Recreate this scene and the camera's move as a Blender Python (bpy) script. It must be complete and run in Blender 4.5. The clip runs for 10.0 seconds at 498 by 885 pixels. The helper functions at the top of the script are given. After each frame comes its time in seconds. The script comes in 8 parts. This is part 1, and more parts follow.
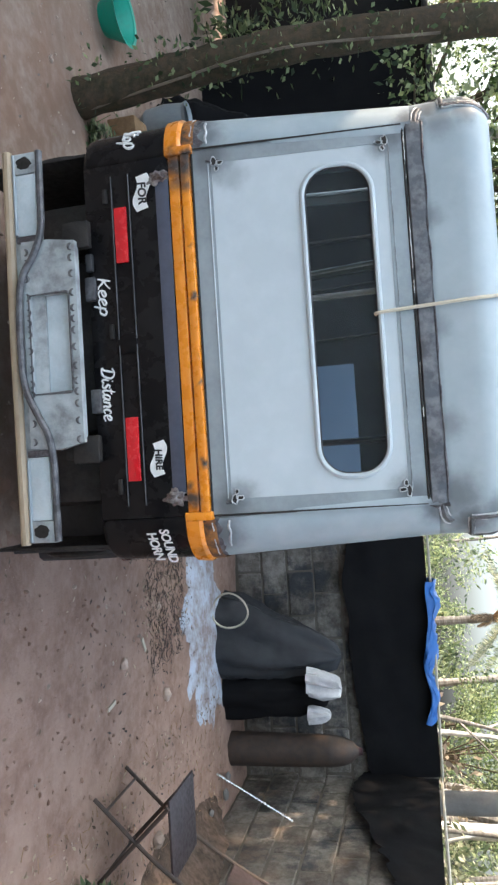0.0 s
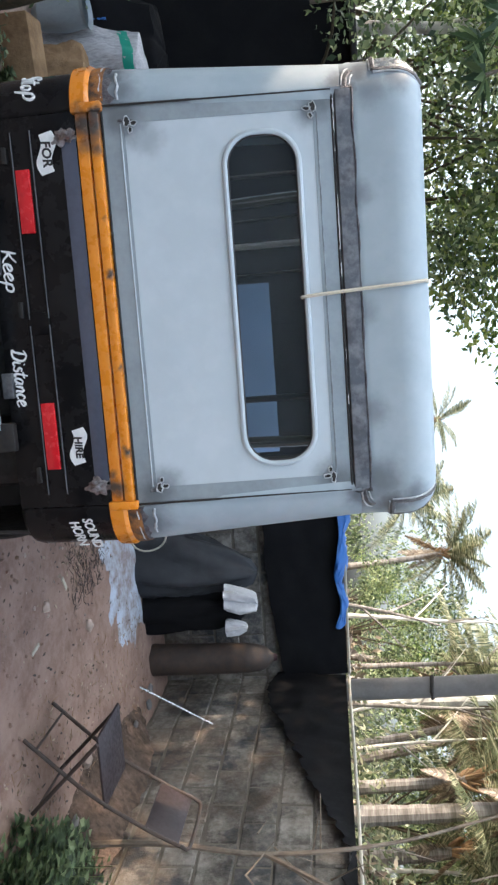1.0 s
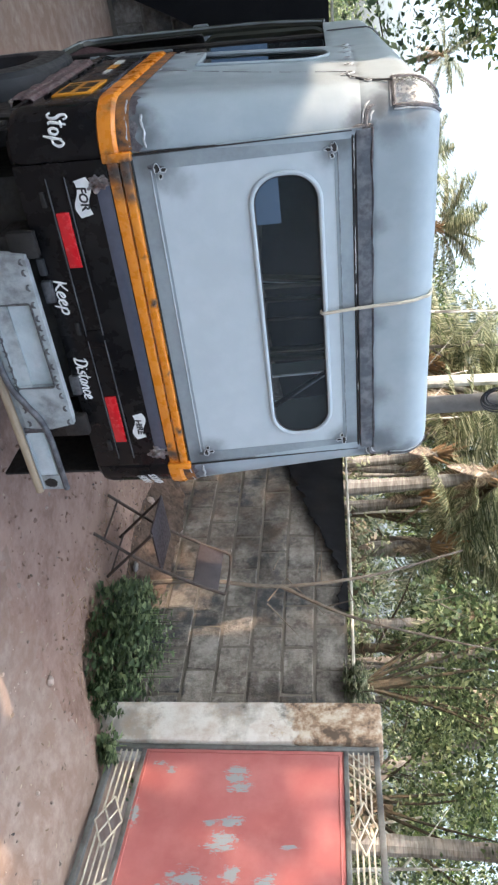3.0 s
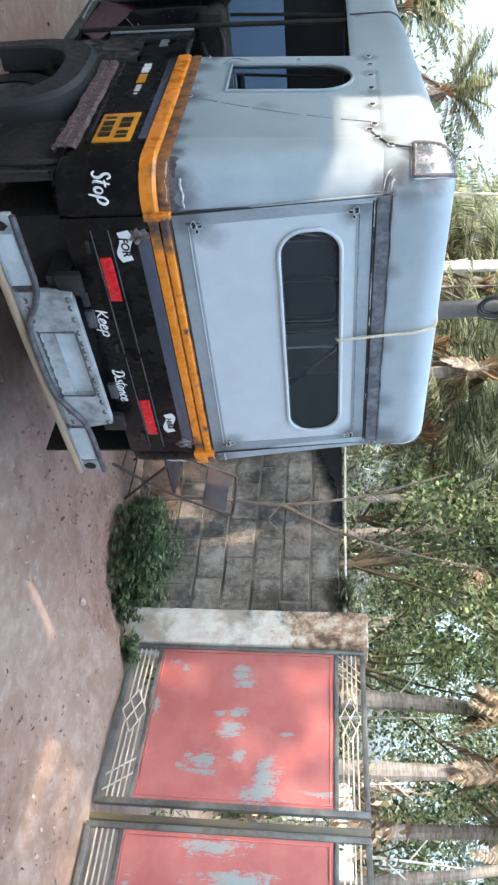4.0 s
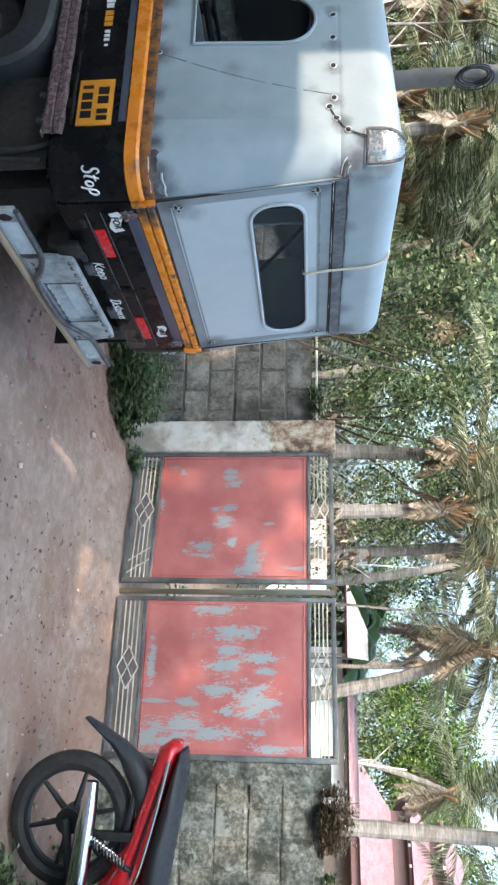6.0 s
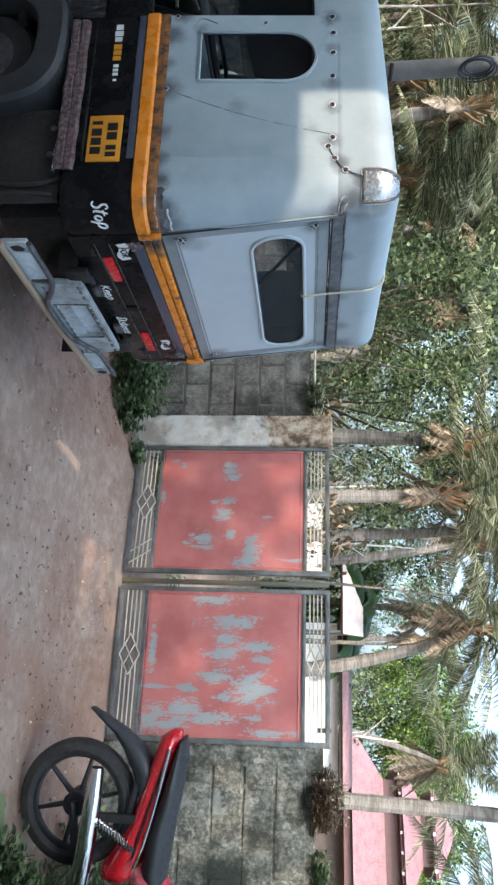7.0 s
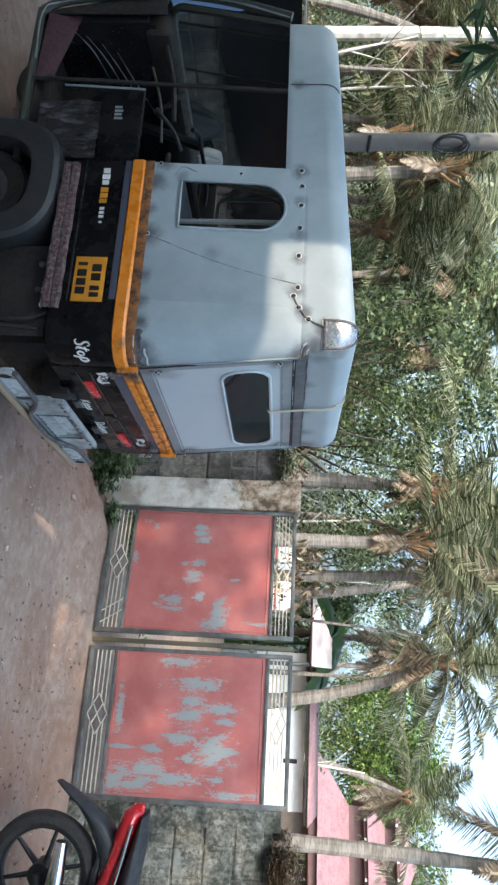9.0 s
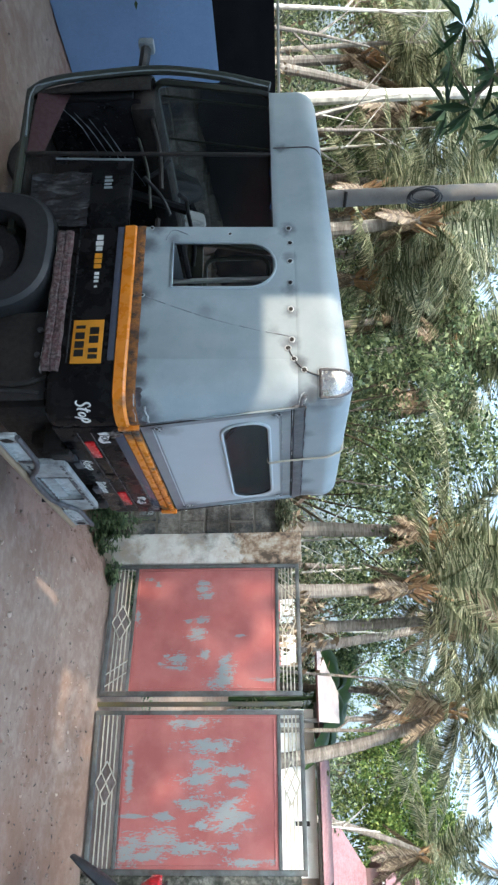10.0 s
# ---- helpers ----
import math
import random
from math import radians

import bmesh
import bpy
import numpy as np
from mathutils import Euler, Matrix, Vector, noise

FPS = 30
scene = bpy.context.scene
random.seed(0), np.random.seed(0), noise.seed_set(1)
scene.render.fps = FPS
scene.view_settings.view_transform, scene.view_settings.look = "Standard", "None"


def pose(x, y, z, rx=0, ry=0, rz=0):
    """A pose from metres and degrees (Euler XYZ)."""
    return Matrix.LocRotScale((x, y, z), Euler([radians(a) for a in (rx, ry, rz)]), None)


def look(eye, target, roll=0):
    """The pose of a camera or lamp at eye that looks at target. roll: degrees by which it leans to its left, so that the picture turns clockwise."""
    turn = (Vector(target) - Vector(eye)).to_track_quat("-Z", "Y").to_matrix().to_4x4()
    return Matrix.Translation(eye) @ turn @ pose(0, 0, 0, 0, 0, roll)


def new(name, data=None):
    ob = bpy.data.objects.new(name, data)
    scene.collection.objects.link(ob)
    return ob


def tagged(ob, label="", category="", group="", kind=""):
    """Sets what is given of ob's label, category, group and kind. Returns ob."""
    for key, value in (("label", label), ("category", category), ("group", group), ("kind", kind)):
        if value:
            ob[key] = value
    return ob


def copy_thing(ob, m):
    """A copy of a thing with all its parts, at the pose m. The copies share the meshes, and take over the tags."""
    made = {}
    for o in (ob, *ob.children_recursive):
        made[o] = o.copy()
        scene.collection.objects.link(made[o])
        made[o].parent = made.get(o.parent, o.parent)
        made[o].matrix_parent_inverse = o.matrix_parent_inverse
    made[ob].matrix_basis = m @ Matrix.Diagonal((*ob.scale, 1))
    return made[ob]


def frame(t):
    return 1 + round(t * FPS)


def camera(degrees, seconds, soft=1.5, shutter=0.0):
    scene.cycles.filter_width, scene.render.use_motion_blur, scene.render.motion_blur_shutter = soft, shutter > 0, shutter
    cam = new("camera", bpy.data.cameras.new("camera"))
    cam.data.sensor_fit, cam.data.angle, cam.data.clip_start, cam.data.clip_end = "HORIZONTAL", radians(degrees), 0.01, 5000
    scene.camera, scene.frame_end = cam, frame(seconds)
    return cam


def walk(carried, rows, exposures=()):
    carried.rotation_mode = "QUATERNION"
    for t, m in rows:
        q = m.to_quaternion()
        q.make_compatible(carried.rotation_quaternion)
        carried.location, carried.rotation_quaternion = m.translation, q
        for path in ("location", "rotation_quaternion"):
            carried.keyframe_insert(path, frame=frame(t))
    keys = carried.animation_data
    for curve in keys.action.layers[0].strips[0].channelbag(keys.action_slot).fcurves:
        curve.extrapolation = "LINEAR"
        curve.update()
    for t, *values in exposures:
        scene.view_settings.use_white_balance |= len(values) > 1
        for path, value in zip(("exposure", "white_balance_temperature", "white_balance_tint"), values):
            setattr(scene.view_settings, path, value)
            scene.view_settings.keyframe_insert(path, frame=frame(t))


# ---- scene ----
cam = camera(38.5, 10.0, 2.4)
PATH = [
    (0, (0.468, -2.215, 1.552), (0.385, -0.27, 1.092), 85.8),
    (0.5, (0.341, -2.153, 1.537), (0.459, -0.172, 1.293), 84.9),
    (1, (0.144, -2.166, 1.518), (0.399, -0.195, 1.286), 86.7),
    (1.5, (-0.126, -2.204, 1.496), (0.289, -0.261, 1.267), 81.3),
    (2, (-0.4, -2.263, 1.501), (0.287, -0.396, 1.297), 85.3),
    (2.5, (-0.752, -2.278, 1.511), (0.227, -0.548, 1.296), 89.6),
    (2.7, (-0.905, -2.273, 1.508), (0.148, -0.588, 1.274), 88.5),
    (3.8, (-1.693, -2.159, 1.449), (-0.265, -0.78, 1.207), 90.1),
    (4, (-1.823, -2.135, 1.437), (-0.35, -0.803, 1.204), 90.1),
    (4.5, (-2.128, -2.035, 1.44), (-0.422, -1.008, 1.254), 89.9),
    (5, (-2.387, -2.0, 1.453), (-0.615, -1.099, 1.24), 91.7),
    (5.5, (-2.606, -1.924, 1.475), (-0.787, -1.1, 1.356), 92.7),
    (6, (-2.803, -1.784, 1.483), (-0.93, -1.103, 1.311), 89.7),
    (6.2, (-2.871, -1.749, 1.494), (-1.007, -1.054, 1.293), 90.1),
    (7.3, (-3.124, -1.531, 1.504), (-1.185, -1.065, 1.345), 90.9),
    (7.5, (-3.208, -1.412, 1.518), (-1.248, -1.049, 1.358), 91.1),
    (8, (-3.294, -1.26, 1.546), (-1.338, -0.854, 1.446), 90.9),
    (8.5, (-3.353, -1.259, 1.56), (-1.417, -0.757, 1.529), 91.8),
    (9, (-3.41, -1.287, 1.563), (-1.521, -0.64, 1.453), 92.2),
    (9.5, (-3.446, -1.312, 1.56), (-1.597, -0.562, 1.422), 92.2),
    (10, (-3.435, -1.307, 1.514), (-1.598, -0.519, 1.429), 88.9),
]
walk(cam, [(t, look(eye, target, roll)) for t, eye, target, roll in PATH], exposures=[(0, 2.4, 6000, 4), (1, 2.2, 5900, 6), (2, 2.08, 6050, 8), (4, 2.32, 5500, 4), (6, 2.0, 5350, 1), (8, 1.6, 5400, 2), (10, 1.78, 5350, 0)])

# ---- light ----
GROUND_Z = -0.19
world = bpy.data.worlds.new("world")
scene.world = world
world.use_nodes = True
wn, wl = world.node_tree.nodes, world.node_tree.links
wn.clear()
sky = wn.new("ShaderNodeTexSky")
sky.sky_type, sky.sun_disc = "NISHITA", False
SUN_TO = Vector((-0.80, 0.10, 0.62)).normalized()
sky.sun_elevation = math.asin(SUN_TO.z)
sky.sun_rotation = math.atan2(SUN_TO.x, SUN_TO.y)
sky.air_density, sky.dust_density, sky.ozone_density = 1.0, 6.0, 1.5
bg = wn.new("ShaderNodeBackground")
bg.inputs["Strength"].default_value = 0.15
wout = wn.new("ShaderNodeOutputWorld")
haze = wn.new("ShaderNodeHueSaturation")
haze.inputs["Saturation"].default_value = 0.55
wl.new(sky.outputs[0], haze.inputs["Color"])
wl.new(haze.outputs[0], bg.inputs[0])
wl.new(bg.outputs[0], wout.inputs[0])

sun = new("sun", bpy.data.lights.new("sun", "SUN"))
sun.data.energy, sun.data.angle, sun.data.color = 1.62, radians(0.5), (1.0, 0.70, 0.47)
sun.matrix_world = look(SUN_TO * 40, (0, 0, 0))


# ---- materials ----
def node(nt, kind, **values):
    n = nt.nodes.new(kind)
    for key, value in values.items():
        n.inputs[key.replace("_", " ")].default_value = value
    return n


def material(name, base, rough=0.6, metal=0.0, tint=None, scale=6.0, mix=0.5, tint2=None, scale2=40.0, mix2=0.3,
             bump=0.2, bump_scale=60.0, edge=(0.4, 0.62), random_value=0.0, coat=0.0, stretch=(1, 1, 1), rough_var=0.12, spec=0.5):
    """Two scales of colour variation, roughness variation and relief, in object space."""
    m = bpy.data.materials.new(name)
    m.use_nodes = True
    nt = m.node_tree
    b = nt.nodes["Principled BSDF"]
    link = nt.links.new
    geo = nt.nodes.new("ShaderNodeTexCoord")
    mp = nt.nodes.new("ShaderNodeMapping")
    mp.inputs["Scale"].default_value = stretch
    link(geo.outputs["Object"], mp.inputs[0])
    info = nt.nodes.new("ShaderNodeObjectInfo")
    off = nt.nodes.new("ShaderNodeVectorMath")
    off.operation = "MULTIPLY_ADD"
    link(info.outputs["Random"], off.inputs[0])
    off.inputs[1].default_value = (7.0, 3.0, 5.0)
    link(mp.outputs[0], off.inputs[2])

    def fac(sc, lo, hi, detail=5.0):
        n = node(nt, "ShaderNodeTexNoise", Scale=sc, Detail=detail, Roughness=0.62)
        link(off.outputs[0], n.inputs["Vector"])
        r = nt.nodes.new("ShaderNodeMapRange")
        r.inputs[1].default_value, r.inputs[2].default_value = lo, hi
        link(n.outputs[0], r.inputs[0])
        return r.outputs[0]

    def blend(a, bcol, f, amount):
        mul = nt.nodes.new("ShaderNodeMath")
        mul.operation = "MULTIPLY"
        link(f, mul.inputs[0])
        mul.inputs[1].default_value = amount
        x = nt.nodes.new("ShaderNodeMix")
        x.data_type = "RGBA"
        link(mul.outputs[0], x.inputs[0])
        if isinstance(a, tuple):
            x.inputs[6].default_value = (*a, 1)
        else:
            link(a, x.inputs[6])
        x.inputs[7].default_value = (*bcol, 1)
        return x.outputs[2]

    col = base
    t1 = tint or tuple(c * 0.75 for c in base)
    t2 = tint2 or tuple(min(1, c * 1.25) for c in base)
    f1 = fac(scale, *edge)
    col = blend(col, t1, f1, mix)
    f2 = fac(scale2, 0.42, 0.68)
    col = blend(col, t2, f2, mix2)
    if random_value:
        hsv = nt.nodes.new("ShaderNodeHueSaturation")
        r = nt.nodes.new("ShaderNodeMapRange")
        r.inputs[3].default_value, r.inputs[4].default_value = 1 - random_value, 1 + random_value
        link(info.outputs["Random"], r.inputs[0])
        link(r.outputs[0], hsv.inputs["Value"])
        link(col, hsv.inputs["Color"])
        col = hsv.outputs[0]
    link(col, b.inputs["Base Color"])
    rr = nt.nodes.new("ShaderNodeMapRange")
    rr.inputs[3].default_value, rr.inputs[4].default_value = max(0.03, rough - rough_var), min(1, rough + rough_var)
    link(f2, rr.inputs[0])
    link(rr.outputs[0], b.inputs["Roughness"])
    b.inputs["Metallic"].default_value = metal
    b.inputs["Specular IOR Level"].default_value = spec
    b.inputs["Coat Weight"].default_value = coat
    b.inputs["Coat Roughness"].default_value = 0.12
    if bump:
        bn = node(nt, "ShaderNodeTexNoise", Scale=bump_scale, Detail=6.0, Roughness=0.65)
        link(off.outputs[0], bn.inputs["Vector"])
        bp = nt.nodes.new("ShaderNodeBump")
        bp.inputs["Strength"].default_value = bump
        bp.inputs["Distance"].default_value = 0.01
        link(bn.outputs[0], bp.inputs["Height"])
        link(bp.outputs[0], b.inputs["Normal"])
    return m


def leaf_material(name, a, bcol, c, trans=0.35, rough=0.5):
    m = bpy.data.materials.new(name)
    m.use_nodes = True
    nt = m.node_tree
    b = nt.nodes["Principled BSDF"]
    geo = nt.nodes.new("ShaderNodeNewGeometry")
    ramp = nt.nodes.new("ShaderNodeValToRGB")
    ramp.color_ramp.elements[0].color, ramp.color_ramp.elements[1].color = (*a, 1), (*c, 1)
    mid = ramp.color_ramp.elements.new(0.55)
    mid.color = (*bcol, 1)
    # per-leaf ramp: its dark and bright ends put shade and sun into the colour
    nt.links.new(geo.outputs["Random Per Island"], ramp.inputs[0])
    nt.links.new(ramp.outputs[0], b.inputs["Base Color"])
    b.inputs["Roughness"].default_value = rough
    tr = nt.nodes.new("ShaderNodeBsdfTranslucent")
    nt.links.new(ramp.outputs[0], tr.inputs[0])
    mx = nt.nodes.new("ShaderNodeMixShader")
    mx.inputs[0].default_value = trans
    nt.links.new(b.outputs[0], mx.inputs[1])
    nt.links.new(tr.outputs[0], mx.inputs[2])
    nt.links.new(mx.outputs[0], nt.nodes["Material Output"].inputs[0])
    return m


def glass_material(name, tint=(0.85, 0.9, 0.9), rough=0.02, ior=1.45, dust_haze=0.0):
    m = bpy.data.materials.new(name)
    m.use_nodes = True
    nt = m.node_tree
    nt.nodes.remove(nt.nodes["Principled BSDF"])
    gl = nt.nodes.new("ShaderNodeBsdfGlossy")
    gl.inputs["Roughness"].default_value = rough
    tp = nt.nodes.new("ShaderNodeBsdfTransparent")
    tp.inputs[0].default_value = (*tint, 1)
    fr = nt.nodes.new("ShaderNodeFresnel")
    fr.inputs[0].default_value = ior
    mx = nt.nodes.new("ShaderNodeMixShader")
    nt.links.new(fr.outputs[0], mx.inputs[0])
    nt.links.new(tp.outputs[0], mx.inputs[1])
    nt.links.new(gl.outputs[0], mx.inputs[2])
    # pale diffuse film: dust on the windscreen, a painted haze on the rear pane
    film = nt.nodes.new("ShaderNodeBsdfDiffuse")
    film.inputs[0].default_value = (0.50, 0.58, 0.63, 1)
    tc = nt.nodes.new("ShaderNodeTexCoord")
    n = node(nt, "ShaderNodeTexNoise", Scale=5.0, Detail=6.0, Roughness=0.6)
    nt.links.new(tc.outputs["Object"], n.inputs["Vector"])
    r = nt.nodes.new("ShaderNodeMapRange")
    r.inputs[1].default_value, r.inputs[2].default_value = 0.3, 0.7
    r.inputs[3].default_value, r.inputs[4].default_value = dust_haze * 0.6, dust_haze * 1.4
    nt.links.new(n.outputs[0], r.inputs[0])
    dusty = nt.nodes.new("ShaderNodeMixShader")
    nt.links.new(r.outputs[0], dusty.inputs[0])
    nt.links.new(mx.outputs[0], dusty.inputs[1])
    nt.links.new(film.outputs[0], dusty.inputs[2])
    nt.links.new(dusty.outputs[0], nt.nodes["Material Output"].inputs[0])
    return m


M_PRIMER = material("grey_primer", (0.375, 0.435, 0.462), 0.42, tint=(0.305, 0.362, 0.388), scale=2.6, mix=0.7, tint2=(0.46, 0.51, 0.53),
                    scale2=7, mix2=0.45, bump=0.03, bump_scale=14, spec=0.25)


def scorch(m, spots, dark=(0.085, 0.088, 0.095)):
    """Soft-edged soot and heat marks round welds: spots are (x, y, z, radius, strength)."""
    nt = m.node_tree
    b = nt.nodes["Principled BSDF"]
    old = b.inputs["Base Color"].links[0].from_socket
    tc = nt.nodes.new("ShaderNodeTexCoord")
    n = node(nt, "ShaderNodeTexNoise", Scale=22.0, Detail=5.0, Roughness=0.6)
    nt.links.new(tc.outputs["Object"], n.inputs["Vector"])
    warp = nt.nodes.new("ShaderNodeVectorMath")
    warp.operation = "MULTIPLY_ADD"
    nt.links.new(n.outputs["Color"], warp.inputs[0])
    warp.inputs[1].default_value = (0.06, 0.06, 0.06)
    nt.links.new(tc.outputs["Object"], warp.inputs[2])
    total = None
    for x, y, z, r, k in spots:
        d = nt.nodes.new("ShaderNodeVectorMath")
        d.operation = "DISTANCE"
        nt.links.new(warp.outputs[0], d.inputs[0])
        d.inputs[1].default_value = (x + 0.03, y + 0.03, z + 0.03)
        mr = nt.nodes.new("ShaderNodeMapRange")
        mr.interpolation_type = "SMOOTHSTEP"
        mr.inputs[1].default_value, mr.inputs[2].default_value = r * 0.1, r
        mr.inputs[3].default_value, mr.inputs[4].default_value = k, 0.0
        nt.links.new(d.outputs["Value"], mr.inputs[0])
        if total is None:
            total = mr.outputs[0]
        else:
            mx = nt.nodes.new("ShaderNodeMath")
            mx.operation = "MAXIMUM"
            nt.links.new(total, mx.inputs[0])
            nt.links.new(mr.outputs[0], mx.inputs[1])
            total = mx.outputs[0]
    x = nt.nodes.new("ShaderNodeMix")
    x.data_type = "RGBA"
    nt.links.new(total, x.inputs[0])
    nt.links.new(old, x.inputs[6])
    x.inputs[7].default_value = (*dark, 1)
    nt.links.new(x.outputs[2], b.inputs["Base Color"])


belt_marks = [(-0.70, 0.03, 0.925, 0.085, 0.9), (-0.65, 0.005, 0.95, 0.09, 0.7), (-0.745, 0.15, 0.91, 0.06, 0.9), (-0.745, 0.25, 0.90, 0.06, 0.7), (-0.745, 0.38, 0.90, 0.06, 0.7), (-0.745, 0.585, 0.91, 0.09, 0.85),
          (-0.745, 0.72, 0.90, 0.05, 0.6), (-0.745, 0.87, 0.91, 0.08, 0.8), (-0.745, 0.97, 0.95, 0.06, 0.8), (-0.74, 0.5, 1.2, 0.06, 0.35), (-0.73, 0.40, 1.5, 0.05, 0.35)]
roof_marks = [(-0.62, 0.08, 1.60, 0.08, 0.85), (-0.66, 0.09, 1.66, 0.085, 0.8), (-0.60, 0.08, 1.68, 0.09, 0.5), (-0.62, 0.085, 1.77, 0.07, 0.6), (-0.70, 0.16, 1.69, 0.06, 0.7), (0.62, 0.08, 1.60, 0.085, 0.85),
          (0.58, 0.08, 1.66, 0.11, 0.7), (0.66, 0.1, 1.69, 0.09, 0.8), (0.63, 0.09, 1.77, 0.07, 0.6), (0.66, 0.02, 0.93, 0.10, 0.8), (-0.3, 0.08, 1.64, 0.06, 0.45)]
seam_marks = [(0.05, 0.08, 1.64, 0.06, 0.35), (0.36, 0.08, 1.645, 0.08, 0.5), (-0.72, 0.96, 1.57, 0.06, 0.8), (-0.72, 0.80, 1.575, 0.05, 0.55), (-0.72, 0.62, 1.575, 0.05, 0.55), (-0.72, 0.50, 1.575, 0.05, 0.6),
          (-0.72, 0.34, 1.572, 0.06, 0.7), (-0.71, 0.23, 1.605, 0.06, 0.7), (-0.71, 1.475, 1.55, 0.05, 0.7), (-0.745, 0.90, 1.03, 0.05, 0.5)]
scorch(M_PRIMER, belt_marks + roof_marks + seam_marks)
M_PANEL = material("pale_primer", (0.495, 0.55, 0.575), 0.45, tint=(0.44, 0.495, 0.52), scale=2.5, mix=0.5, tint2=(0.62, 0.66, 0.68),
                   scale2=14, mix2=0.25, bump=0.03, bump_scale=12)
M_FRAME = material("bare_grey_metal", (0.30, 0.34, 0.36), 0.42, 0.25, tint=(0.22, 0.25, 0.27), scale=7, mix=0.6, scale2=50, bump=0.05)
scorch(M_PANEL, [(-0.545, 0.01, 0.985, 0.09, 0.6), (0.545, 0.01, 0.985, 0.09, 0.6), (-0.545, 0.07, 1.505, 0.08, 0.6), (0.545, 0.07, 1.505, 0.08, 0.6), (-0.50, 0.01, 1.03, 0.07, 0.35)])
scorch(M_FRAME, [(-0.57, 0.0, 0.95, 0.09, 0.7), (0.57, 0.0, 0.95, 0.09, 0.7), (-0.57, 0.07, 1.53, 0.09, 0.7), (0.57, 0.07, 1.53, 0.09, 0.7)])
M_STEEL = material("scuffed_steel", (0.07, 0.075, 0.083), 0.5, 0.2, tint=(0.05, 0.045, 0.047), scale=11, mix=0.8, tint2=(0.24, 0.24, 0.25),
                   scale2=24, mix2=0.6, bump=0.08)
M_BRIGHT = material("ground_metal", (0.62, 0.62, 0.60), 0.28, 0.9, tint=(0.42, 0.40, 0.37), scale=16, mix=0.6, scale2=70, bump=0.12, bump_scale=120)
M_WELD = material("weld_bead", (0.075, 0.072, 0.075), 0.5, 0.4, tint=(0.28, 0.28, 0.28), scale=40, mix=0.6, bump=0.6, bump_scale=150)
M_SCORCH = material("scorched_primer", (0.15, 0.155, 0.165), 0.6, tint=(0.36, 0.41, 0.44), scale=14, mix=0.9, scale2=60, bump=0.1)
M_ORANGE = material("orange_paint", (0.80, 0.27, 0.015), 0.35, tint=(0.62, 0.18, 0.01), scale=5, mix=0.5, tint2=(0.85, 0.36, 0.05), scale2=25,
                    bump=0.04, coat=0.3)
scorch(M_ORANGE, [(-0.56, -0.015, 0.835, 0.075, 1.0), (-0.50, -0.012, 0.84, 0.05, 0.8), (0.545, -0.012, 0.833, 0.05, 1.0), (0.50, -0.012, 0.828, 0.03, 0.9), (-0.575, -0.02, 0.875, 0.04, 1.0), (-0.715, 0.06, 0.845, 0.05, 0.8), (-0.60, -0.02, 0.83, 0.03, 0.7), (0.70, 0.05, 0.84, 0.05, 0.7)], dark=(0.06, 0.045, 0.038))
scorch(M_ORANGE, [(-0.54, -0.018, 0.876, 0.06, 1.0), (-0.485, -0.018, 0.880, 0.04, 0.9), (-0.27, -0.018, 0.888, 0.02, 0.8), (-0.11, -0.018, 0.886, 0.022, 1.0), (0.17, -0.018, 0.888, 0.02, 0.9), (0.43, -0.018, 0.886, 0.024, 1.0)], dark=(0.06, 0.05, 0.045))
M_BLACK = material("black_paint", (0.005, 0.005, 0.006), 0.32, tint=(0.012, 0.011, 0.011), scale=5, mix=0.6, tint2=(0.028, 0.026, 0.025), scale2=9,
                   mix2=0.25, bump=0.02, spec=0.18)
M_BLUEGREY = material("blue_grey_strip", (0.085, 0.095, 0.13), 0.12, tint=(0.06, 0.065, 0.085), scale=8, scale2=50, bump=0.03)
M_RIB = material("rubbed_black_paint", (0.05, 0.05, 0.052), 0.4, 0.1, tint=(0.15, 0.15, 0.155), scale=24, mix=0.8, bump=0.05, stretch=(0.3, 1, 1))
M_RED = material("red_reflector", (0.62, 0.012, 0.02), 0.25, tint=(0.5, 0.01, 0.02), scale=30, bump=0.05, bump_scale=200, coat=0.5)
M_WHITE = material("white_lettering", (0.80, 0.80, 0.78), 0.5, tint=(0.62, 0.62, 0.62), scale=30, mix=0.4, bump=0)
M_INK = material("black_lettering", (0.012, 0.012, 0.012), 0.5, bump=0)
M_YELLOW = material("yellow_plate", (0.66, 0.29, 0.018), 0.4, tint=(0.52, 0.22, 0.02), scale=14, mix=0.5, bump=0.02)
M_RUST = material("rusty_sill", (0.105, 0.047, 0.047), 0.65, 0.2, tint=(0.03, 0.022, 0.022), scale=20, mix=0.8, tint2=(0.36, 0.31, 0.30), scale2=60,
                  mix2=0.6, bump=0.7, bump_scale=70)
M_RUBBER = material("black_rubber", (0.022, 0.022, 0.023), 0.75, tint=(0.05, 0.046, 0.042), scale=9, mix=0.7, scale2=60, bump=0.2)
M_PLASTIC = material("dull_black_plastic", (0.022, 0.024, 0.027), 0.55, tint=(0.045, 0.045, 0.046), scale=6, mix=0.6, bump=0.1)
M_DARK = material("dark_underbody", (0.014, 0.013, 0.012), 0.7, 0.1, tint=(0.035, 0.028, 0.023), scale=8, mix=0.7, bump=0.3)
M_CHROME = material("chrome", (0.75, 0.76, 0.78), 0.12, 1.0, tint=(0.55, 0.54, 0.52), scale=14, mix=0.4, bump=0.02, rough_var=0.06)
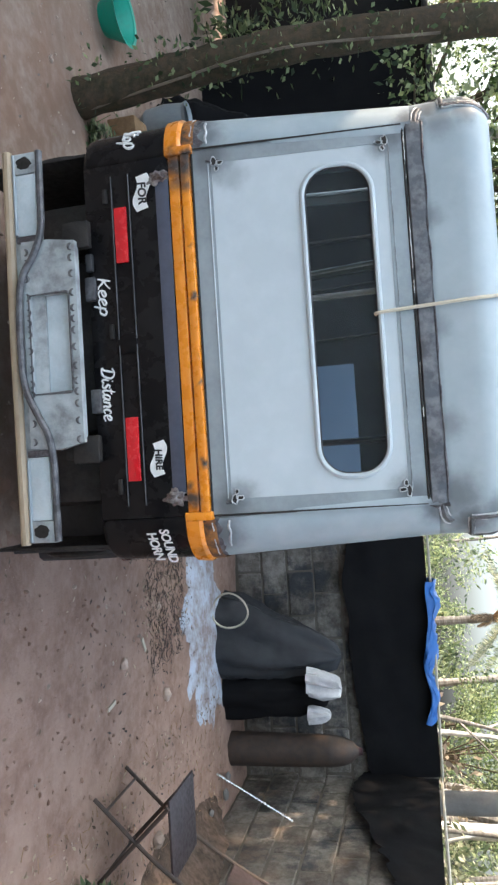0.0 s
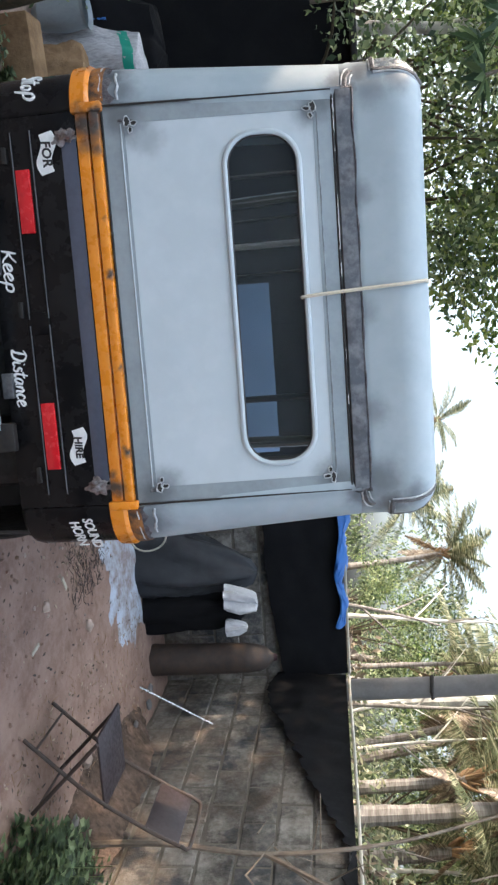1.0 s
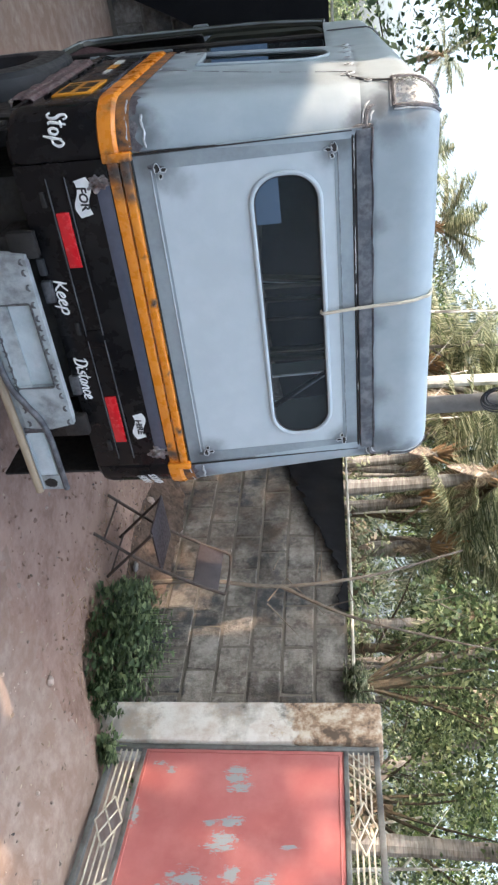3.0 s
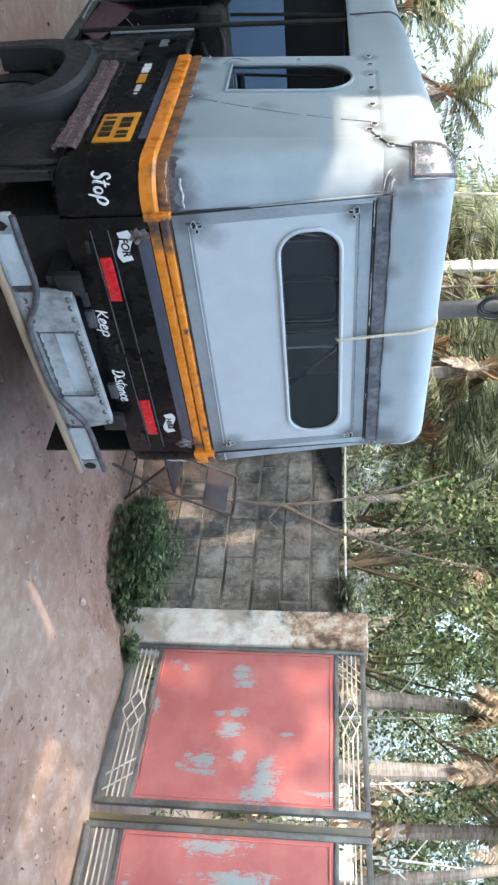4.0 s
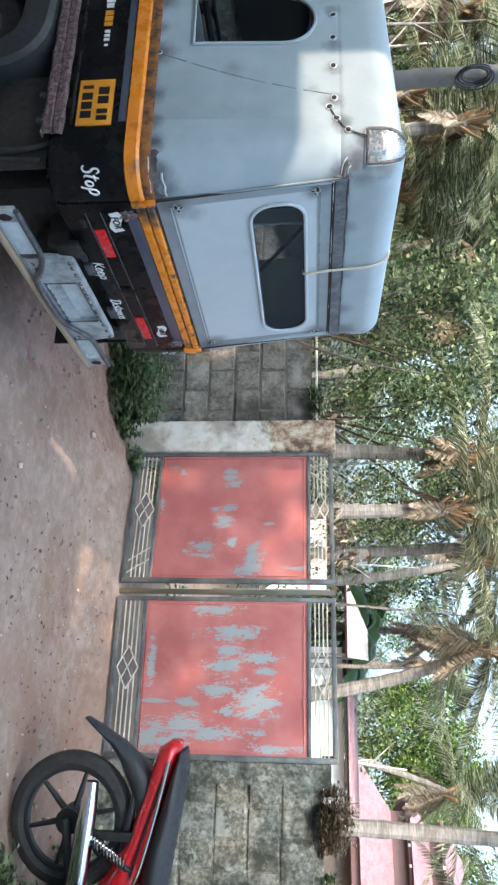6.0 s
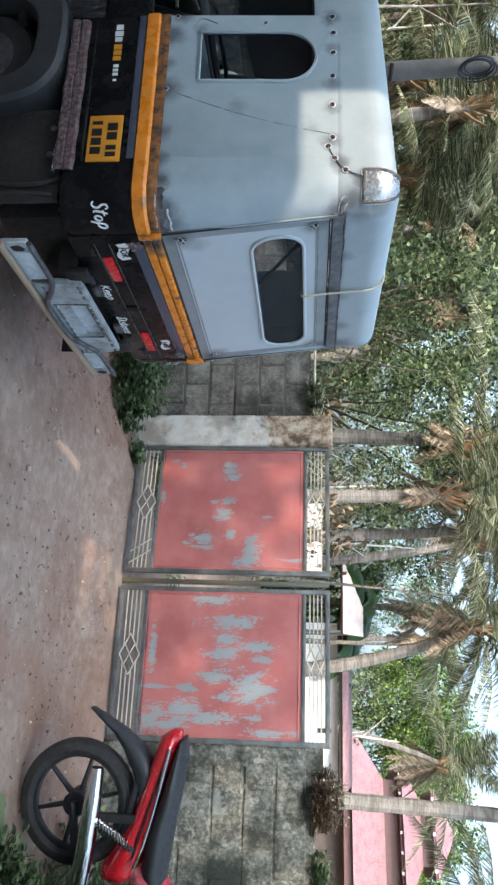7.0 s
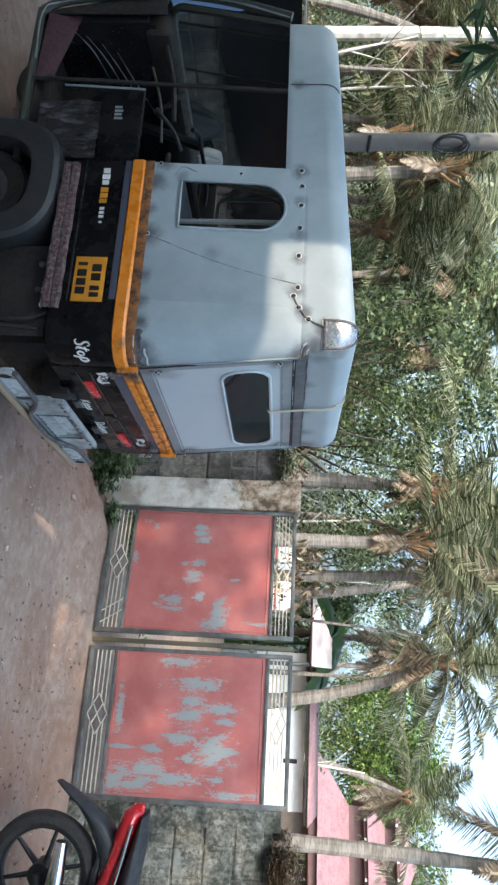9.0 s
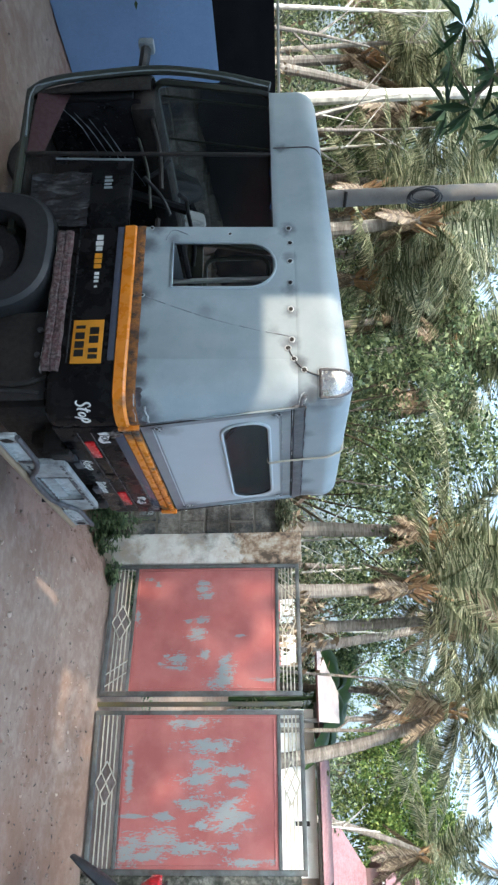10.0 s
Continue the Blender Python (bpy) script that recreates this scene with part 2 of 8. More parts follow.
M_BUMPER = material("sooty_bumper_primer", (0.42, 0.465, 0.475), 0.5, tint=(0.15, 0.155, 0.155), scale=9, mix=0.8, tint2=(0.50, 0.53, 0.53), scale2=30,
                    mix2=0.5, bump=0.25)
# pale primer, its colour lifted further for the white highlight on the panels
M_BUMPER_PANEL = material("pale_bumper_primer", (0.60, 0.68, 0.71), 0.34, tint=(0.42, 0.50, 0.53), scale=6, mix=0.6, tint2=(0.16, 0.15, 0.15), scale2=26,
                          mix2=0.2, bump=0.08)
M_BEIGE = material("beige_pipe", (0.36, 0.29, 0.20), 0.5, tint=(0.30, 0.22, 0.14), scale=12, mix=0.6, bump=0.1)
M_OLIVE = material("olive_cab_paint", (0.036, 0.040, 0.030), 0.45, tint=(0.02, 0.022, 0.017), scale=6, mix=0.6, bump=0.05)
M_MAROON = material("maroon_panel", (0.034, 0.011, 0.014), 0.8, tint=(0.04, 0.012, 0.016), scale=7, bump=0.05)
M_CHAIR = material("dark_brown_enamel", (0.036, 0.025, 0.025), 0.55, tint=(0.022, 0.016, 0.016), scale=9, mix=0.7, bump=0.1)
M_SEAT = material("black_vinyl", (0.012, 0.012, 0.013), 0.6, tint=(0.03, 0.03, 0.03), scale=10, bump=0.15, bump_scale=90)
M_STRAP = material("cream_strap", (0.62, 0.56, 0.44), 0.8, tint=(0.5, 0.44, 0.34), scale=60, bump=0.3, bump_scale=300)
# the film's blue-grey haze stands in for light inside the rear window
M_GLASS = glass_material("window_glass", (0.94, 0.96, 0.97), 0.02, 1.16, 0.035)
M_CLEAR = glass_material("dusty_windscreen_glass", (0.55, 0.57, 0.53), 0.12, 1.2, 0.07)


def ground_material():
    m = material("sandy_soil", (0.285, 0.217, 0.172), 0.95, tint=(0.215, 0.143, 0.104), scale=0.9, mix=0.8, tint2=(0.47, 0.39, 0.33), scale2=11,
                 mix2=0.45, bump=0.55, bump_scale=26, spec=0.2)
    return m


M_SOIL = ground_material()
M_EARTH = material("loose_red_earth", (0.32, 0.222, 0.172), 0.97, tint=(0.19, 0.118, 0.088), scale=3.2, mix=0.8, tint2=(0.38, 0.28, 0.23), scale2=17,
                   mix2=0.5, bump=0.8, bump_scale=38, spec=0.15)
M_BLOCK = material("weathered_block", (0.19, 0.172, 0.148), 0.9, tint=(0.085, 0.075, 0.062), scale=7.0, mix=0.9, tint2=(0.30, 0.28, 0.25), scale2=30,
                   mix2=0.6, bump=0.9, bump_scale=45, random_value=0.12, spec=0.2)


def stained(m, colour, scale, lo, hi, amount, shift=0.0):
    """Large stains over the whole wall, with outlines of their own."""
    nt = m.node_tree
    b = nt.nodes["Principled BSDF"]
    old = b.inputs["Base Color"].links[0].from_socket
    geo = nt.nodes.new("ShaderNodeNewGeometry")
    add = nt.nodes.new("ShaderNodeVectorMath")
    add.operation = "ADD"
    add.inputs[1].default_value = (shift, shift * 0.7, shift * 1.3)
    nt.links.new(geo.outputs["Position"], add.inputs[0])
    n = node(nt, "ShaderNodeTexNoise", Scale=scale, Detail=9.0, Roughness=0.68)
    nt.links.new(add.outputs[0], n.inputs["Vector"])
    r = nt.nodes.new("ShaderNodeMapRange")
    r.inputs[1].default_value, r.inputs[2].default_value, r.inputs[4].default_value = lo, hi, amount
    nt.links.new(n.outputs[0], r.inputs[0])
    x = nt.nodes.new("ShaderNodeMix")
    x.data_type = "RGBA"
    nt.links.new(r.outputs[0], x.inputs[0])
    nt.links.new(old, x.inputs[6])
    x.inputs[7].default_value = (*colour, 1)
    nt.links.new(x.outputs[2], b.inputs["Base Color"])
    return m


stained(M_BLOCK, (0.34, 0.325, 0.29), 3.4, 0.52, 0.64, 0.7, 11.0)
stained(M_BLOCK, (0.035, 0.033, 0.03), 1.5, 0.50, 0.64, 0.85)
stained(M_BLOCK, (0.07, 0.062, 0.052), 6.0, 0.54, 0.68, 0.55, 5.0)
stained(M_SOIL, (0.205, 0.138, 0.103), 1.7, 0.53, 0.68, 0.7, 2.0)
# brown stain, its colour darkened also for the shadow at the wall foot
stained(M_BLOCK, (0.12, 0.08, 0.055), 0.9, 0.52, 0.64, 0.6, 7.3)
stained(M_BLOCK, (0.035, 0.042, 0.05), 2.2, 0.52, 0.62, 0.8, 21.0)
M_BLOCK_MOSS = material("mossy_block", (0.118, 0.116, 0.094), 0.9, tint=(0.062, 0.062, 0.047), scale=7.0, mix=0.9, tint2=(0.34, 0.32, 0.27), scale2=34,
                        mix2=0.7, bump=0.8, bump_scale=40, random_value=0.12, spec=0.2)
stained(M_BLOCK_MOSS, (0.31, 0.305, 0.27), 5.0, 0.55, 0.63, 0.65, 9.0)
stained(M_BLOCK_MOSS, (0.40, 0.385, 0.34), 14.0, 0.55, 0.63, 0.6, 1.0)
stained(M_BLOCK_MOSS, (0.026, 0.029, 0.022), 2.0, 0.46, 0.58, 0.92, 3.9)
M_MORTAR = material("rough_mortar", (0.15, 0.135, 0.112), 0.95, tint=(0.10, 0.088, 0.07), scale=5, mix=0.8, bump=0.6, bump_scale=40, spec=0.2)
M_PLASTER = material("stained_plaster", (0.60, 0.58, 0.53), 0.9, tint=(0.22, 0.20, 0.17), scale=3.2, mix=0.75, tint2=(0.32, 0.22, 0.14), scale2=9,
                     mix2=0.5, bump=0.4, bump_scale=40, edge=(0.46, 0.6), spec=0.2)


def gate_paint(name, spots, under=(0.265, 0.295, 0.298)):
    """Faded red paint; grey primer shows in ragged flakes: spots are (x, z, half length, half height) on the leaf."""
    m = material(name, (0.395, 0.132, 0.122), 0.46, tint=(0.30, 0.092, 0.084), scale=1.8, mix=0.6, tint2=(0.47, 0.20, 0.18), scale2=6,
                 mix2=0.45, bump=0.05, bump_scale=12)
    nt = m.node_tree
    b = nt.nodes["Principled BSDF"]
    link = nt.links.new
    old = b.inputs["Base Color"].links[0].from_socket
    tc = nt.nodes.new("ShaderNodeTexCoord")
    sep = nt.nodes.new("ShaderNodeSeparateXYZ")
    link(tc.outputs["Object"], sep.inputs[0])
    flat = nt.nodes.new("ShaderNodeCombineXYZ")
    link(sep.outputs[0], flat.inputs[0])
    link(sep.outputs[2], flat.inputs[2])

    def ragged(sx, sz, detail, lo, hi):
        mp = nt.nodes.new("ShaderNodeMapping")
        mp.inputs["Scale"].default_value = (sx, 1, sz)
        link(flat.outputs[0], mp.inputs[0])
        n = node(nt, "ShaderNodeTexNoise", Scale=1.0, Detail=detail, Roughness=0.75)
        link(mp.outputs[0], n.inputs["Vector"])
        r = nt.nodes.new("ShaderNodeMapRange")
        r.clamp = False
        r.inputs[1].default_value, r.inputs[2].default_value = 0.3, 0.7
        r.inputs[3].default_value, r.inputs[4].default_value = lo, hi
        link(n.outputs[0], r.inputs[0])
        return r.outputs[0]

    total = None
    for x, z, hx, hz in spots:
        sub = nt.nodes.new("ShaderNodeVectorMath")
        sub.operation = "SUBTRACT"
        link(flat.outputs[0], sub.inputs[0])
        sub.inputs[1].default_value = (x, 0, z)
        div = nt.nodes.new("ShaderNodeVectorMath")
        div.operation = "DIVIDE"
        link(sub.outputs[0], div.inputs[0])
        div.inputs[1].default_value = (hx, 1, hz)
        ln = nt.nodes.new("ShaderNodeVectorMath")
        ln.operation = "LENGTH"
        link(div.outputs[0], ln.inputs[0])
        if total is None:
            total = ln.outputs["Value"]
            continue
        mn = nt.nodes.new("ShaderNodeMath")
        mn.operation = "MINIMUM"
        link(total, mn.inputs[0])
        link(ln.outputs["Value"], mn.inputs[1])
        total = mn.outputs[0]
    for rough in (ragged(20, 7, 8.0, -1.15, 1.15), ragged(90, 36, 5.0, -0.75, 0.75)):
        add = nt.nodes.new("ShaderNodeMath")
        add.operation = "ADD"
        link(total, add.inputs[0])
        link(rough, add.inputs[1])
        total = add.outputs[0]
    r = nt.nodes.new("ShaderNodeMapRange")
    r.inputs[1].default_value, r.inputs[2].default_value = 0.98, 0.80
    link(total, r.inputs[0])
    x = nt.nodes.new("ShaderNodeMix")
    x.data_type = "RGBA"
    link(r.outputs[0], x.inputs[0])
    link(old, x.inputs[6])
    x.inputs[7].default_value = (*under, 1)
    link(x.outputs[2], b.inputs["Base Color"])
    return m


M_GATE = gate_paint("faded_red_paint", [
    (0.23, 0.84, 0.075, 0.06), (0.29, 0.88, 0.03, 0.07), (0.14, 0.37, 0.02, 0.04), (0.19, 0.43, 0.025, 0.03), (0.53, 0.84, 0.04, 0.06),
    (0.54, 0.73, 0.02, 0.035), (0.65, 0.81, 0.055, 0.07), (0.87, 0.66, 0.05, 0.10), (0.84, 0.56, 0.02, 0.04), (0.98, 1.07, 0.12, 0.07),
    (1.07, 1.02, 0.045, 0.12), (0.91, 0.50, 0.016, 0.03), (0.84, 0.88, 0.05, 0.05), (1.05, 1.40, 0.02, 0.08), (0.67, 1.20, 0.012, 0.04),
    (0.95, 0.66, 0.018, 0.10), (0.49, 0.27, 0.07, 0.025)])
M_GATE_FLAKED = gate_paint("flaking_red_paint", [
    (0.10, 0.80, 0.045, 0.17), (0.27, 0.94, 0.045, 0.23), (0.40, 0.90, 0.045, 0.11), (0.52, 0.86, 0.065, 0.13), (0.46, 1.13, 0.045, 0.15),
    (0.69, 0.83, 0.05, 0.11), (0.77, 1.12, 0.11, 0.15), (0.79, 0.60, 0.035, 0.08), (0.78, 0.38, 0.015, 0.12), (0.95, 0.58, 0.08, 0.16),
    (1.00, 0.80, 0.05, 0.20), (1.02, 0.34, 0.10, 0.10), (1.09, 1.26, 0.03, 0.18), (0.52, 0.31, 0.17, 0.03), (0.85, 0.92, 0.035, 0.10),
    (1.05, 0.47, 0.04, 0.17), (0.55, 1.18, 0.025, 0.09), (0.99, 1.12, 0.03, 0.07)])
M_GATE_FRAME = material("grey_gate_frame", (0.13, 0.138, 0.134), 0.55, 0.1, tint=(0.05, 0.042, 0.036), scale=9, mix=0.7, scale2=40, bump=0.15)
M_GATE_BAR = material("cream_gate_bar", (0.50, 0.47, 0.38), 0.6, tint=(0.32, 0.28, 0.2), scale=12, mix=0.6, bump=0.1)
M_PEELING = material("peeling_green_paint", (0.085, 0.09, 0.08), 0.6, tint=(0.10, 0.11, 0.05), scale=8, mix=0.6, tint2=(0.34, 0.18, 0.05), scale2=5, mix2=0.22, bump=0.15, edge=(0.45, 0.55), stretch=(1, 1, 0.5))
M_SHEET_BLACK = material("black_tarpaulin", (0.010, 0.010, 0.011), 0.9, tint=(0.014, 0.014, 0.014), scale=4, mix=0.6, bump=0.3, bump_scale=9, spec=0.04)
M_TARP_BLUE = material("blue_tarpaulin", (0.03, 0.13, 0.42), 0.45, tint=(0.04, 0.15, 0.42), scale=5, mix=0.6, bump=0.3, bump_scale=12)
M_SHEET_BLUE = material("pale_blue_sheet", (0.19, 0.28, 0.45), 0.5, tint=(0.15, 0.23, 0.37), scale=2, mix=0.5, bump=0.1, bump_scale=6)
M_COVER_GREY = material("grey_cover", (0.045, 0.048, 0.052), 0.6, tint=(0.024, 0.024, 0.027), scale=5, mix=0.6, bump=0.4, bump_scale=10, spec=0.15)
M_SACK = material("white_sack", (0.60, 0.60, 0.60), 0.75, tint=(0.42, 0.42, 0.43), scale=8, mix=0.5, bump=0.4, bump_scale=30)
M_GREEN = material("green_plastic", (0.02, 0.32, 0.22), 0.5, tint=(0.02, 0.22, 0.16), scale=8, bump=0.1)
M_BARREL = material("rusty_barrel", (0.06, 0.045, 0.036), 0.75, 0.1, tint=(0.03, 0.025, 0.022), scale=9, mix=0.7, tint2=(0.15, 0.10, 0.07), scale2=22,
                    bump=0.2)
M_BARK = material("bark", (0.20, 0.155, 0.115), 0.95, tint=(0.09, 0.075, 0.06), scale=7, mix=0.8, tint2=(0.30, 0.27, 0.22), scale2=24, mix2=0.5,
                  bump=1.0, bump_scale=30, spec=0.2, stretch=(1, 1, 0.5))
M_PALE_BARK = material("pale_bark", (0.27, 0.25, 0.225), 0.9, tint=(0.11, 0.095, 0.078), scale=4, mix=0.75, tint2=(0.10, 0.085, 0.07), scale2=16, mix2=0.5,
                       bump=0.6, bump_scale=24, spec=0.2, stretch=(0.5, 0.5, 3))
M_CONCRETE = material("grey_concrete_post", (0.19, 0.185, 0.175), 0.9, tint=(0.14, 0.13, 0.12), scale=3, mix=0.7, bump=0.3, spec=0.2)
M_HUSK = material("dry_husk", (0.30, 0.20, 0.11), 0.9, tint=(0.18, 0.11, 0.06), scale=12, mix=0.8, bump=0.5, spec=0.2)
M_ROOF_TILE = material("maroon_roof", (0.22, 0.12, 0.128), 0.6, tint=(0.14, 0.07, 0.076), scale=2.2, mix=0.8, tint2=(0.36, 0.24, 0.24), scale2=9, mix2=0.5, bump=0.3)
M_FASCIA = material("dark_maroon_fascia", (0.075, 0.028, 0.025), 0.6, tint=(0.05, 0.02, 0.02), scale=3, bump=0.1)
M_LIMEWASH = material("limewashed_bark", (0.66, 0.64, 0.58), 0.9, tint=(0.26, 0.235, 0.20), scale=5, mix=0.85, bump=0.4, spec=0.2)
M_HOUSE = material("white_house_wall", (0.78, 0.80, 0.80), 0.8, tint=(0.66, 0.69, 0.70), scale=1, mix=0.5, bump=0.05)
M_PINK_ROOF = material("pale_sheet_roof", (0.74, 0.64, 0.62), 0.5, tint=(0.52, 0.40, 0.38), scale=3, mix=0.5, bump=0.1)
M_BIKE_RED = material("red_bike_paint", (0.55, 0.012, 0.02), 0.22, tint=(0.42, 0.01, 0.015), scale=6, bump=0.02, coat=0.6)
M_BIKE_TANK = material("scuffed_red_tank", (0.50, 0.02, 0.03), 0.28, tint=(0.34, 0.012, 0.02), scale=5, mix=0.6, tint2=(0.42, 0.30, 0.33), scale2=9, mix2=0.7, bump=0.02, coat=0.2)
# sunlit, palm and dark leaf versions carry light and shade in their colours
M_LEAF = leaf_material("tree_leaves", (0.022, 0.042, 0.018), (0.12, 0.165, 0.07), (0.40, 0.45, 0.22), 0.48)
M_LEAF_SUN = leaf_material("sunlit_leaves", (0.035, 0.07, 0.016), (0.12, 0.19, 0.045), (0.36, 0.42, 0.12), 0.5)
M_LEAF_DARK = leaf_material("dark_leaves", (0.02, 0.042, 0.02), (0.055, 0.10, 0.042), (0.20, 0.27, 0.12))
M_LEAF_PALM = leaf_material("palm_leaves", (0.032, 0.048, 0.022), (0.18, 0.20, 0.105), (0.56, 0.54, 0.36), 0.5)
M_LEAF_DRY = leaf_material("dry_leaves", (0.07, 0.05, 0.032), (0.20, 0.145, 0.09), (0.44, 0.36, 0.25), 0.3)
M_LEAF_WEED = leaf_material("weed_leaves", (0.035, 0.055, 0.026), (0.11, 0.16, 0.07), (0.28, 0.34, 0.17), 0.4)
M_LEAF_BANANA = leaf_material("banana_leaves", (0.025, 0.06, 0.018), (0.05, 0.10, 0.03), (0.09, 0.16, 0.05), 0.4, 0.35)
M_STONE = material("pebble", (0.42, 0.34, 0.28), 0.9, tint=(0.30, 0.22, 0.17), scale=20, random_value=0.4, bump=0.3)

stained(M_PLASTER, (0.10, 0.095, 0.08), 2.4, 0.55, 0.63, 0.85, 2.2)
stained(M_SOIL, (0.23, 0.125, 0.08), 0.55, 0.50, 0.66, 0.6, 4.4)
M_SACK_PRINT = material("printed_sack", (0.58, 0.58, 0.59), 0.75, tint=(0.40, 0.40, 0.42), scale=10, mix=0.6, tint2=(0.16, 0.16, 0.17), scale2=28, mix2=0.55, bump=0.6, bump_scale=18, stretch=(3.5, 3.5, 0.7))
M_BURNT = material("burnt_weld_area", (0.075, 0.062, 0.068), 0.6, 0.2, tint=(0.20, 0.20, 0.21), scale=22, mix=0.7, tint2=(0.035, 0.03, 0.032), scale2=60, mix2=0.6, bump=0.5, bump_scale=90)
M_LINING = material("creased_black_vinyl", (0.014, 0.014, 0.016), 0.2, tint=(0.03, 0.03, 0.032), scale=6, mix=0.5, bump=0.5, bump_scale=9)
M_BEAD = material("dusty_weld_bead", (0.60, 0.63, 0.64), 0.45, 0.2, tint=(0.20, 0.20, 0.21), scale=45, mix=0.6, bump=0.5, bump_scale=120)


def two_coats(m, colour, z, soft, wobble):
    """A second coat over the upper part, its edge broken by wear."""
    nt = m.node_tree
    b = nt.nodes["Principled BSDF"]
    old = b.inputs["Base Color"].links[0].from_socket
    geo = nt.nodes.new("ShaderNodeNewGeometry")
    sep = nt.nodes.new("ShaderNodeSeparateXYZ")
    nt.links.new(geo.outputs["Position"], sep.inputs[0])
    n = node(nt, "ShaderNodeTexNoise", Scale=7.0, Detail=8.0, Roughness=0.7)
    nt.links.new(geo.outputs["Position"], n.inputs["Vector"])
    add = nt.nodes.new("ShaderNodeMath")
    add.operation = "MULTIPLY_ADD"
    nt.links.new(n.outputs[0], add.inputs[0])
    add.inputs[1].default_value = wobble
    nt.links.new(sep.outputs[2], add.inputs[2])
    r = nt.nodes.new("ShaderNodeMapRange")
    r.inputs[1].default_value, r.inputs[2].default_value = z + wobble * 0.5 - soft, z + wobble * 0.5 + soft
    nt.links.new(add.outputs[0], r.inputs[0])
    x = nt.nodes.new("ShaderNodeMix")
    x.data_type = "RGBA"
    nt.links.new(r.outputs[0], x.inputs[0])
    nt.links.new(old, x.inputs[6])
    nt.links.new(colour, x.inputs[7])
    nt.links.new(x.outputs[2], b.inputs["Base Color"])


tone = node(M_PLASTER.node_tree, "ShaderNodeTexNoise", Scale=11.0, Detail=8.0, Roughness=0.7)
place = M_PLASTER.node_tree.nodes.new("ShaderNodeNewGeometry")
M_PLASTER.node_tree.links.new(place.outputs["Position"], tone.inputs["Vector"])
ramp = M_PLASTER.node_tree.nodes.new("ShaderNodeValToRGB")
ramp.color_ramp.elements[0].position, ramp.color_ramp.elements[0].color = 0.40, (0.10, 0.075, 0.055, 1)
ramp.color_ramp.elements[1].position, ramp.color_ramp.elements[1].color = 0.62, (0.50, 0.44, 0.35, 1)
middle = ramp.color_ramp.elements.new(0.50)
middle.color = (0.30, 0.21, 0.14, 1)
M_PLASTER.node_tree.links.new(tone.outputs[0], ramp.inputs[0])
two_coats(M_PLASTER, ramp.outputs[0], 1.12, 0.05, 0.9)
M_MOSSY = material("mossy_bark", (0.075, 0.06, 0.042), 0.95, tint=(0.035, 0.04, 0.022), scale=9, mix=0.8, tint2=(0.15, 0.10, 0.065), scale2=26, mix2=0.5, bump=1.0, bump_scale=30, spec=0.2)
M_BELT_RUST = material("rusty_orange_strip", (0.22, 0.10, 0.035), 0.7, 0.1, tint=(0.04, 0.032, 0.03), scale=16, mix=0.9, tint2=(0.55, 0.22, 0.04), scale2=30, mix2=0.6, bump=0.6, bump_scale=80, edge=(0.44, 0.58))
M_STUB = material("ground_rust", (0.17, 0.12, 0.105), 0.6, 0.4, tint=(0.40, 0.39, 0.39), scale=30, mix=0.8, tint2=(0.05, 0.04, 0.04), scale2=50, mix2=0.6, bump=0.8, bump_scale=90)
# opaque film; pale patches in its colour stand for highlights on the crinkles
M_FILM = material("crinkled_plastic_film", (0.018, 0.018, 0.02), 0.16, tint=(0.16, 0.165, 0.17), scale=9, mix=0.8, tint2=(0.05, 0.05, 0.053), scale2=30, mix2=0.5, bump=0.8, bump_scale=14, edge=(0.54, 0.72), stretch=(1, 2.6, 0.7))


# ---- mesh helpers ----
def finish(name, bm, mat, parent=None, label="", smooth=30.0):
    me = bpy.data.meshes.new(name)
    bm.normal_update()
    bm.to_mesh(me)
    bm.free()
    for p in me.polygons:
        p.use_smooth = smooth > 0
    if smooth > 0:
        me.set_sharp_from_angle(angle=radians(smooth))
    for one in (mat if isinstance(mat, (list, tuple)) else [mat]):
        me.materials.append(one)
    ob = new(name, me)
    if parent is not None:
        ob.parent = parent
    if label:
        ob["label"] = label
    return ob


def part(name, bm, mat, parent, label="", smooth=30.0):
    return finish(name, bm, mat, parent, label, smooth)


def thing(name, x=0, y=0, z=0, label="", category="", group="", kind="", rz=0.0):
    ob = new(name)
    ob.empty_display_size = 0.1
    ob.matrix_world = pose(x, y, z, 0, 0, rz)
    return tagged(ob, label, category, group, kind)


def add_box(bm, x0, x1, y0, y1, z0, z1, bevel=0.0, m=None, segments=2):
    vs = [bm.verts.new((x, y, z)) for z in (z0, z1) for y in (y0, y1) for x in (x0, x1)]
    fs = [bm.faces.new([vs[i] for i in q]) for q in ((0, 2, 3, 1), (4, 5, 7, 6), (0, 1, 5, 4), (2, 6, 7, 3), (0, 4, 6, 2), (1, 3, 7, 5))]
    out = vs
    if bevel:
        es = {e for f in fs for e in f.edges}
        r = bmesh.ops.bevel(bm, geom=list(es), offset=bevel, segments=segments, affect="EDGES", profile=0.5)
        out = list({v for f in r["faces"] for v in f.verts} | {v for v in vs if v.is_valid})
    if m is not None:
        bmesh.ops.transform(bm, matrix=m, verts=out)
    return out


def box(x0, x1, y0, y1, z0, z1, bevel=0.0):
    bm = bmesh.new()
    add_box(bm, x0, x1, y0, y1, z0, z1, bevel)
    return bm


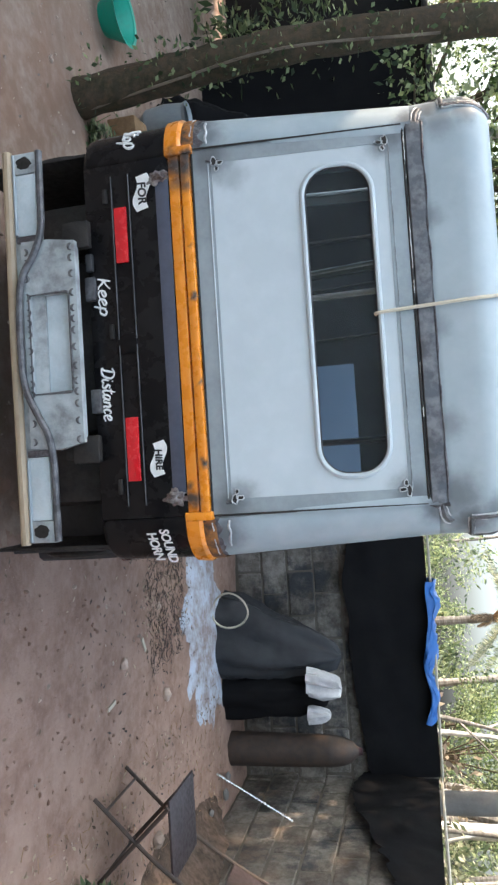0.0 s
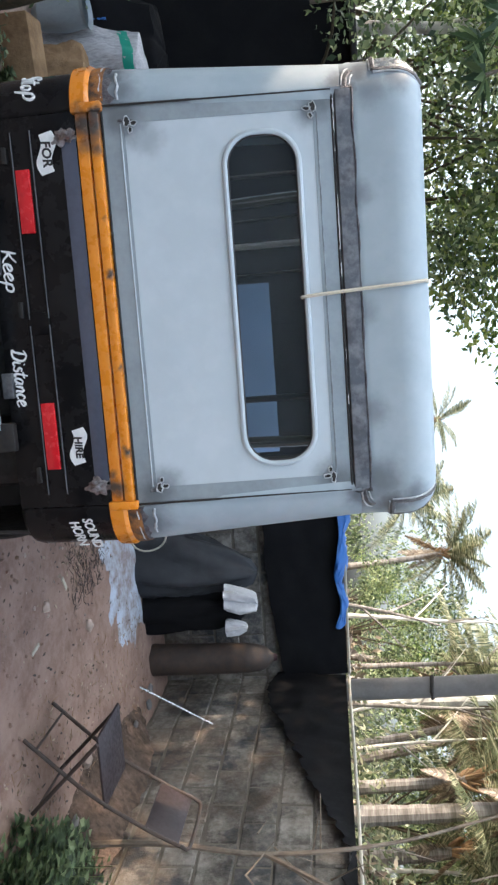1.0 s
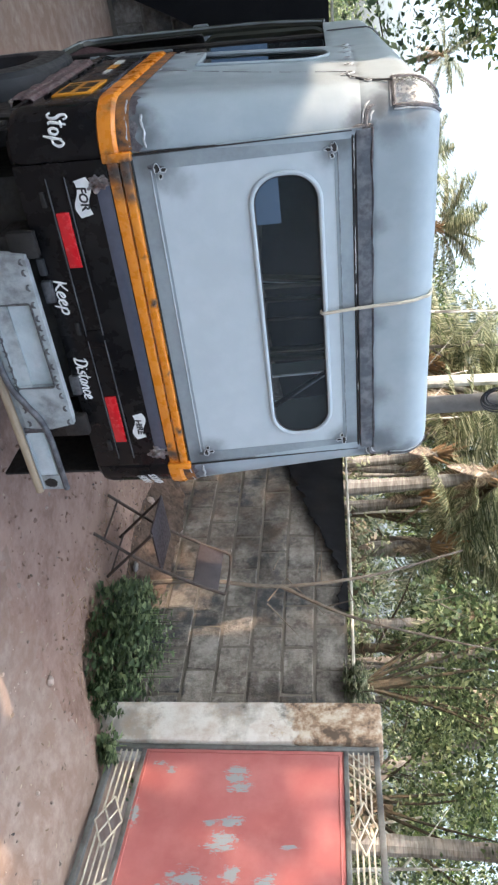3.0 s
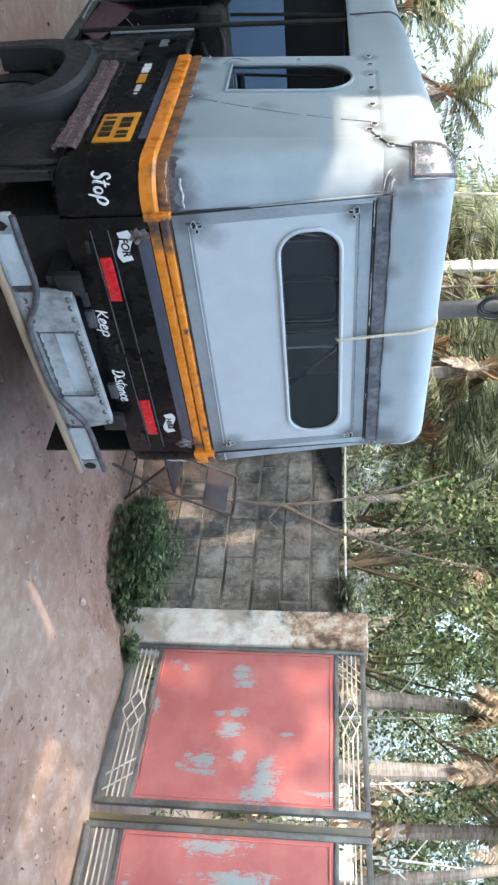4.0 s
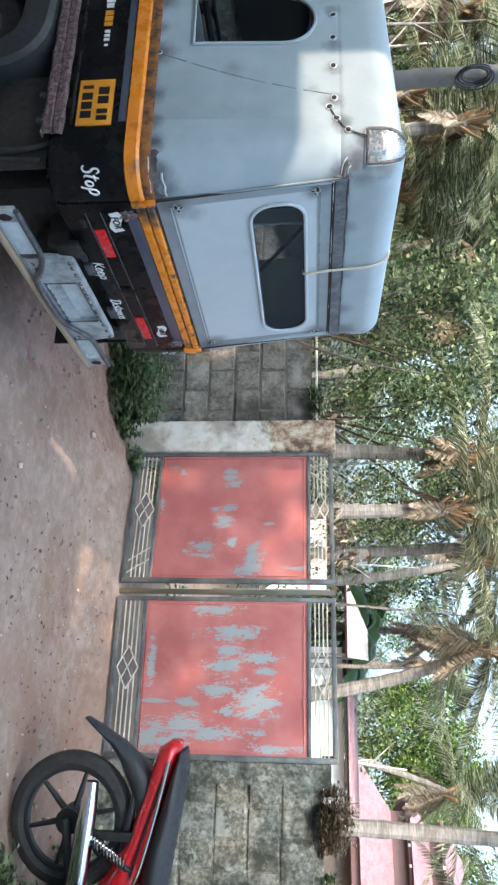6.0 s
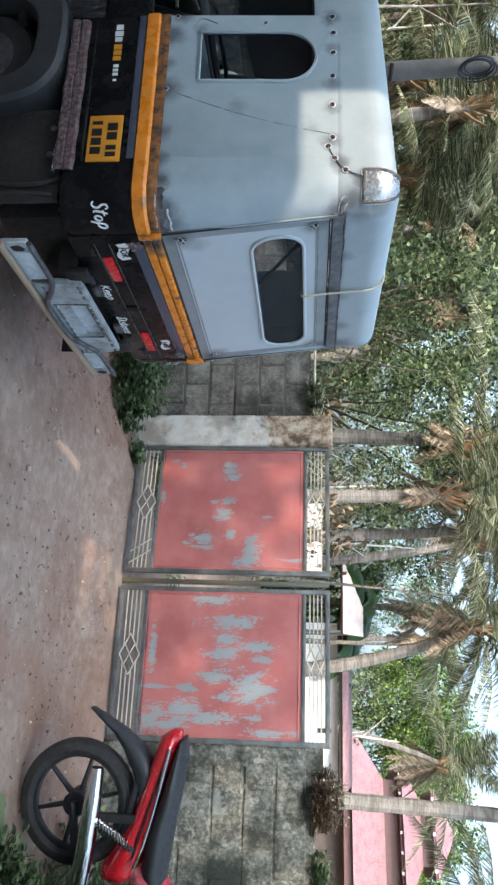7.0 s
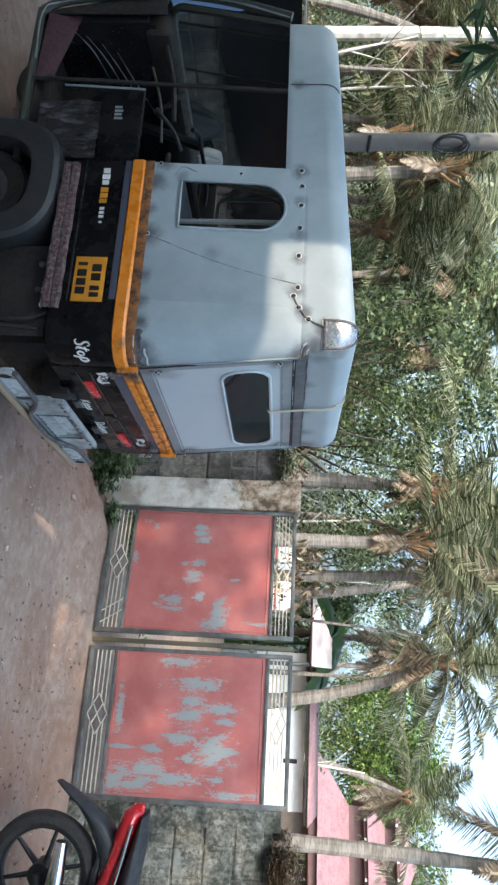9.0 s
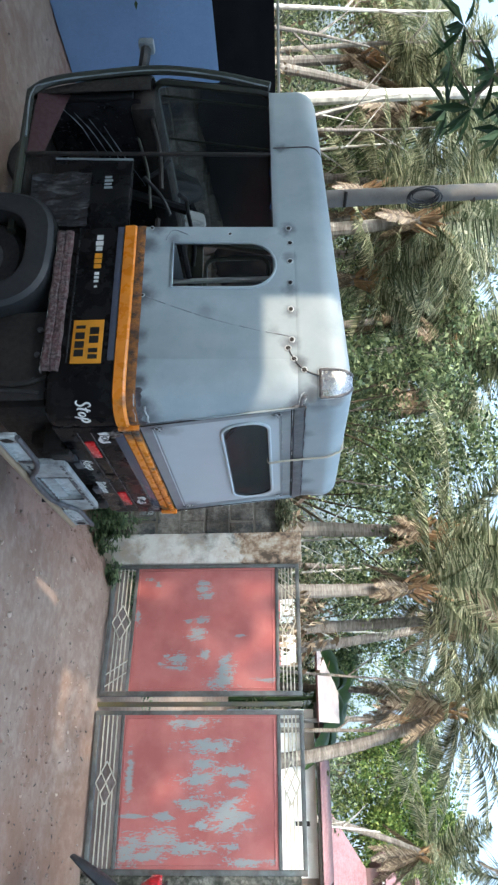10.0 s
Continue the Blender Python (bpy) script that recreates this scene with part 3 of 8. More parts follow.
def add_tube(bm, pts, r, n=8, caps=True):
    """A tube along points; r is one radius or one per point."""
    pts = [Vector(p) for p in pts]
    rs = r if isinstance(r, (list, tuple)) else [r] * len(pts)
    rings, ref = [], None
    for i, p in enumerate(pts):
        d = (pts[min(i + 1, len(pts) - 1)] - pts[max(i - 1, 0)]).normalized()
        if ref is None:
            ref = d.orthogonal().normalized()
        ref = (ref - d * ref.dot(d))
        ref = ref.normalized() if ref.length > 1e-5 else d.orthogonal().normalized()
        side = d.cross(ref)
        rings.append([bm.verts.new(p + (ref * math.cos(a) + side * math.sin(a)) * rs[i]) for a in [k * math.tau / n for k in range(n)]])
    for a, b in zip(rings, rings[1:]):
        for k in range(n):
            bm.faces.new((a[k], a[(k + 1) % n], b[(k + 1) % n], b[k]))
    if caps:
        bm.faces.new(rings[0][::-1])
        bm.faces.new(rings[-1])
    return rings


def tube(pts, r, n=8, caps=True):
    bm = bmesh.new()
    add_tube(bm, pts, r, n, caps)
    return bm


def smooth_path(pts, steps=6):
    """Catmull-Rom through the points."""
    p = [Vector(q) for q in pts]
    p = [p[0] * 2 - p[1], *p, p[-1] * 2 - p[-2]]
    out = []
    for i in range(1, len(p) - 2):
        for k in range(steps):
            t = k / steps
            a, b, c, d = p[i - 1:i + 3]
            out.append(0.5 * (2 * b + (c - a) * t + (2 * a - 5 * b + 4 * c - d) * t * t + (3 * b - a - 3 * c + d) * t ** 3))
    out.append(p[-2])
    return out


def add_grid(bm, rows, close=False):
    """Faces between rows of points of equal length."""
    vs = [[bm.verts.new(p) for p in row] for row in rows]
    n = len(vs[0])
    for a, b in zip(vs, vs[1:]):
        for k in range(n if close else n - 1):
            j = (k + 1) % n
            bm.faces.new((a[k], a[j], b[j], b[k]))
    return vs


def fill(bm, loops):
    """A flat face with holes, triangulated; loops are lists of points. Returns the new vertices."""
    vs, es = [], []
    for loop in loops:
        ring = [bm.verts.new(p) for p in loop]
        vs += ring
        es += [bm.edges.new((ring[i], ring[(i + 1) % len(ring)])) for i in range(len(ring))]
    bmesh.ops.triangle_fill(bm, use_beauty=True, use_dissolve=False, edges=es)
    return vs


def thicken(ob, t, offset=-1.0):
    m = ob.modifiers.new("thickness", "SOLIDIFY")
    m.thickness, m.offset = t, offset
    if t < 0.03 and len(ob.data.polygons) and ob.data.polygons[0].use_smooth:
        w = ob.modifiers.new("even_shading", "WEIGHTED_NORMAL")
        w.keep_sharp, w.weight = True, 90
    return ob


def rounded_rect(x0, x1, z0, z1, r, n=8):
    """Outline, anticlockwise from the lower right corner."""
    out = []
    for cx, cz, a0 in ((x1 - r, z0 + r, -90), (x1 - r, z1 - r, 0), (x0 + r, z1 - r, 90), (x0 + r, z0 + r, 180)):
        for k in range(n + 1):
            a = radians(a0 + 90 * k / n)
            out.append((cx + r * math.cos(a), cz + r * math.sin(a)))
    return out


def lettering(name, text, size, mat, parent, m, shear=0.0, bold=0.0, spacing=1.0, thick=0.0006, label=""):
    cu = bpy.data.curves.new(name, "FONT")
    cu.body, cu.size, cu.shear, cu.offset, cu.space_character = text, size, shear, bold, spacing
    cu.align_x, cu.align_y, cu.extrude, cu.resolution_u = "CENTER", "CENTER", thick, 3
    tmp = new("lettering_curve", cu)
    bpy.context.view_layer.update()
    me = bpy.data.meshes.new_from_object(tmp)
    bpy.data.objects.remove(tmp)
    me.name = name
    me.materials.clear()
    me.materials.append(mat)
    ob = new(name, me)
    ob.parent = parent
    ob.matrix_basis = m
    if label:
        ob["label"] = label
    return ob


# ---- three-wheeler ----
van = thing("three_wheeler", 0, 0, 0, "grey-primed three-wheeled van with black lower panels and orange belt", "three wheeler")
HW = 0.745


def half_width(z):
    return HW - 0.035 * max(0.0, (z - 0.885) / 0.70)


def rear_y(z):
    return 0.085 * max(0.0, (z - 0.885) / 0.80)


RC = 0.13
BELT0, BELT1 = 0.80, 0.885
SIDE_F = 0.975


def corner_points(z, sx, out=0.0, n=10, x_end=0.605):
    """From the side towards the rear gap, round the rear corner; sx -1 left, 1 right."""
    w, y0 = half_width(z) + out, rear_y(z) - out
    r = RC + out
    pts = [(sx * w, y0 + r + 0.04, z)]
    for k in range(n + 1):
        a = radians(90 * k / n)
        pts.append((sx * (w - r + r * math.cos(a)), y0 + r - r * math.sin(a), z))
    pts.append((sx * x_end, y0, z))
    return pts


# upper side walls, left with an arched window, right with a wide opening
def side_wall(sx, name, label, window=True):
    bm = bmesh.new()
    y_r = RC + 0.125
    outer = [(y_r, BELT1 - 0.01), (SIDE_F, BELT1 - 0.01), (SIDE_F, 1.60), (y_r, 1.60)]
    ww, cy = 0.127, 0.753
    hole = [(cy - ww, 1.035), (cy + ww, 1.035)] + [(cy + ww * math.cos(a), 1.385 + ww * math.sin(a)) for a in [math.pi * k / 16 for k in range(17)]]
    vs = fill(bm, [[(0, y, z) for y, z in outer]] + ([[(0, y, z) for y, z in hole]] if window else []))
    for v in vs:
        v.co.x = sx * half_width(v.co.z)
    rows = [corner_points(BELT1 - 0.01 + (1.60 - BELT1 + 0.01) * i / 10, sx) for i in range(11)]
    rows = [[(sx * half_width(r[0][2]), y_r, r[0][2])] + r[1:] for r in rows]
    add_grid(bm, rows)
    bmesh.ops.remove_doubles(bm, verts=bm.verts, dist=0.0008)
    bmesh.ops.recalc_face_normals(bm, faces=bm.faces)
    if sum(f.normal.x * sx * f.calc_area() for f in bm.faces) < 0:
        bmesh.ops.reverse_faces(bm, faces=bm.faces)
    wall = thicken(part(name, bm, M_PRIMER, van, label), 0.012)
    rim = [(sx * (half_width(z) + 0.004), y, z) for y, z in hole]
    if window:
        part("window_rim", tube(rim + rim[:1], 0.007, 6), M_PRIMER, wall)
    return wall


side_l = side_wall(-1, "side_panel", "grey primer side panel with an arched window opening")
side_wall(1, "side_panel", "grey primer side panel with an arched window opening")

# roof: one shell of rounded outlines from the cornice to the crown
ROOF_F = 1.94


def roof_outline(inset, z_of, n=8):
    w, r = 0.708 - inset, max(0.03, 0.125 - inset)
    y0, y1 = 0.078 + inset, ROOF_F - inset
    pts = []
    for cx, cy, a0 in ((w - r, y1 - r, 0), (-w + r, y1 - r, 90), (-w + r, y0 + r, 180), (w - r, y0 + r, 270)):
        for k in range(n + 1):
            a = radians(a0 + 90 * k / n)
            x, y = cx + r * math.cos(a), cy + r * math.sin(a)
            pts.append((x, y, z_of(x, y)))
    dense = []
    for i, p in enumerate(pts):
        q = pts[(i + 1) % len(pts)]
        d = math.dist(p, q)
        m = max(1, int(d / 0.12))
        for k in range(m):
            x, y = p[0] + (q[0] - p[0]) * k / m, p[1] + (q[1] - p[1]) * k / m
            dense.append((x, y))
    return [(x, y, z_of(x, y)) for x, y in dense]


def roof_base(x, y):
    if y < 0.26 and abs(x) < 0.60:
        return 1.625
    return 1.592 if y < SIDE_F - 0.03 else 1.492 + 0.012 * (ROOF_F - y)


def slope(y):
    return -0.062 * (y - 0.1)


bm = bmesh.new()
R0 = 0.10
outline0 = roof_outline(0, lambda x, y: roof_base(x, y))
rows = [outline0]
for k in range(5):
    f = (k + 1) / 5
    rows.append([(x, y, roof_base(x, y) * (1 - f) + (1.745 + slope(y)) * f) for x, y, _ in outline0])


def inset_point(p, d):
    """Moves an outline point inwards, towards the straight middle of the roof."""
    x, y = p[0], p[1]
    w = 0.708 - 0.125
    cx, cy = max(-w, min(w, x)), max(0.078 + 0.125, min(ROOF_F - 0.125, y))
    v = Vector((x - cx, y - cy))
    l = v.length
    if l < 1e-6:
        return x, y
    v *= max(0.02, l - d) / l
    return cx + v.x, cy + v.y


for k in range(1, 8):
    a = radians(90 * k / 7)
    d = R0 * (1 - math.cos(a))
    rows.append([(*inset_point(p, d), 1.745 + slope(p[1]) + R0 * math.sin(a)) for p in outline0])
for f, up in ((0.85, 0.006), (0.6, 0.016), (0.3, 0.021)):
    rows.append([(p[0] * f, 0.95 + (p[1] - 0.95) * f, 1.845 + up + slope(0.95 + (p[1] - 0.95) * f)) for p in [(*inset_point(q, R0), 0) for q in outline0]])
vs = add_grid(bm, rows, close=True)
bm.faces.new(vs[-1])
bmesh.ops.recalc_face_normals(bm, faces=bm.faces)
roof = thicken(part("roof", bm, M_PRIMER, van, "rounded grey primer roof with soft edges", 40), 0.010)

# cab roof seam and the plug-weld row
bm = bmesh.new()
seam = [(-0.7105, 1.475, 1.51), (-0.7105, 1.475, 1.66), (-0.706, 1.475, 1.70), (-0.68, 1.475, 1.735), (-0.62, 1.475, 1.758)]
add_tube(bm, smooth_path(seam), 0.0035, 6)
part("roof_seam", bm, M_WELD, van)


def ring_weld(name, y, z, r, parent, x=None, axis="x"):
    bm = bmesh.new()
    pts = []
    for k in range(13):
        a = math.tau * k / 12
        j = 1 + 0.08 * math.sin(2 * a + y * 40)
        pts.append((x, y + r * j * math.cos(a), z + r * j * math.sin(a)) if axis == "x" else (y + r * j * math.cos(a), x, z + r * j * math.sin(a)))
    add_tube(bm, pts, r * 0.26, 6)
    ob = part(name, bm, M_BEAD, parent)
    bm = bmesh.new()
    n = 10
    c = [(x - 0.002, y + r * 0.85 * math.cos(math.tau * k / n), z + r * 0.85 * math.sin(math.tau * k / n)) if axis == "x" else
         (y + r * 0.72 * math.cos(math.tau * k / n), x, z + r * 0.72 * math.sin(math.tau * k / n)) for k in range(n)]
    bm.faces.new([bm.verts.new(p) for p in c])
    part("plug", bm, M_DARK, ob)
    return ob


for y, z in ((0.965, 1.577), (0.88, 1.582), (0.775, 1.58), (0.655, 1.578), (0.511, 1.577), (0.352, 1.578), (0.309, 1.560), (0.255, 1.585), (0.200, 1.628)):
    ring_weld("plug_weld", y, z, 0.0125, side_l, x=-half_width(z) - 0.0015)
for y, z in ((0.965, 0.93), (0.585, 0.905), (0.93, 1.30)):
    ring_weld("plug_weld", y, z, 0.009, side_l, x=-half_width(z) - 0.003)


def strip(name, pts, width, mat, parent, lift=0.0, label=""):
    """A flat, slightly uneven bead along points on the left side (x follows the wall)."""
    bm = bmesh.new()
    pts = smooth_path(pts, 5)
    rs = [width * (0.7 + 0.5 * noise.noise(Vector(p) * 30)) for p in pts]
    add_tube(bm, pts, [max(0.0012, r) for r in rs], 6)
    return part(name, bm, mat, parent, label)


def on_side(y, z, out=0.001):
    return (-half_width(z) - out, y, z)


for f0, f1, w in ((0.0, 0.16, 0.003), (0.19, 0.34, 0.0022), (0.36, 0.62, 0.0024), (0.66, 0.80, 0.002), (0.84, 1.0, 0.003)):
    line = [on_side(0.585 - 0.215 * f - 0.022 * math.sin(math.pi * f), 0.905 + 0.665 * f, 0.0002) for f in np.linspace(f0, f1, 5)]
    strip("panel_seam", line, w, M_SCORCH, side_l)
strip("weld_seam", [on_side(0.31, 1.56, 0.003), on_side(0.255, 1.585, 0.003), on_side(0.20, 1.628, 0.003), (-0.712, 0.165, 1.70)], 0.004, M_WELD, side_l)
strip("panel_seam", [on_side(0.90, 1.00), on_side(0.955, 1.03), on_side(0.93, 1.10)], 0.003, M_SCORCH, side_l)

# patches on the two upper rear corners, with weld beads round them; left one bright metal for a sun glint
for sx in (-1, 1):
    bm = bmesh.new()
    rows = []
    for i in range(9):
        el = radians(-26 + 98 * i / 8)
        row = []
        for k in range(9):
            az = radians(2 + 56 * k / 8)
            rad = 0.1268 - (R0 * (1 - math.cos(el)) if el > 0 else 0.0)
            row.append((sx * (0.583 + rad * math.cos(az)), 0.203 - rad * math.sin(az), 1.743 + (R0 + 0.002) * math.sin(el)))
        rows.append(row)
    add_grid(bm, rows)
    bmesh.ops.recalc_face_normals(bm, faces=bm.faces)
    if sum(f.normal.z for f in bm.faces) < 0:
        bmesh.ops.reverse_faces(bm, faces=bm.faces)
    cap = thicken(part("corner_cap", bm, M_BRIGHT if sx < 0 else M_PRIMER, van, "bare-metal roof corner with weld beads, made bright for its sun glint" if sx < 0 else "", 60), 0.002, 1.0)
    edge = [rows[i][0] for i in range(9)]
    low = [rows[0][k] for k in range(9)]
    far = [rows[i][8] for i in range(9)]
    centre = Vector((sx * 0.583, 0.203, 1.72))
    for line in (edge, low, far):
        out = [Vector(p) + (Vector(p) - centre).normalized() * -0.0005 for p in line]
        shift = Vector((0, 0, 0.0085)) if line is low else Vector((-sx * 0.007, -0.005, 0))
        bm = bmesh.new()
        add_tube(bm, out, [0.0078 + 0.004 * noise.noise(p * 50) for p in out], 6)
        part("weld_bead", bm, M_WELD, cap)
        for sg in (-1, 1):
            bm = bmesh.new()
            side = [p + shift * sg * (1 + 0.3 * noise.noise(p * 40)) for p in out]
            add_tube(bm, side, [max(0.0008, 0.003 + 0.0025 * noise.noise(p * 70)) for p in side], 5)
            part("weld_edge", bm, M_BEAD, cap)

# rear door: outer frame, pale panel, rounded window
gap = 0.004


def rear_pt(x, z, out=0.0):
    return (x, rear_y(z) - out, z)


bm = bmesh.new()
DOOR = (-0.600, 0.600, 0.897, 1.570)
WIN = (-0.497, 0.500, 1.246, 1.467)
outer = rounded_rect(DOOR[0], DOOR[1], DOOR[2], DOOR[3], 0.006, 2)
inner = rounded_rect(DOOR[0] + 0.05, DOOR[1] - 0.05, DOOR[2] + 0.062, DOOR[3] - 0.055, 0.008, 2)
fill(bm, [[rear_pt(x, z, 0.002) for x, z in outer], [rear_pt(x, z, 0.002) for x, z in inner]])
bmesh.ops.recalc_face_normals(bm, faces=bm.faces)
if sum(f.normal.y for f in bm.faces) > 0:
    bmesh.ops.reverse_faces(bm, faces=bm.faces)
door = thicken(part("rear_door", bm, M_FRAME, van, "bare metal door frame round a pale panel", 0), 0.02)
bm = bmesh.new()
win = rounded_rect(*WIN, 0.094, 10)
fill(bm, [[rear_pt(x, z, 0.0005) for x, z in inner], [rear_pt(x, z, 0.0005) for x, z in win]])
bmesh.ops.recalc_face_normals(bm, faces=bm.faces)
if sum(f.normal.y for f in bm.faces) > 0:
    bmesh.ops.reverse_faces(bm, faces=bm.faces)
thicken(part("door_panel", bm, M_PANEL, door, "smooth pale primer panel", 0), 0.012)
bm = bmesh.new()
ring = [rear_pt(x, z, 0.004) for x, z in win]
add_tube(bm, ring + ring[:1], 0.0085, 8)
part("window_rim", bm, M_PANEL, door, "raised pressed rim")
bm = bmesh.new()
seal = [rear_pt(x, z, 0.001) for x, z in rounded_rect(WIN[0] + 0.008, WIN[1] - 0.008, WIN[2] + 0.008, WIN[3] - 0.008, 0.086, 10)]
add_tube(bm, seal + seal[:1], 0.0045, 6)
part("window_seal", bm, M_RUBBER, door, "black rubber seal")
bm = bmesh.new()
bm.faces.new([bm.verts.new(rear_pt(x, z, -0.004)) for x, z in win])
pane = part("window_pane", bm, M_GLASS, door, "dark rear window glass")
pane.visible_shadow = False
# scribed inner line of the panel and dark gap round the door
for x in (-0.548, 0.548):
    part("gap_line", tube([rear_pt(x * 1.0965, 0.90, 0.008), rear_pt(x * 1.0965, 1.2, 0.008), rear_pt(x * 1.0965, 1.57, 0.008)], 0.0036, 5), M_DARK, door)
part("gap_line", tube([rear_pt(-0.60, 1.5725, 0.003), rear_pt(0.60, 1.5725, 0.003)], 0.0035, 5), M_DARK, door)
part("gap_line", tube([rear_pt(-0.60, 0.8955, 0.003), rear_pt(0.60, 0.8955, 0.003)], 0.0035, 5), M_DARK, door)
part("hinge_line", tube([rear_pt(-0.548, 1.527, 0.003), rear_pt(0.548, 1.527, 0.003)], 0.0018, 5), M_SCORCH, door)
part("hinge_line", tube([rear_pt(-0.548, 0.948, 0.003), rear_pt(0.548, 0.948, 0.003)], 0.0024, 5), M_PANEL, door)

# rain gutter: dark scuffed steel strip over the door
bm = bmesh.new()
rows = []
for i in range(41):
    x = -0.60 + 1.20 * i / 40
    up = 1.632 + 0.004 * noise.noise(Vector((x * 9, 3, 0)))
    rows.append([rear_pt(x, 1.578, 0.004), rear_pt(x, 1.584, 0.010), rear_pt(x, 1.618, 0.008), rear_pt(x, up, 0.004), rear_pt(x, up + 0.003, -0.004)])
add_grid(bm, rows)
bmesh.ops.recalc_face_normals(bm, faces=bm.faces)
gutter = thicken(part("rain_gutter", bm, M_STEEL, van, "dark scuffed steel strip over the door", 20), 0.004)
bm = bmesh.new()
line = [Vector(r[3]) + Vector((0, -0.002, 0.001)) for r in rows]
add_tube(bm, line, [max(0.0006, 0.002 + 0.0045 * noise.noise(p * 26)) for p in line], 5)
part("worn_edge", bm, M_BURNT, gutter, "rough rusty upper edge")
# white dashes stand in for light showing through gaps below the gutter
for x0, x1 in ((-0.575, -0.47), (-0.44, -0.425), (-0.30, -0.14), (-0.10, -0.06), (0.16, 0.19), (0.30, 0.33)):
    bm = bmesh.new()
    line = [Vector(rear_pt(x0 + (x1 - x0) * k / 10, 1.5755 + 0.001 * math.sin(k * 2.3), 0.0065)) for k in range(11)]
    add_tube(bm, line, [max(0.0004, 0.0011 + 0.002 * noise.noise(p * 70)) for p in line], 5)
    part("sealant", bm, M_WHITE, van, "white dashes painted for light in the gutter gaps")
# weld blotches with pale rims at the four door corners


def blotch(name, x, z, r, mat, parent, seed, sx=1.0, sz=1.0, out=0.0012):
    """A thin uneven patch on the rear face."""
    bm = bmesh.new()
    n = 26
    pts = []
    for k in range(n):
        a = math.tau * k / n
        q = r * (1 + 0.45 * noise.noise(Vector((math.cos(a) * 1.7, math.sin(a) * 1.7, seed))) + 0.2 * noise.noise(Vector((math.cos(a) * 6, math.sin(a) * 6, seed))))
        pts.append(rear_pt(x + q * sx * math.cos(a), z + q * sz * math.sin(a), 0.002 + out))
    bm.faces.new([bm.verts.new(p) for p in pts])
    return thicken(part(name, bm, mat, parent, "", 0), 0.0016, 0)


def rimmed_weld(x, z, r, seed, sx=1.0, sz=1.0):
    core = blotch("weld_scorch", x, z, r, M_DARK, door, seed, sx, sz, 0.0035)
    bm = bmesh.new()
    rim = [v.co.copy() + Vector((0, -0.001, 0)) for v in core.data.vertices]
    add_tube(bm, rim + rim[:1], [max(0.0008, 0.0015 + 0.0022 * noise.noise(p * 60)) for p in rim + rim[:1]], 5)
    part("weld_bead", bm, M_BEAD, core)


for k, (x, z) in enumerate(((-0.552, 0.968), (0.552, 0.970), (-0.556, 1.516), (0.556, 1.516))):
    sg, up = (1 if x > 0 else -1), (1 if z < 1.2 else -1)
    rimmed_weld(x, z, 0.0105, k * 3.1, 1.5, 0.8)
    rimmed_weld(x - sg * 0.004, z + 0.018 * up, 0.008, k * 3.1 + 9, 0.8, 1.4)
    rimmed_weld(x - sg * 0.024, z + 0.008 * up, 0.0065, k * 3.1 + 17, 1.3, 0.9)
for sx in (-1, 1):
    for pts, r, mt in (([(0.604, 1.574), (0.607, 1.600), (0.606, 1.634)], 0.008, M_WELD), ([(0.606, 1.612), (0.630, 1.616), (0.652, 1.626), (0.655, 1.655), (0.652, 1.698)], 0.0085, M_WELD),
                       ([(0.612, 1.624), (0.640, 1.634), (0.645, 1.660), (0.642, 1.696)], 0.0035, M_BEAD), ([(0.612, 1.602), (0.640, 1.606), (0.664, 1.620), (0.667, 1.66), (0.664, 1.69)], 0.003, M_BEAD),
                       ([(0.618, 0.946), (0.640, 0.943), (0.662, 0.947), (0.684, 0.938), (0.702, 0.940)], 0.0045, M_BEAD),
                       ([(0.56, 0.94), (0.553, 0.99)], 0.006, M_WELD)):
        bm = bmesh.new()
        p3 = []
        for q in smooth_path([(a, b, 0) for a, b in pts], 6):
            x, z = q.x + 0.002 * noise.noise(q * 90), q.y + 0.0025 * noise.noise(q * 80 + Vector((3, 0, 0)))
            dx = max(0.0, x - (half_width(z) - RC))
            y = rear_y(z) + RC - math.sqrt(max(0, RC * RC - dx * dx))
            p3.append((sx * (x - (0.002 if r > 0.007 else 0.0)), y + (0.0005 if r > 0.007 else -0.0005), z))
        add_tube(bm, p3, [max(0.0015, r * (1 + 0.6 * noise.noise(Vector(p) * 45))) for p in p3], 6)
        part("weld_bead", bm, mt, van)

# strap from the window over the roof
bm = bmesh.new()
sp = smooth_path([(-0.005, rear_y(1.455) + 0.01, 1.452), (-0.006, rear_y(1.46) - 0.014, 1.462), (-0.012, rear_y(1.55) - 0.016, 1.55), (-0.018, 0.062, 1.66), (-0.022, 0.066, 1.745),
                  (-0.026, 0.085, 1.80), (-0.03, 0.13, 1.838), (-0.03, 0.4, 1.848)], 5)
add_tube(bm, sp, 0.006, 6)
part("strap", bm, M_STRAP, van, "cream tie strap over the roof")

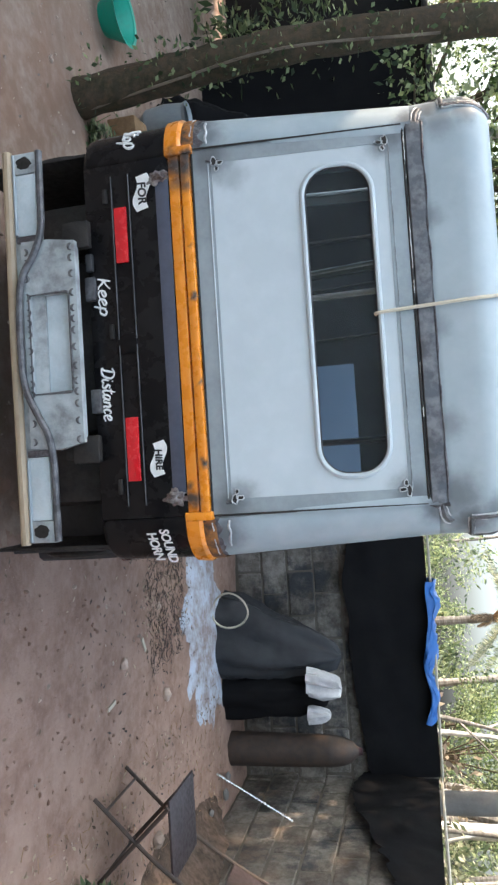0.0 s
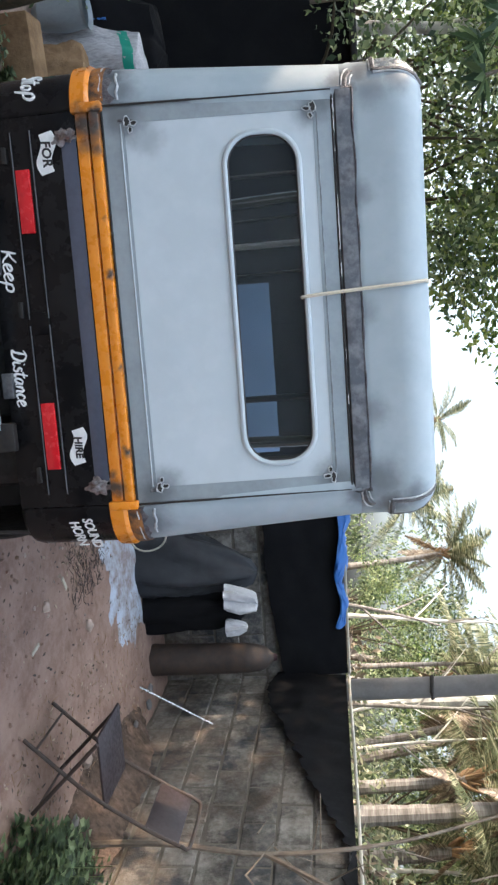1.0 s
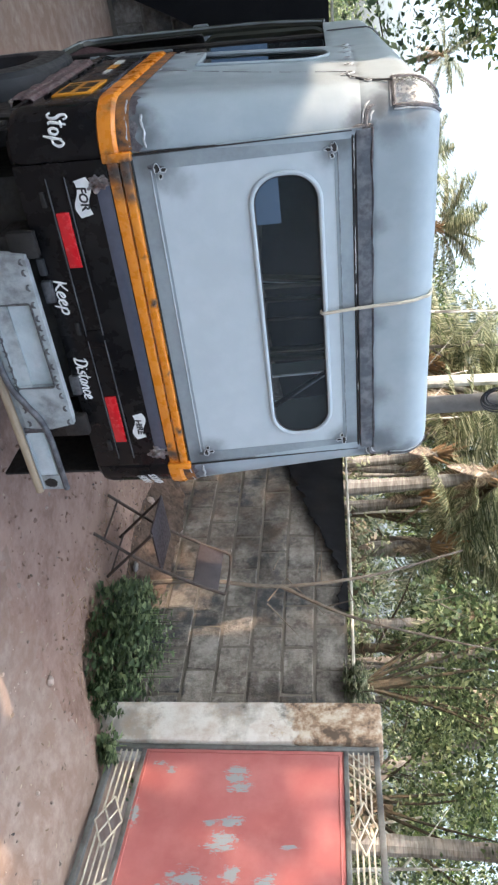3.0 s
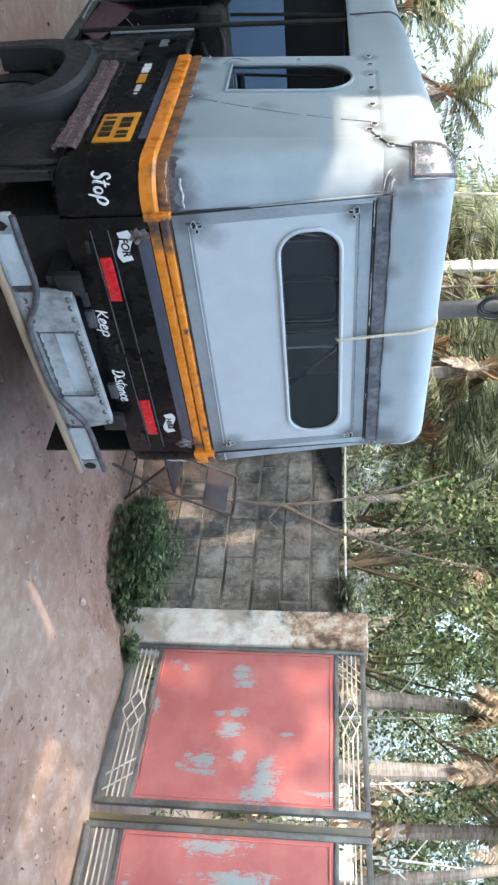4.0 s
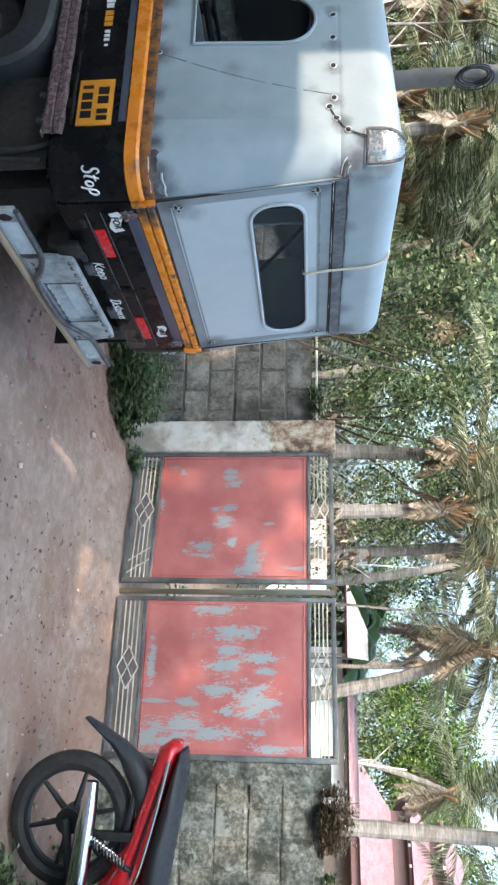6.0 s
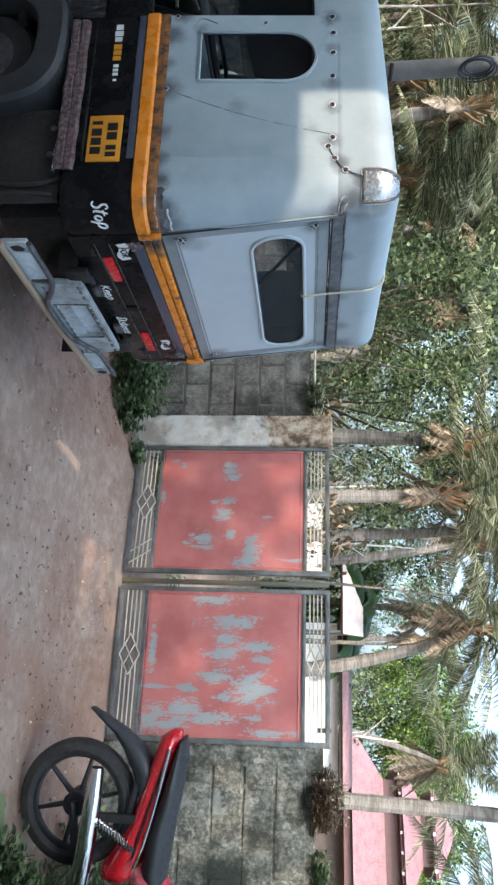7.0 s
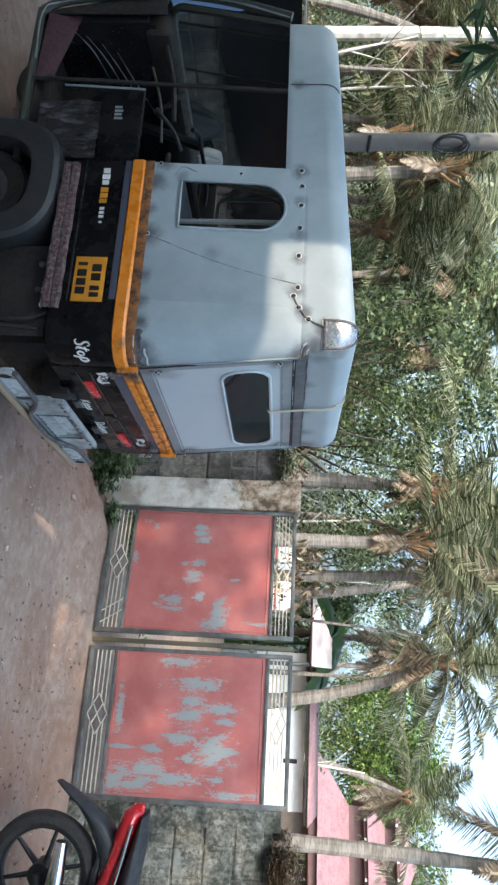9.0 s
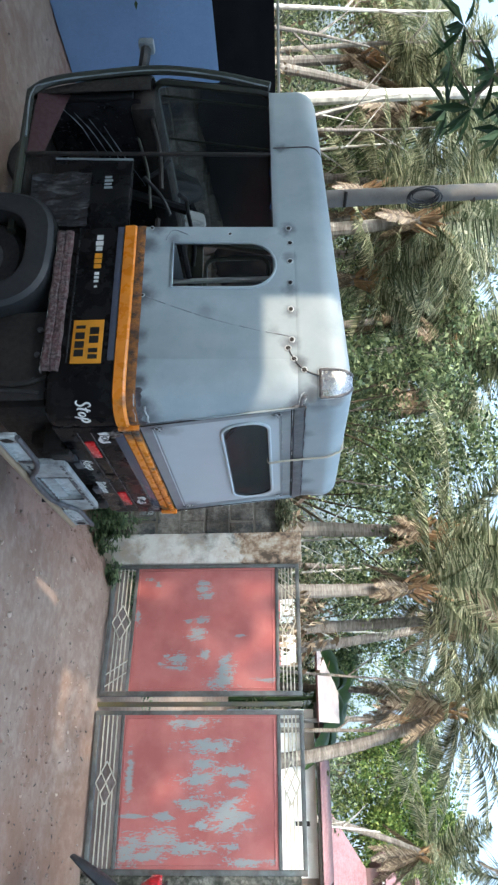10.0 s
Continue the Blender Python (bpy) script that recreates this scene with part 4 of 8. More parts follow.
# orange belt round sides and rear corners
for sx in (-1, 1):
    bm = bmesh.new()
    prof = [(BELT0, 0.002), (BELT0 + 0.006, 0.012), (BELT1 - 0.036, 0.014), (BELT1 - 0.026, 0.008), (BELT1 - 0.022, 0.001)]
    rows = []
    for z, out in prof:
        c = corner_points(0.80, sx, out, x_end=0.612)
        rows.append([(sx * (HW + out), SIDE_F, z)] + [(x, y, z) for x, y, _ in c])
    add_grid(bm, rows)
    bmesh.ops.recalc_face_normals(bm, faces=bm.faces)
    if sum(f.normal.x * sx * f.calc_area() for f in bm.faces) < 0:
        bmesh.ops.reverse_faces(bm, faces=bm.faces)
    belt = thicken(part("belt", bm, M_ORANGE, van, "orange painted belt moulding"), 0.006)
    bm = bmesh.new()
    add_box(bm, sx * 0.600 - 0.014, sx * 0.600 + 0.014, -0.024, 0.02, 0.806, 0.899, 0.005)
    part("belt_bracket", bm, M_ORANGE, belt)
    # scorched band above the belt on the side
    bm = bmesh.new()
    rows = []
    for z, out in ((BELT1 - 0.026, 0.003), (BELT1 - 0.01, 0.0055), (BELT1 + 0.006, 0.0045), (BELT1 + 0.018, 0.003)):
        c = corner_points(0.885, sx, out, x_end=0.615)
        rows.append([(sx * (HW + out), SIDE_F, z)] + [(x, y, z) for x, y, _ in c])
    add_grid(bm, rows)
    thicken(part("scorched_band", bm, M_BELT_RUST, belt, "rusty weld-spattered strip with orange remains"), 0.002, 0)

for sx, a0, a1, h in ((-1, 8, 92, 0.055), (1, 20, 92, 0.045)):
    bm = bmesh.new()
    rows = []
    for i in range(5):
        row = []
        for k in range(15):
            a = radians(a0 + (a1 - a0) * k / 14)
            top = h * (0.7 + 0.5 * noise.noise(Vector((k * 0.5, sx * 3, 1))))
            z = 0.884 + top * i / 4
            r = RC + 0.0022
            row.append((sx * (half_width(z) - RC + r * math.cos(a)), rear_y(z) + RC - r * math.sin(a), z))
        rows.append(row)
    add_grid(bm, rows)
    patch = thicken(part("scorched_corner", bm, M_BURNT, van, "scorched unpainted weld area"), 0.001, 0)
    bm = bmesh.new()
    bead = [Vector(p) + Vector((sx * 0.001, -0.001, 0.0)) for p in rows[1][2:14]]
    add_tube(bm, bead, [max(0.001, 0.003 + 0.003 * noise.noise(p * 45)) for p in bead], 6)
    part("weld_bead", bm, M_BEAD, patch)
bm = bmesh.new()
add_box(bm, -0.588, 0.588, -0.012, 0.03, 0.815, 0.852, 0.004)
part("tailgate_belt", bm, M_ORANGE, van, "orange tailgate edge")
bm = bmesh.new()
add_box(bm, -0.588, 0.588, -0.018, 0.02, 0.858, 0.889, 0.006)
part("tailgate_lip", bm, M_ORANGE, van, "orange tailgate lip with worn ends")
# black lower body
for sx in (-1, 1):
    bm = bmesh.new()
    rows = []
    for z, out in ((0.495, -0.03), (0.515, -0.006), (0.54, 0.0), (0.70, 0.0), (BELT0 + 0.004, 0.0)):
        c = corner_points(0.80, sx, out, x_end=0.60)
        rows.append([(sx * (HW + out), SIDE_F, z)] + [(x, y, z) for x, y, _ in c])
    add_grid(bm, rows)
    bmesh.ops.recalc_face_normals(bm, faces=bm.faces)
    if sum(f.normal.x * sx * f.calc_area() for f in bm.faces) < 0:
        bmesh.ops.reverse_faces(bm, faces=bm.faces)
    low = thicken(part("lower_panel", bm, M_BLACK, van, "glossy black lower side panel"), 0.01)
    if sx < 0:
        lower_l = low
    # rusty sill along the side foot
    bm = bmesh.new()
    rows = []
    for i in range(41):
        y = 0.20 + (SIDE_F - 0.02 - 0.20) * i / 40
        dent = 0.007 * noise.noise(Vector((y * 9, sx, 0)))
        rows.append([(sx * (HW + out + dent * k), y, z + 0.006 * noise.noise(Vector((y * 14, z * 30, 2))) * (1 if k else 0.5)) for out, z, k in
                     ((-0.012, 0.478, 0), (0.006, 0.481, 1), (0.013, 0.490, 1), (0.011, 0.512, 1), (0.004, 0.518, 1), (0.010, 0.525, 1), (0.009, 0.548, 1), (0.002, 0.556, 1), (-0.006, 0.558, 0))])
    add_grid(bm, rows)
    sill = thicken(part("sill", bm, M_RUST, van, "rusty flaking side sill"), 0.006, 0)
    bm = bmesh.new()
    edge = [r[1] for r in rows]
    add_tube(bm, edge, [max(0.0006, 0.003 + 0.006 * noise.noise(Vector(p) * 22)) for p in edge], 5)
    part("worn_edge", bm, M_BRIGHT, sill, "bright worn metal edge")
    part("panel_rib", tube([(sx * (HW + 0.001), 0.24, 0.585), (sx * (HW + 0.001), SIDE_F, 0.585)], 0.007, 6), M_BLACK, low)
    part("blue_line", box(sx * HW - 0.004, sx * HW + 0.004, 0.25, SIDE_F, 0.768, 0.799, 0.001), M_BLUEGREY, low)

# tailgate: black pressed panel with ribs
bm = bmesh.new()
add_box(bm, -0.598, 0.598, -0.004, 0.03, 0.508, 0.812, 0.004)
tail = part("tailgate", bm, M_BLACK, van, "black pressed tailgate with lettering and reflectors")
for x0, x1, z in ((-0.555, 0.0, 0.668), (0.02, 0.555, 0.668), (-0.555, 0.0, 0.606), (0.02, 0.555, 0.606)):
    part("rib", box(x0, x1, -0.010, 0.0, z - 0.004, z + 0.004, 0.003), M_BLACK, tail)
    part("rib_edge", tube([(x0, -0.0095, z + 0.003), (x1, -0.0095, z + 0.003)], 0.0022, 5), M_RIB, tail)
part("rib", box(-0.02, 0.05, -0.010, 0.0, 0.60, 0.672, 0.003), M_BLACK, tail)
part("blue_strip", box(-0.52, 0.52, -0.0065, 0.0, 0.764, 0.811, 0.001), M_BLUEGREY, tail, "faded blue-grey strip")
for x in (-0.525, 0.535):
    bm = bmesh.new()
    bmesh.ops.create_icosphere(bm, subdivisions=4, radius=0.028)
    for v in bm.verts:
        v.co = Vector((v.co.x * 0.9, v.co.y * 0.45, v.co.z * 1.25)) * (1 + 0.9 * noise.noise(v.co * 75 + Vector((x * 9, 0, 0))))
        v.co += Vector((x, -0.003, 0.775))
    part("latch_stub", bm, M_STUB, tail, "ground-off rusty latch stub")
for x0, x1 in ((-0.445, -0.258), (0.262, 0.474)):
    part("reflector", box(x0, x1, -0.011, 0.0, 0.614, 0.658, 0.002), M_RED, tail, "red reflector strip")
for x in (-0.49, -0.03, 0.49):
    part("tailgate_hinge", box(x - 0.025, x + 0.025, -0.012, 0.0, 0.575, 0.592, 0.003), M_DARK, tail)


def rear_text(x, z, y=-0.0065, rot=0.0):
    return pose(x, y, z, 90, 0, 0) @ pose(0, 0, 0, 0, 0, rot)


SCRIPT = {
    "K": ([(0.12, 1.0), (0.10, 0.5), (0.06, 0.0)], [(0.52, 0.96), (0.30, 0.62), (0.10, 0.46), (0.26, 0.36), (0.44, 0.10), (0.60, 0.02)]),
    "e": ([(0.0, 0.22), (0.22, 0.32), (0.34, 0.46), (0.24, 0.60), (0.08, 0.46), (0.06, 0.18), (0.20, 0.02), (0.44, 0.14)],),
    "p": ([(0.10, 0.58), (0.08, 0.2), (0.02, -0.36)], [(0.10, 0.42), (0.26, 0.60), (0.42, 0.44), (0.34, 0.12), (0.12, 0.10)]),
    "D": ([(0.20, 0.98), (0.16, 0.5), (0.12, 0.02)], [(-0.04, 0.84), (0.26, 1.02), (0.56, 0.82), (0.60, 0.42), (0.40, 0.06), (0.02, 0.04), (0.10, 0.24)]),
    "i": ([(0.08, 0.56), (0.05, 0.14), (0.18, 0.04), (0.28, 0.16)], [(0.10, 0.80), (0.12, 0.84)]),
    "s": ([(0.30, 0.54), (0.14, 0.60), (0.08, 0.44), (0.28, 0.26), (0.24, 0.04), (0.02, 0.08)],),
    "t": ([(0.16, 0.98), (0.10, 0.30), (0.20, 0.02), (0.32, 0.14)], [(-0.04, 0.66), (0.34, 0.72)]),
    "a": ([(0.34, 0.54), (0.14, 0.56), (0.04, 0.24), (0.16, 0.02), (0.32, 0.30), (0.36, 0.54), (0.34, 0.16), (0.46, 0.04)],),
    "n": ([(0.06, 0.56), (0.04, 0.04)], [(0.05, 0.34), (0.22, 0.58), (0.32, 0.42), (0.30, 0.08), (0.42, 0.06)]),
    "c": ([(0.34, 0.46), (0.20, 0.60), (0.06, 0.36), (0.12, 0.06), (0.36, 0.14)],),
}
ADVANCE = {"K": 0.58, "e": 0.42, "p": 0.48, "D": 0.68, "i": 0.28, "s": 0.34, "t": 0.34, "a": 0.48, "n": 0.44, "c": 0.38}


def script_word(word, x, z, size, tall, pen, parent, label):
    """Brush script on the tailgate, each stroke swelling in its middle."""
    bm = bmesh.new()
    pen_x = x
    for ch in word:
        for stroke in SCRIPT[ch]:
            pts = [Vector((pen_x + q.x * size + 0.16 * q.y * tall, -0.0058, z + q.y * tall)) for q in smooth_path([(u, v, 0) for u, v in stroke], 4)]
            n = len(pts) - 1
            add_tube(bm, pts, [pen * (1.1 - 0.5 * abs(2 * k / n - 1)) for k in range(n + 1)], 6)
        pen_x += ADVANCE[ch] * size
    for v in bm.verts:
        v.co.y = -0.0058 + (v.co.y + 0.0058) * 0.3
    return part("lettering", bm, M_WHITE, parent, label)


script_word("Keep", -0.218, 0.540, 0.068, 0.046, 0.0040, tail, "white brush-script word Keep")
script_word("Distance", 0.088, 0.536, 0.053, 0.046, 0.0038, tail, "white brush-script word Distance")


def banner(x, z, w, h, word, size):
    bm = bmesh.new()
    n = 16

    def edge(up, i):
        f = i / n
        wave = 0.0095 * math.sin(math.tau * (f + 0.02))
        taper = h / 2 * (0.82 + 0.18 * math.sin(math.pi * f))
        return (x - w / 2 + w * f + (-0.004 if up else 0.006), z + wave + (taper if up else -taper))

    top = [edge(True, i) for i in range(n + 1)]
    bot = [edge(False, i) for i in range(n + 1)]
    bm.faces.new([bm.verts.new((a, -0.0062, b)) for a, b in bot + top[::-1]])
    ob = thicken(part("banner", bm, M_WHITE, tail, "white wavy sticker", 0), 0.001, 0)
    lettering("lettering", word, size, M_INK, ob, rear_text(x + 0.003, z, -0.0072, 1), 0.1, 0.0012, 1.0)


banner(-0.487, 0.716, 0.118, 0.050, "FOR", 0.040)
banner(0.404, 0.722, 0.112, 0.046, "HIRE", 0.033)
for word, dz in (("SOUND", 0.022), ("HORN", -0.024)):
    a = radians(52)
    x, y = (HW - RC) + RC * math.cos(a) * 1.012, RC - RC * math.sin(a) * 1.012
    lettering("lettering", word, 0.046, M_WHITE, van, pose(x, y, 0.705 + dz, 90, 0, 90 - 52), 0, 0.001, 0.9, label="white block lettering")
a = radians(52)
script = ([(0.20, 0.86), (0.13, 1.0), (0.03, 0.92), (0.05, 0.70), (0.16, 0.52), (0.17, 0.28), (0.06, 0.16), (-0.04, 0.26)],
          [(0.36, 0.98), (0.32, 0.60), (0.31, 0.30), (0.38, 0.22)], [(0.24, 0.72), (0.34, 0.76), (0.46, 0.80)],
          [(0.60, 0.66), (0.52, 0.60), (0.49, 0.42), (0.55, 0.28), (0.65, 0.34), (0.67, 0.54), (0.60, 0.66)],
          [(0.80, 0.78), (0.78, 0.40), (0.74, 0.0)], [(0.79, 0.66), (0.90, 0.84), (1.0, 0.66), (0.94, 0.42), (0.80, 0.36)])
bm = bmesh.new()
for stroke in script:
    pts = []
    for q in smooth_path([(u, v, 0) for u, v in stroke], 5):
        a = radians(52) + (q.x - 0.5 + 0.10 * q.y) * 0.100 / RC
        pts.append((-((HW - RC) + (RC + 0.002) * math.cos(a)), RC - (RC + 0.002) * math.sin(a), 0.630 + q.y * 0.075))
    add_tube(bm, pts, [0.0052 * (1 - 0.45 * abs(2 * k / (len(pts) - 1) - 1)) for k in range(len(pts))], 6)
part("lettering", bm, M_WHITE, lower_l, "white brush-script word Stop")
# side plate with bars, and a badge in plain bars
plate = part("number_plate", box(-HW - 0.006, -HW + 0.002, 0.236, 0.457, 0.605, 0.742, 0.002), M_YELLOW, lower_l, "yellow plate with two rows of dark bars")
for y, w, z in ((0.40, 0.036, 0.703), (0.355, 0.036, 0.703), (0.30, 0.022, 0.703), (0.268, 0.022, 0.703), (0.42, 0.016, 0.640), (0.375, 0.034, 0.640), (0.330, 0.034, 0.640), (0.287, 0.034, 0.640)):
    part("bar", box(-HW - 0.0072, -HW - 0.004, y - w / 2, y + w / 2, z - 0.021, z + 0.021, 0.0), M_INK, plate)
for y0, y1, mt, h in ((0.905, 0.932, M_WHITE, 0.03), (0.872, 0.898, M_WHITE, 0.036), (0.842, 0.866, M_WHITE, 0.03), (0.800, 0.826, M_YELLOW, 0.034), (0.770, 0.795, M_YELLOW, 0.034), (0.742, 0.764, M_YELLOW, 0.034), (0.705, 0.720, M_WHITE, 0.022), (0.684, 0.698, M_WHITE, 0.022), (0.663, 0.677, M_WHITE, 0.022), (0.635, 0.645, M_WHITE, 0.014)):
    part("badge_bar", box(-HW - 0.002, -HW + 0.002, y0, y1, 0.685 - h / 2, 0.685 + h / 2, 0.0), mt, lower_l)

# bumper
bump = part("bumper", box(-0.66, 0.66, -0.060, -0.045, 0.262, 0.372, 0.004), M_BUMPER, van, "sooty grey-primed sheet bumper with welded plate pocket")
px0, px1, pz0, pz1 = -0.165, 0.165, 0.322, 0.464
bm = bmesh.new()
fill(bm, [[(x, -0.074, z) for x, z in ((-0.352, 0.300), (0.345, 0.300), (0.355, 0.40), (0.335, 0.494), (-0.335, 0.494), (-0.350, 0.40))], [(x, -0.074, z) for x, z in rounded_rect(px0, px1, pz0, pz1, 0.008, 3)]])
bmesh.ops.recalc_face_normals(bm, faces=bm.faces)
if sum(f.normal.y for f in bm.faces) > 0:
    bmesh.ops.reverse_faces(bm, faces=bm.faces)
thicken(part("raised_plate", bm, M_BUMPER, bump, "raised welded plate with soot marks", 0), 0.03)
part("pocket_back", box(px0 - 0.01, px1 + 0.01, -0.050, -0.040, pz0 - 0.01, pz1 + 0.01, 0.002), M_BUMPER_PANEL, bump, "pale blue-grey recessed pocket plate")
rim = [(x, -0.0755, z) for x, z in rounded_rect(px0 - 0.002, px1 + 0.002, pz0 - 0.002, pz1 + 0.002, 0.010, 3)]
part("pocket_rim", tube(rim + rim[:1], [0.0035 + 0.0016 * math.sin(k * 1.9) for k in range(len(rim) + 1)], 6), M_WELD, bump, "rough weld round the pocket")
part("bottom_pipe", tube([(-0.665, -0.068, 0.262), (0.0, -0.075, 0.262), (0.665, -0.068, 0.262)], 0.017, 10), M_BEIGE, bump, "beige bottom pipe")
part("bent_pipe", tube(smooth_path([(-0.655, -0.070, 0.380), (-0.50, -0.074, 0.381), (-0.38, -0.080, 0.379), (-0.30, -0.086, 0.352), (-0.225, -0.090, 0.308), (-0.12, -0.092, 0.294), (0.06, -0.092, 0.293), (0.155, -0.090, 0.304),
                                  (0.235, -0.087, 0.338), (0.31, -0.082, 0.372), (0.40, -0.075, 0.382), (0.52, -0.073, 0.382), (0.655, -0.070, 0.381)], 6), 0.0125, 10), M_STEEL, bump, "bent steel pipe along the bumper")
for sg in (-1, 1):
    part("end_panel", box(min(sg * 0.375, sg * 0.585), max(sg * 0.375, sg * 0.585), -0.066, -0.058, 0.286, 0.360, 0.003), M_BUMPER_PANEL, bump, "pale blue-grey end panel")
    part("panel_edge", tube([(sg * 0.38, -0.068, 0.284), (sg * 0.655, -0.068, 0.284)], 0.0055, 6), M_FRAME, bump)
    part("scorched_strip", box(min(sg * 0.352, sg * 0.374), max(sg * 0.352, sg * 0.374), -0.0675, -0.058, 0.282, 0.366, 0.002), M_BURNT, bump)
    part("end_plate", box(min(sg * 0.587, sg * 0.658), max(sg * 0.587, sg * 0.658), -0.070, -0.058, 0.272, 0.368, 0.004), M_BUMPER, bump, "sooty end plate with a torn hole painted as a dark disc")
    # flat dark disc stands in for the shade inside the torn hole
    bm = bmesh.new()
    ring = []
    for k in range(18):
        a = math.tau * k / 18
        q = 0.022 * (1 + 0.45 * noise.noise(Vector((math.cos(a) * 2.2, math.sin(a) * 2.2, sg * 4.0))))
        ring.append(bm.verts.new((sg * 0.622 + q * math.cos(a), -0.0712, 0.322 + 1.25 * q * math.sin(a))))
    bm.faces.new(ring if sg > 0 else ring[::-1])
    thicken(part("end_hole", bm, M_DARK, bump, "", 0), 0.0008, 0)
for k in range(14):
    x = -0.315 + 0.63 * k / 13
    for z in (0.484, 0.312):
        bm = bmesh.new()
        xx = x + 0.012 * math.sin(k * 5)
        add_tube(bm, [(xx + 0.011 * math.cos(a), -0.0755, z + 0.011 * math.sin(a) * (1 if z < 0.4 else -1)) for a in [math.pi * i / 8 for i in range(9)]], [0.0015, 0.003, 0.004, 0.005, 0.005, 0.005, 0.004, 0.003, 0.0015], 5)
        part("tack_weld", bm, M_WELD, bump)
for x in (-0.36, 0.36):
    part("bumper_arm", box(x - 0.03, x + 0.03, -0.03, 0.25, 0.40, 0.49, 0.006), M_DARK, bump)
    part("arm_bracket", box(x - 0.045, x + 0.045, -0.052, -0.02, 0.44, 0.535, 0.006), M_DARK, bump)

# underbody
part("floor_pan", box(-0.70, 0.70, 0.05, 0.97, 0.50, 0.53), M_DARK, van)
part("chassis", box(-0.30, 0.30, 0.05, 2.10, 0.30, 0.49, 0.02), M_DARK, van)
part("engine_cover", box(-0.55, 0.55, 0.12, 0.60, 0.16, 0.50, 0.05), M_DARK, van, "dark oily engine housing")
part("axle", tube([(-0.62, 0.86, 0.06), (0.62, 0.86, 0.06)], 0.035, 10), M_DARK, van)
part("exhaust", tube(smooth_path([(0.52, 0.6, 0.22), (0.50, 0.3, 0.22), (0.50, 0.08, 0.25), (0.52, 0.02, 0.24)]), 0.035, 10), M_DARK, van)


for sx in (-1, 1):
    shield = part("splash_shield", box(min(sx * 0.700, sx * 0.688), max(sx * 0.700, sx * 0.688), 0.09, 0.54, 0.04, 0.50, 0.004), M_DARK, van, "black splash shield before the wheel")
    part("shield_rib", tube([(sx * 0.703, 0.12, 0.10), (sx * 0.703, 0.14, 0.30), (sx * 0.703, 0.12, 0.47)], 0.009, 6), M_RUBBER, shield)
    part("hose", tube(smooth_path([(sx * 0.705, 0.20, 0.50), (sx * 0.722, 0.16, 0.40), (sx * 0.726, 0.17, 0.26), (sx * 0.722, 0.26, 0.16), (sx * 0.715, 0.42, 0.14), (sx * 0.705, 0.53, 0.18)]), 0.012, 8), M_DARK, van, "black rubber hose")
    for k in range(3):
        part("mount_bolt", tube([(sx * 0.700, 0.18 + 0.13 * k, 0.44), (sx * 0.712, 0.18 + 0.13 * k, 0.44)], 0.014, 6), M_STEEL, shield)
part("number_lamp", box(-0.30, -0.24, -0.02, 0.02, 0.505, 0.53, 0.004), M_PLASTIC, van)
for x in (-0.18, 0.20):
    part("hinge_plate", box(x - 0.04, x + 0.04, -0.022, 0.0, 0.500, 0.535, 0.004), M_STEEL, van, "scuffed steel hinge plate")


def wheel(name, x, y, z, r, w, parent):
    bm = bmesh.new()
    prof = [(-w * 0.42, r * 0.60), (-w * 0.5, r * 0.72), (-w * 0.46, r * 0.92), (-w * 0.3, r), (w * 0.3, r), (w * 0.46, r * 0.92), (w * 0.5, r * 0.72), (w * 0.42, r * 0.60)]
    n = 36
    add_grid(bm, [[(x + px, y + pr * math.cos(math.tau * k / n), z + pr * math.sin(math.tau * k / n)) for px, pr in prof] for k in range(n + 1)])
    bmesh.ops.remove_doubles(bm, verts=bm.verts, dist=0.0005)
    bmesh.ops.recalc_face_normals(bm, faces=bm.faces)
    wh = part(name, bm, M_RUBBER, parent, "worn black tyre")
    bm = bmesh.new()
    for px, pr0, pr1 in ((-w * 0.36, r * 0.62, r * 0.2), (w * 0.36, r * 0.62, r * 0.2)):
        rows = [[(x + px * (1 if q == pr0 else 0.6), y + q * math.cos(math.tau * k / 24), z + q * math.sin(math.tau * k / 24)) for k in range(24)] for q in (pr0, (pr0 + pr1) / 2, pr1)]
        vs = add_grid(bm, rows, close=True)
        bm.faces.new(vs[-1])
    bmesh.ops.recalc_face_normals(bm, faces=bm.faces)
    part("rim", bm, M_STEEL, wh, "grey steel rim")
    return wh


for sx in (-1, 1):
    wheel("wheel", sx * 0.63, 0.86, 0.055, 0.245, 0.13, van)
    # moulded mudguard over the rear wheel
    bm = bmesh.new()
    rows = []
    for i in range(17):
        a = radians(-8 + 196 * i / 16)
        ry, rz = 0.345, 0.395
        sq = 0.66
        cy, cz = math.copysign(abs(math.cos(a)) ** sq, math.cos(a)), math.copysign(abs(math.sin(a)) ** sq, math.sin(a))
        rows.append([(sx * 0.52, 0.855 + ry * cy, 0.075 + rz * cz), (sx * 0.715, 0.855 + ry * cy, 0.075 + rz * cz), (sx * 0.768, 0.855 + (ry - 0.006) * cy, 0.075 + (rz - 0.006) * cz),
                     (sx * 0.784, 0.855 + (ry - 0.024) * cy, 0.075 + (rz - 0.024) * cz), (sx * 0.790, 0.855 + (ry - 0.105) * cy, 0.075 + (rz - 0.11) * cz), (sx * 0.784, 0.855 + (ry - 0.116) * cy, 0.075 + (rz - 0.122) * cz), (sx * 0.70, 0.855 + (ry - 0.122) * cy, 0.075 + (rz - 0.13) * cz)])
    add_grid(bm, rows)
    bmesh.ops.recalc_face_normals(bm, faces=bm.faces)
    thicken(part("mudguard", bm, M_PLASTIC, van, "dull black moulded mudguard"), 0.008, 0)
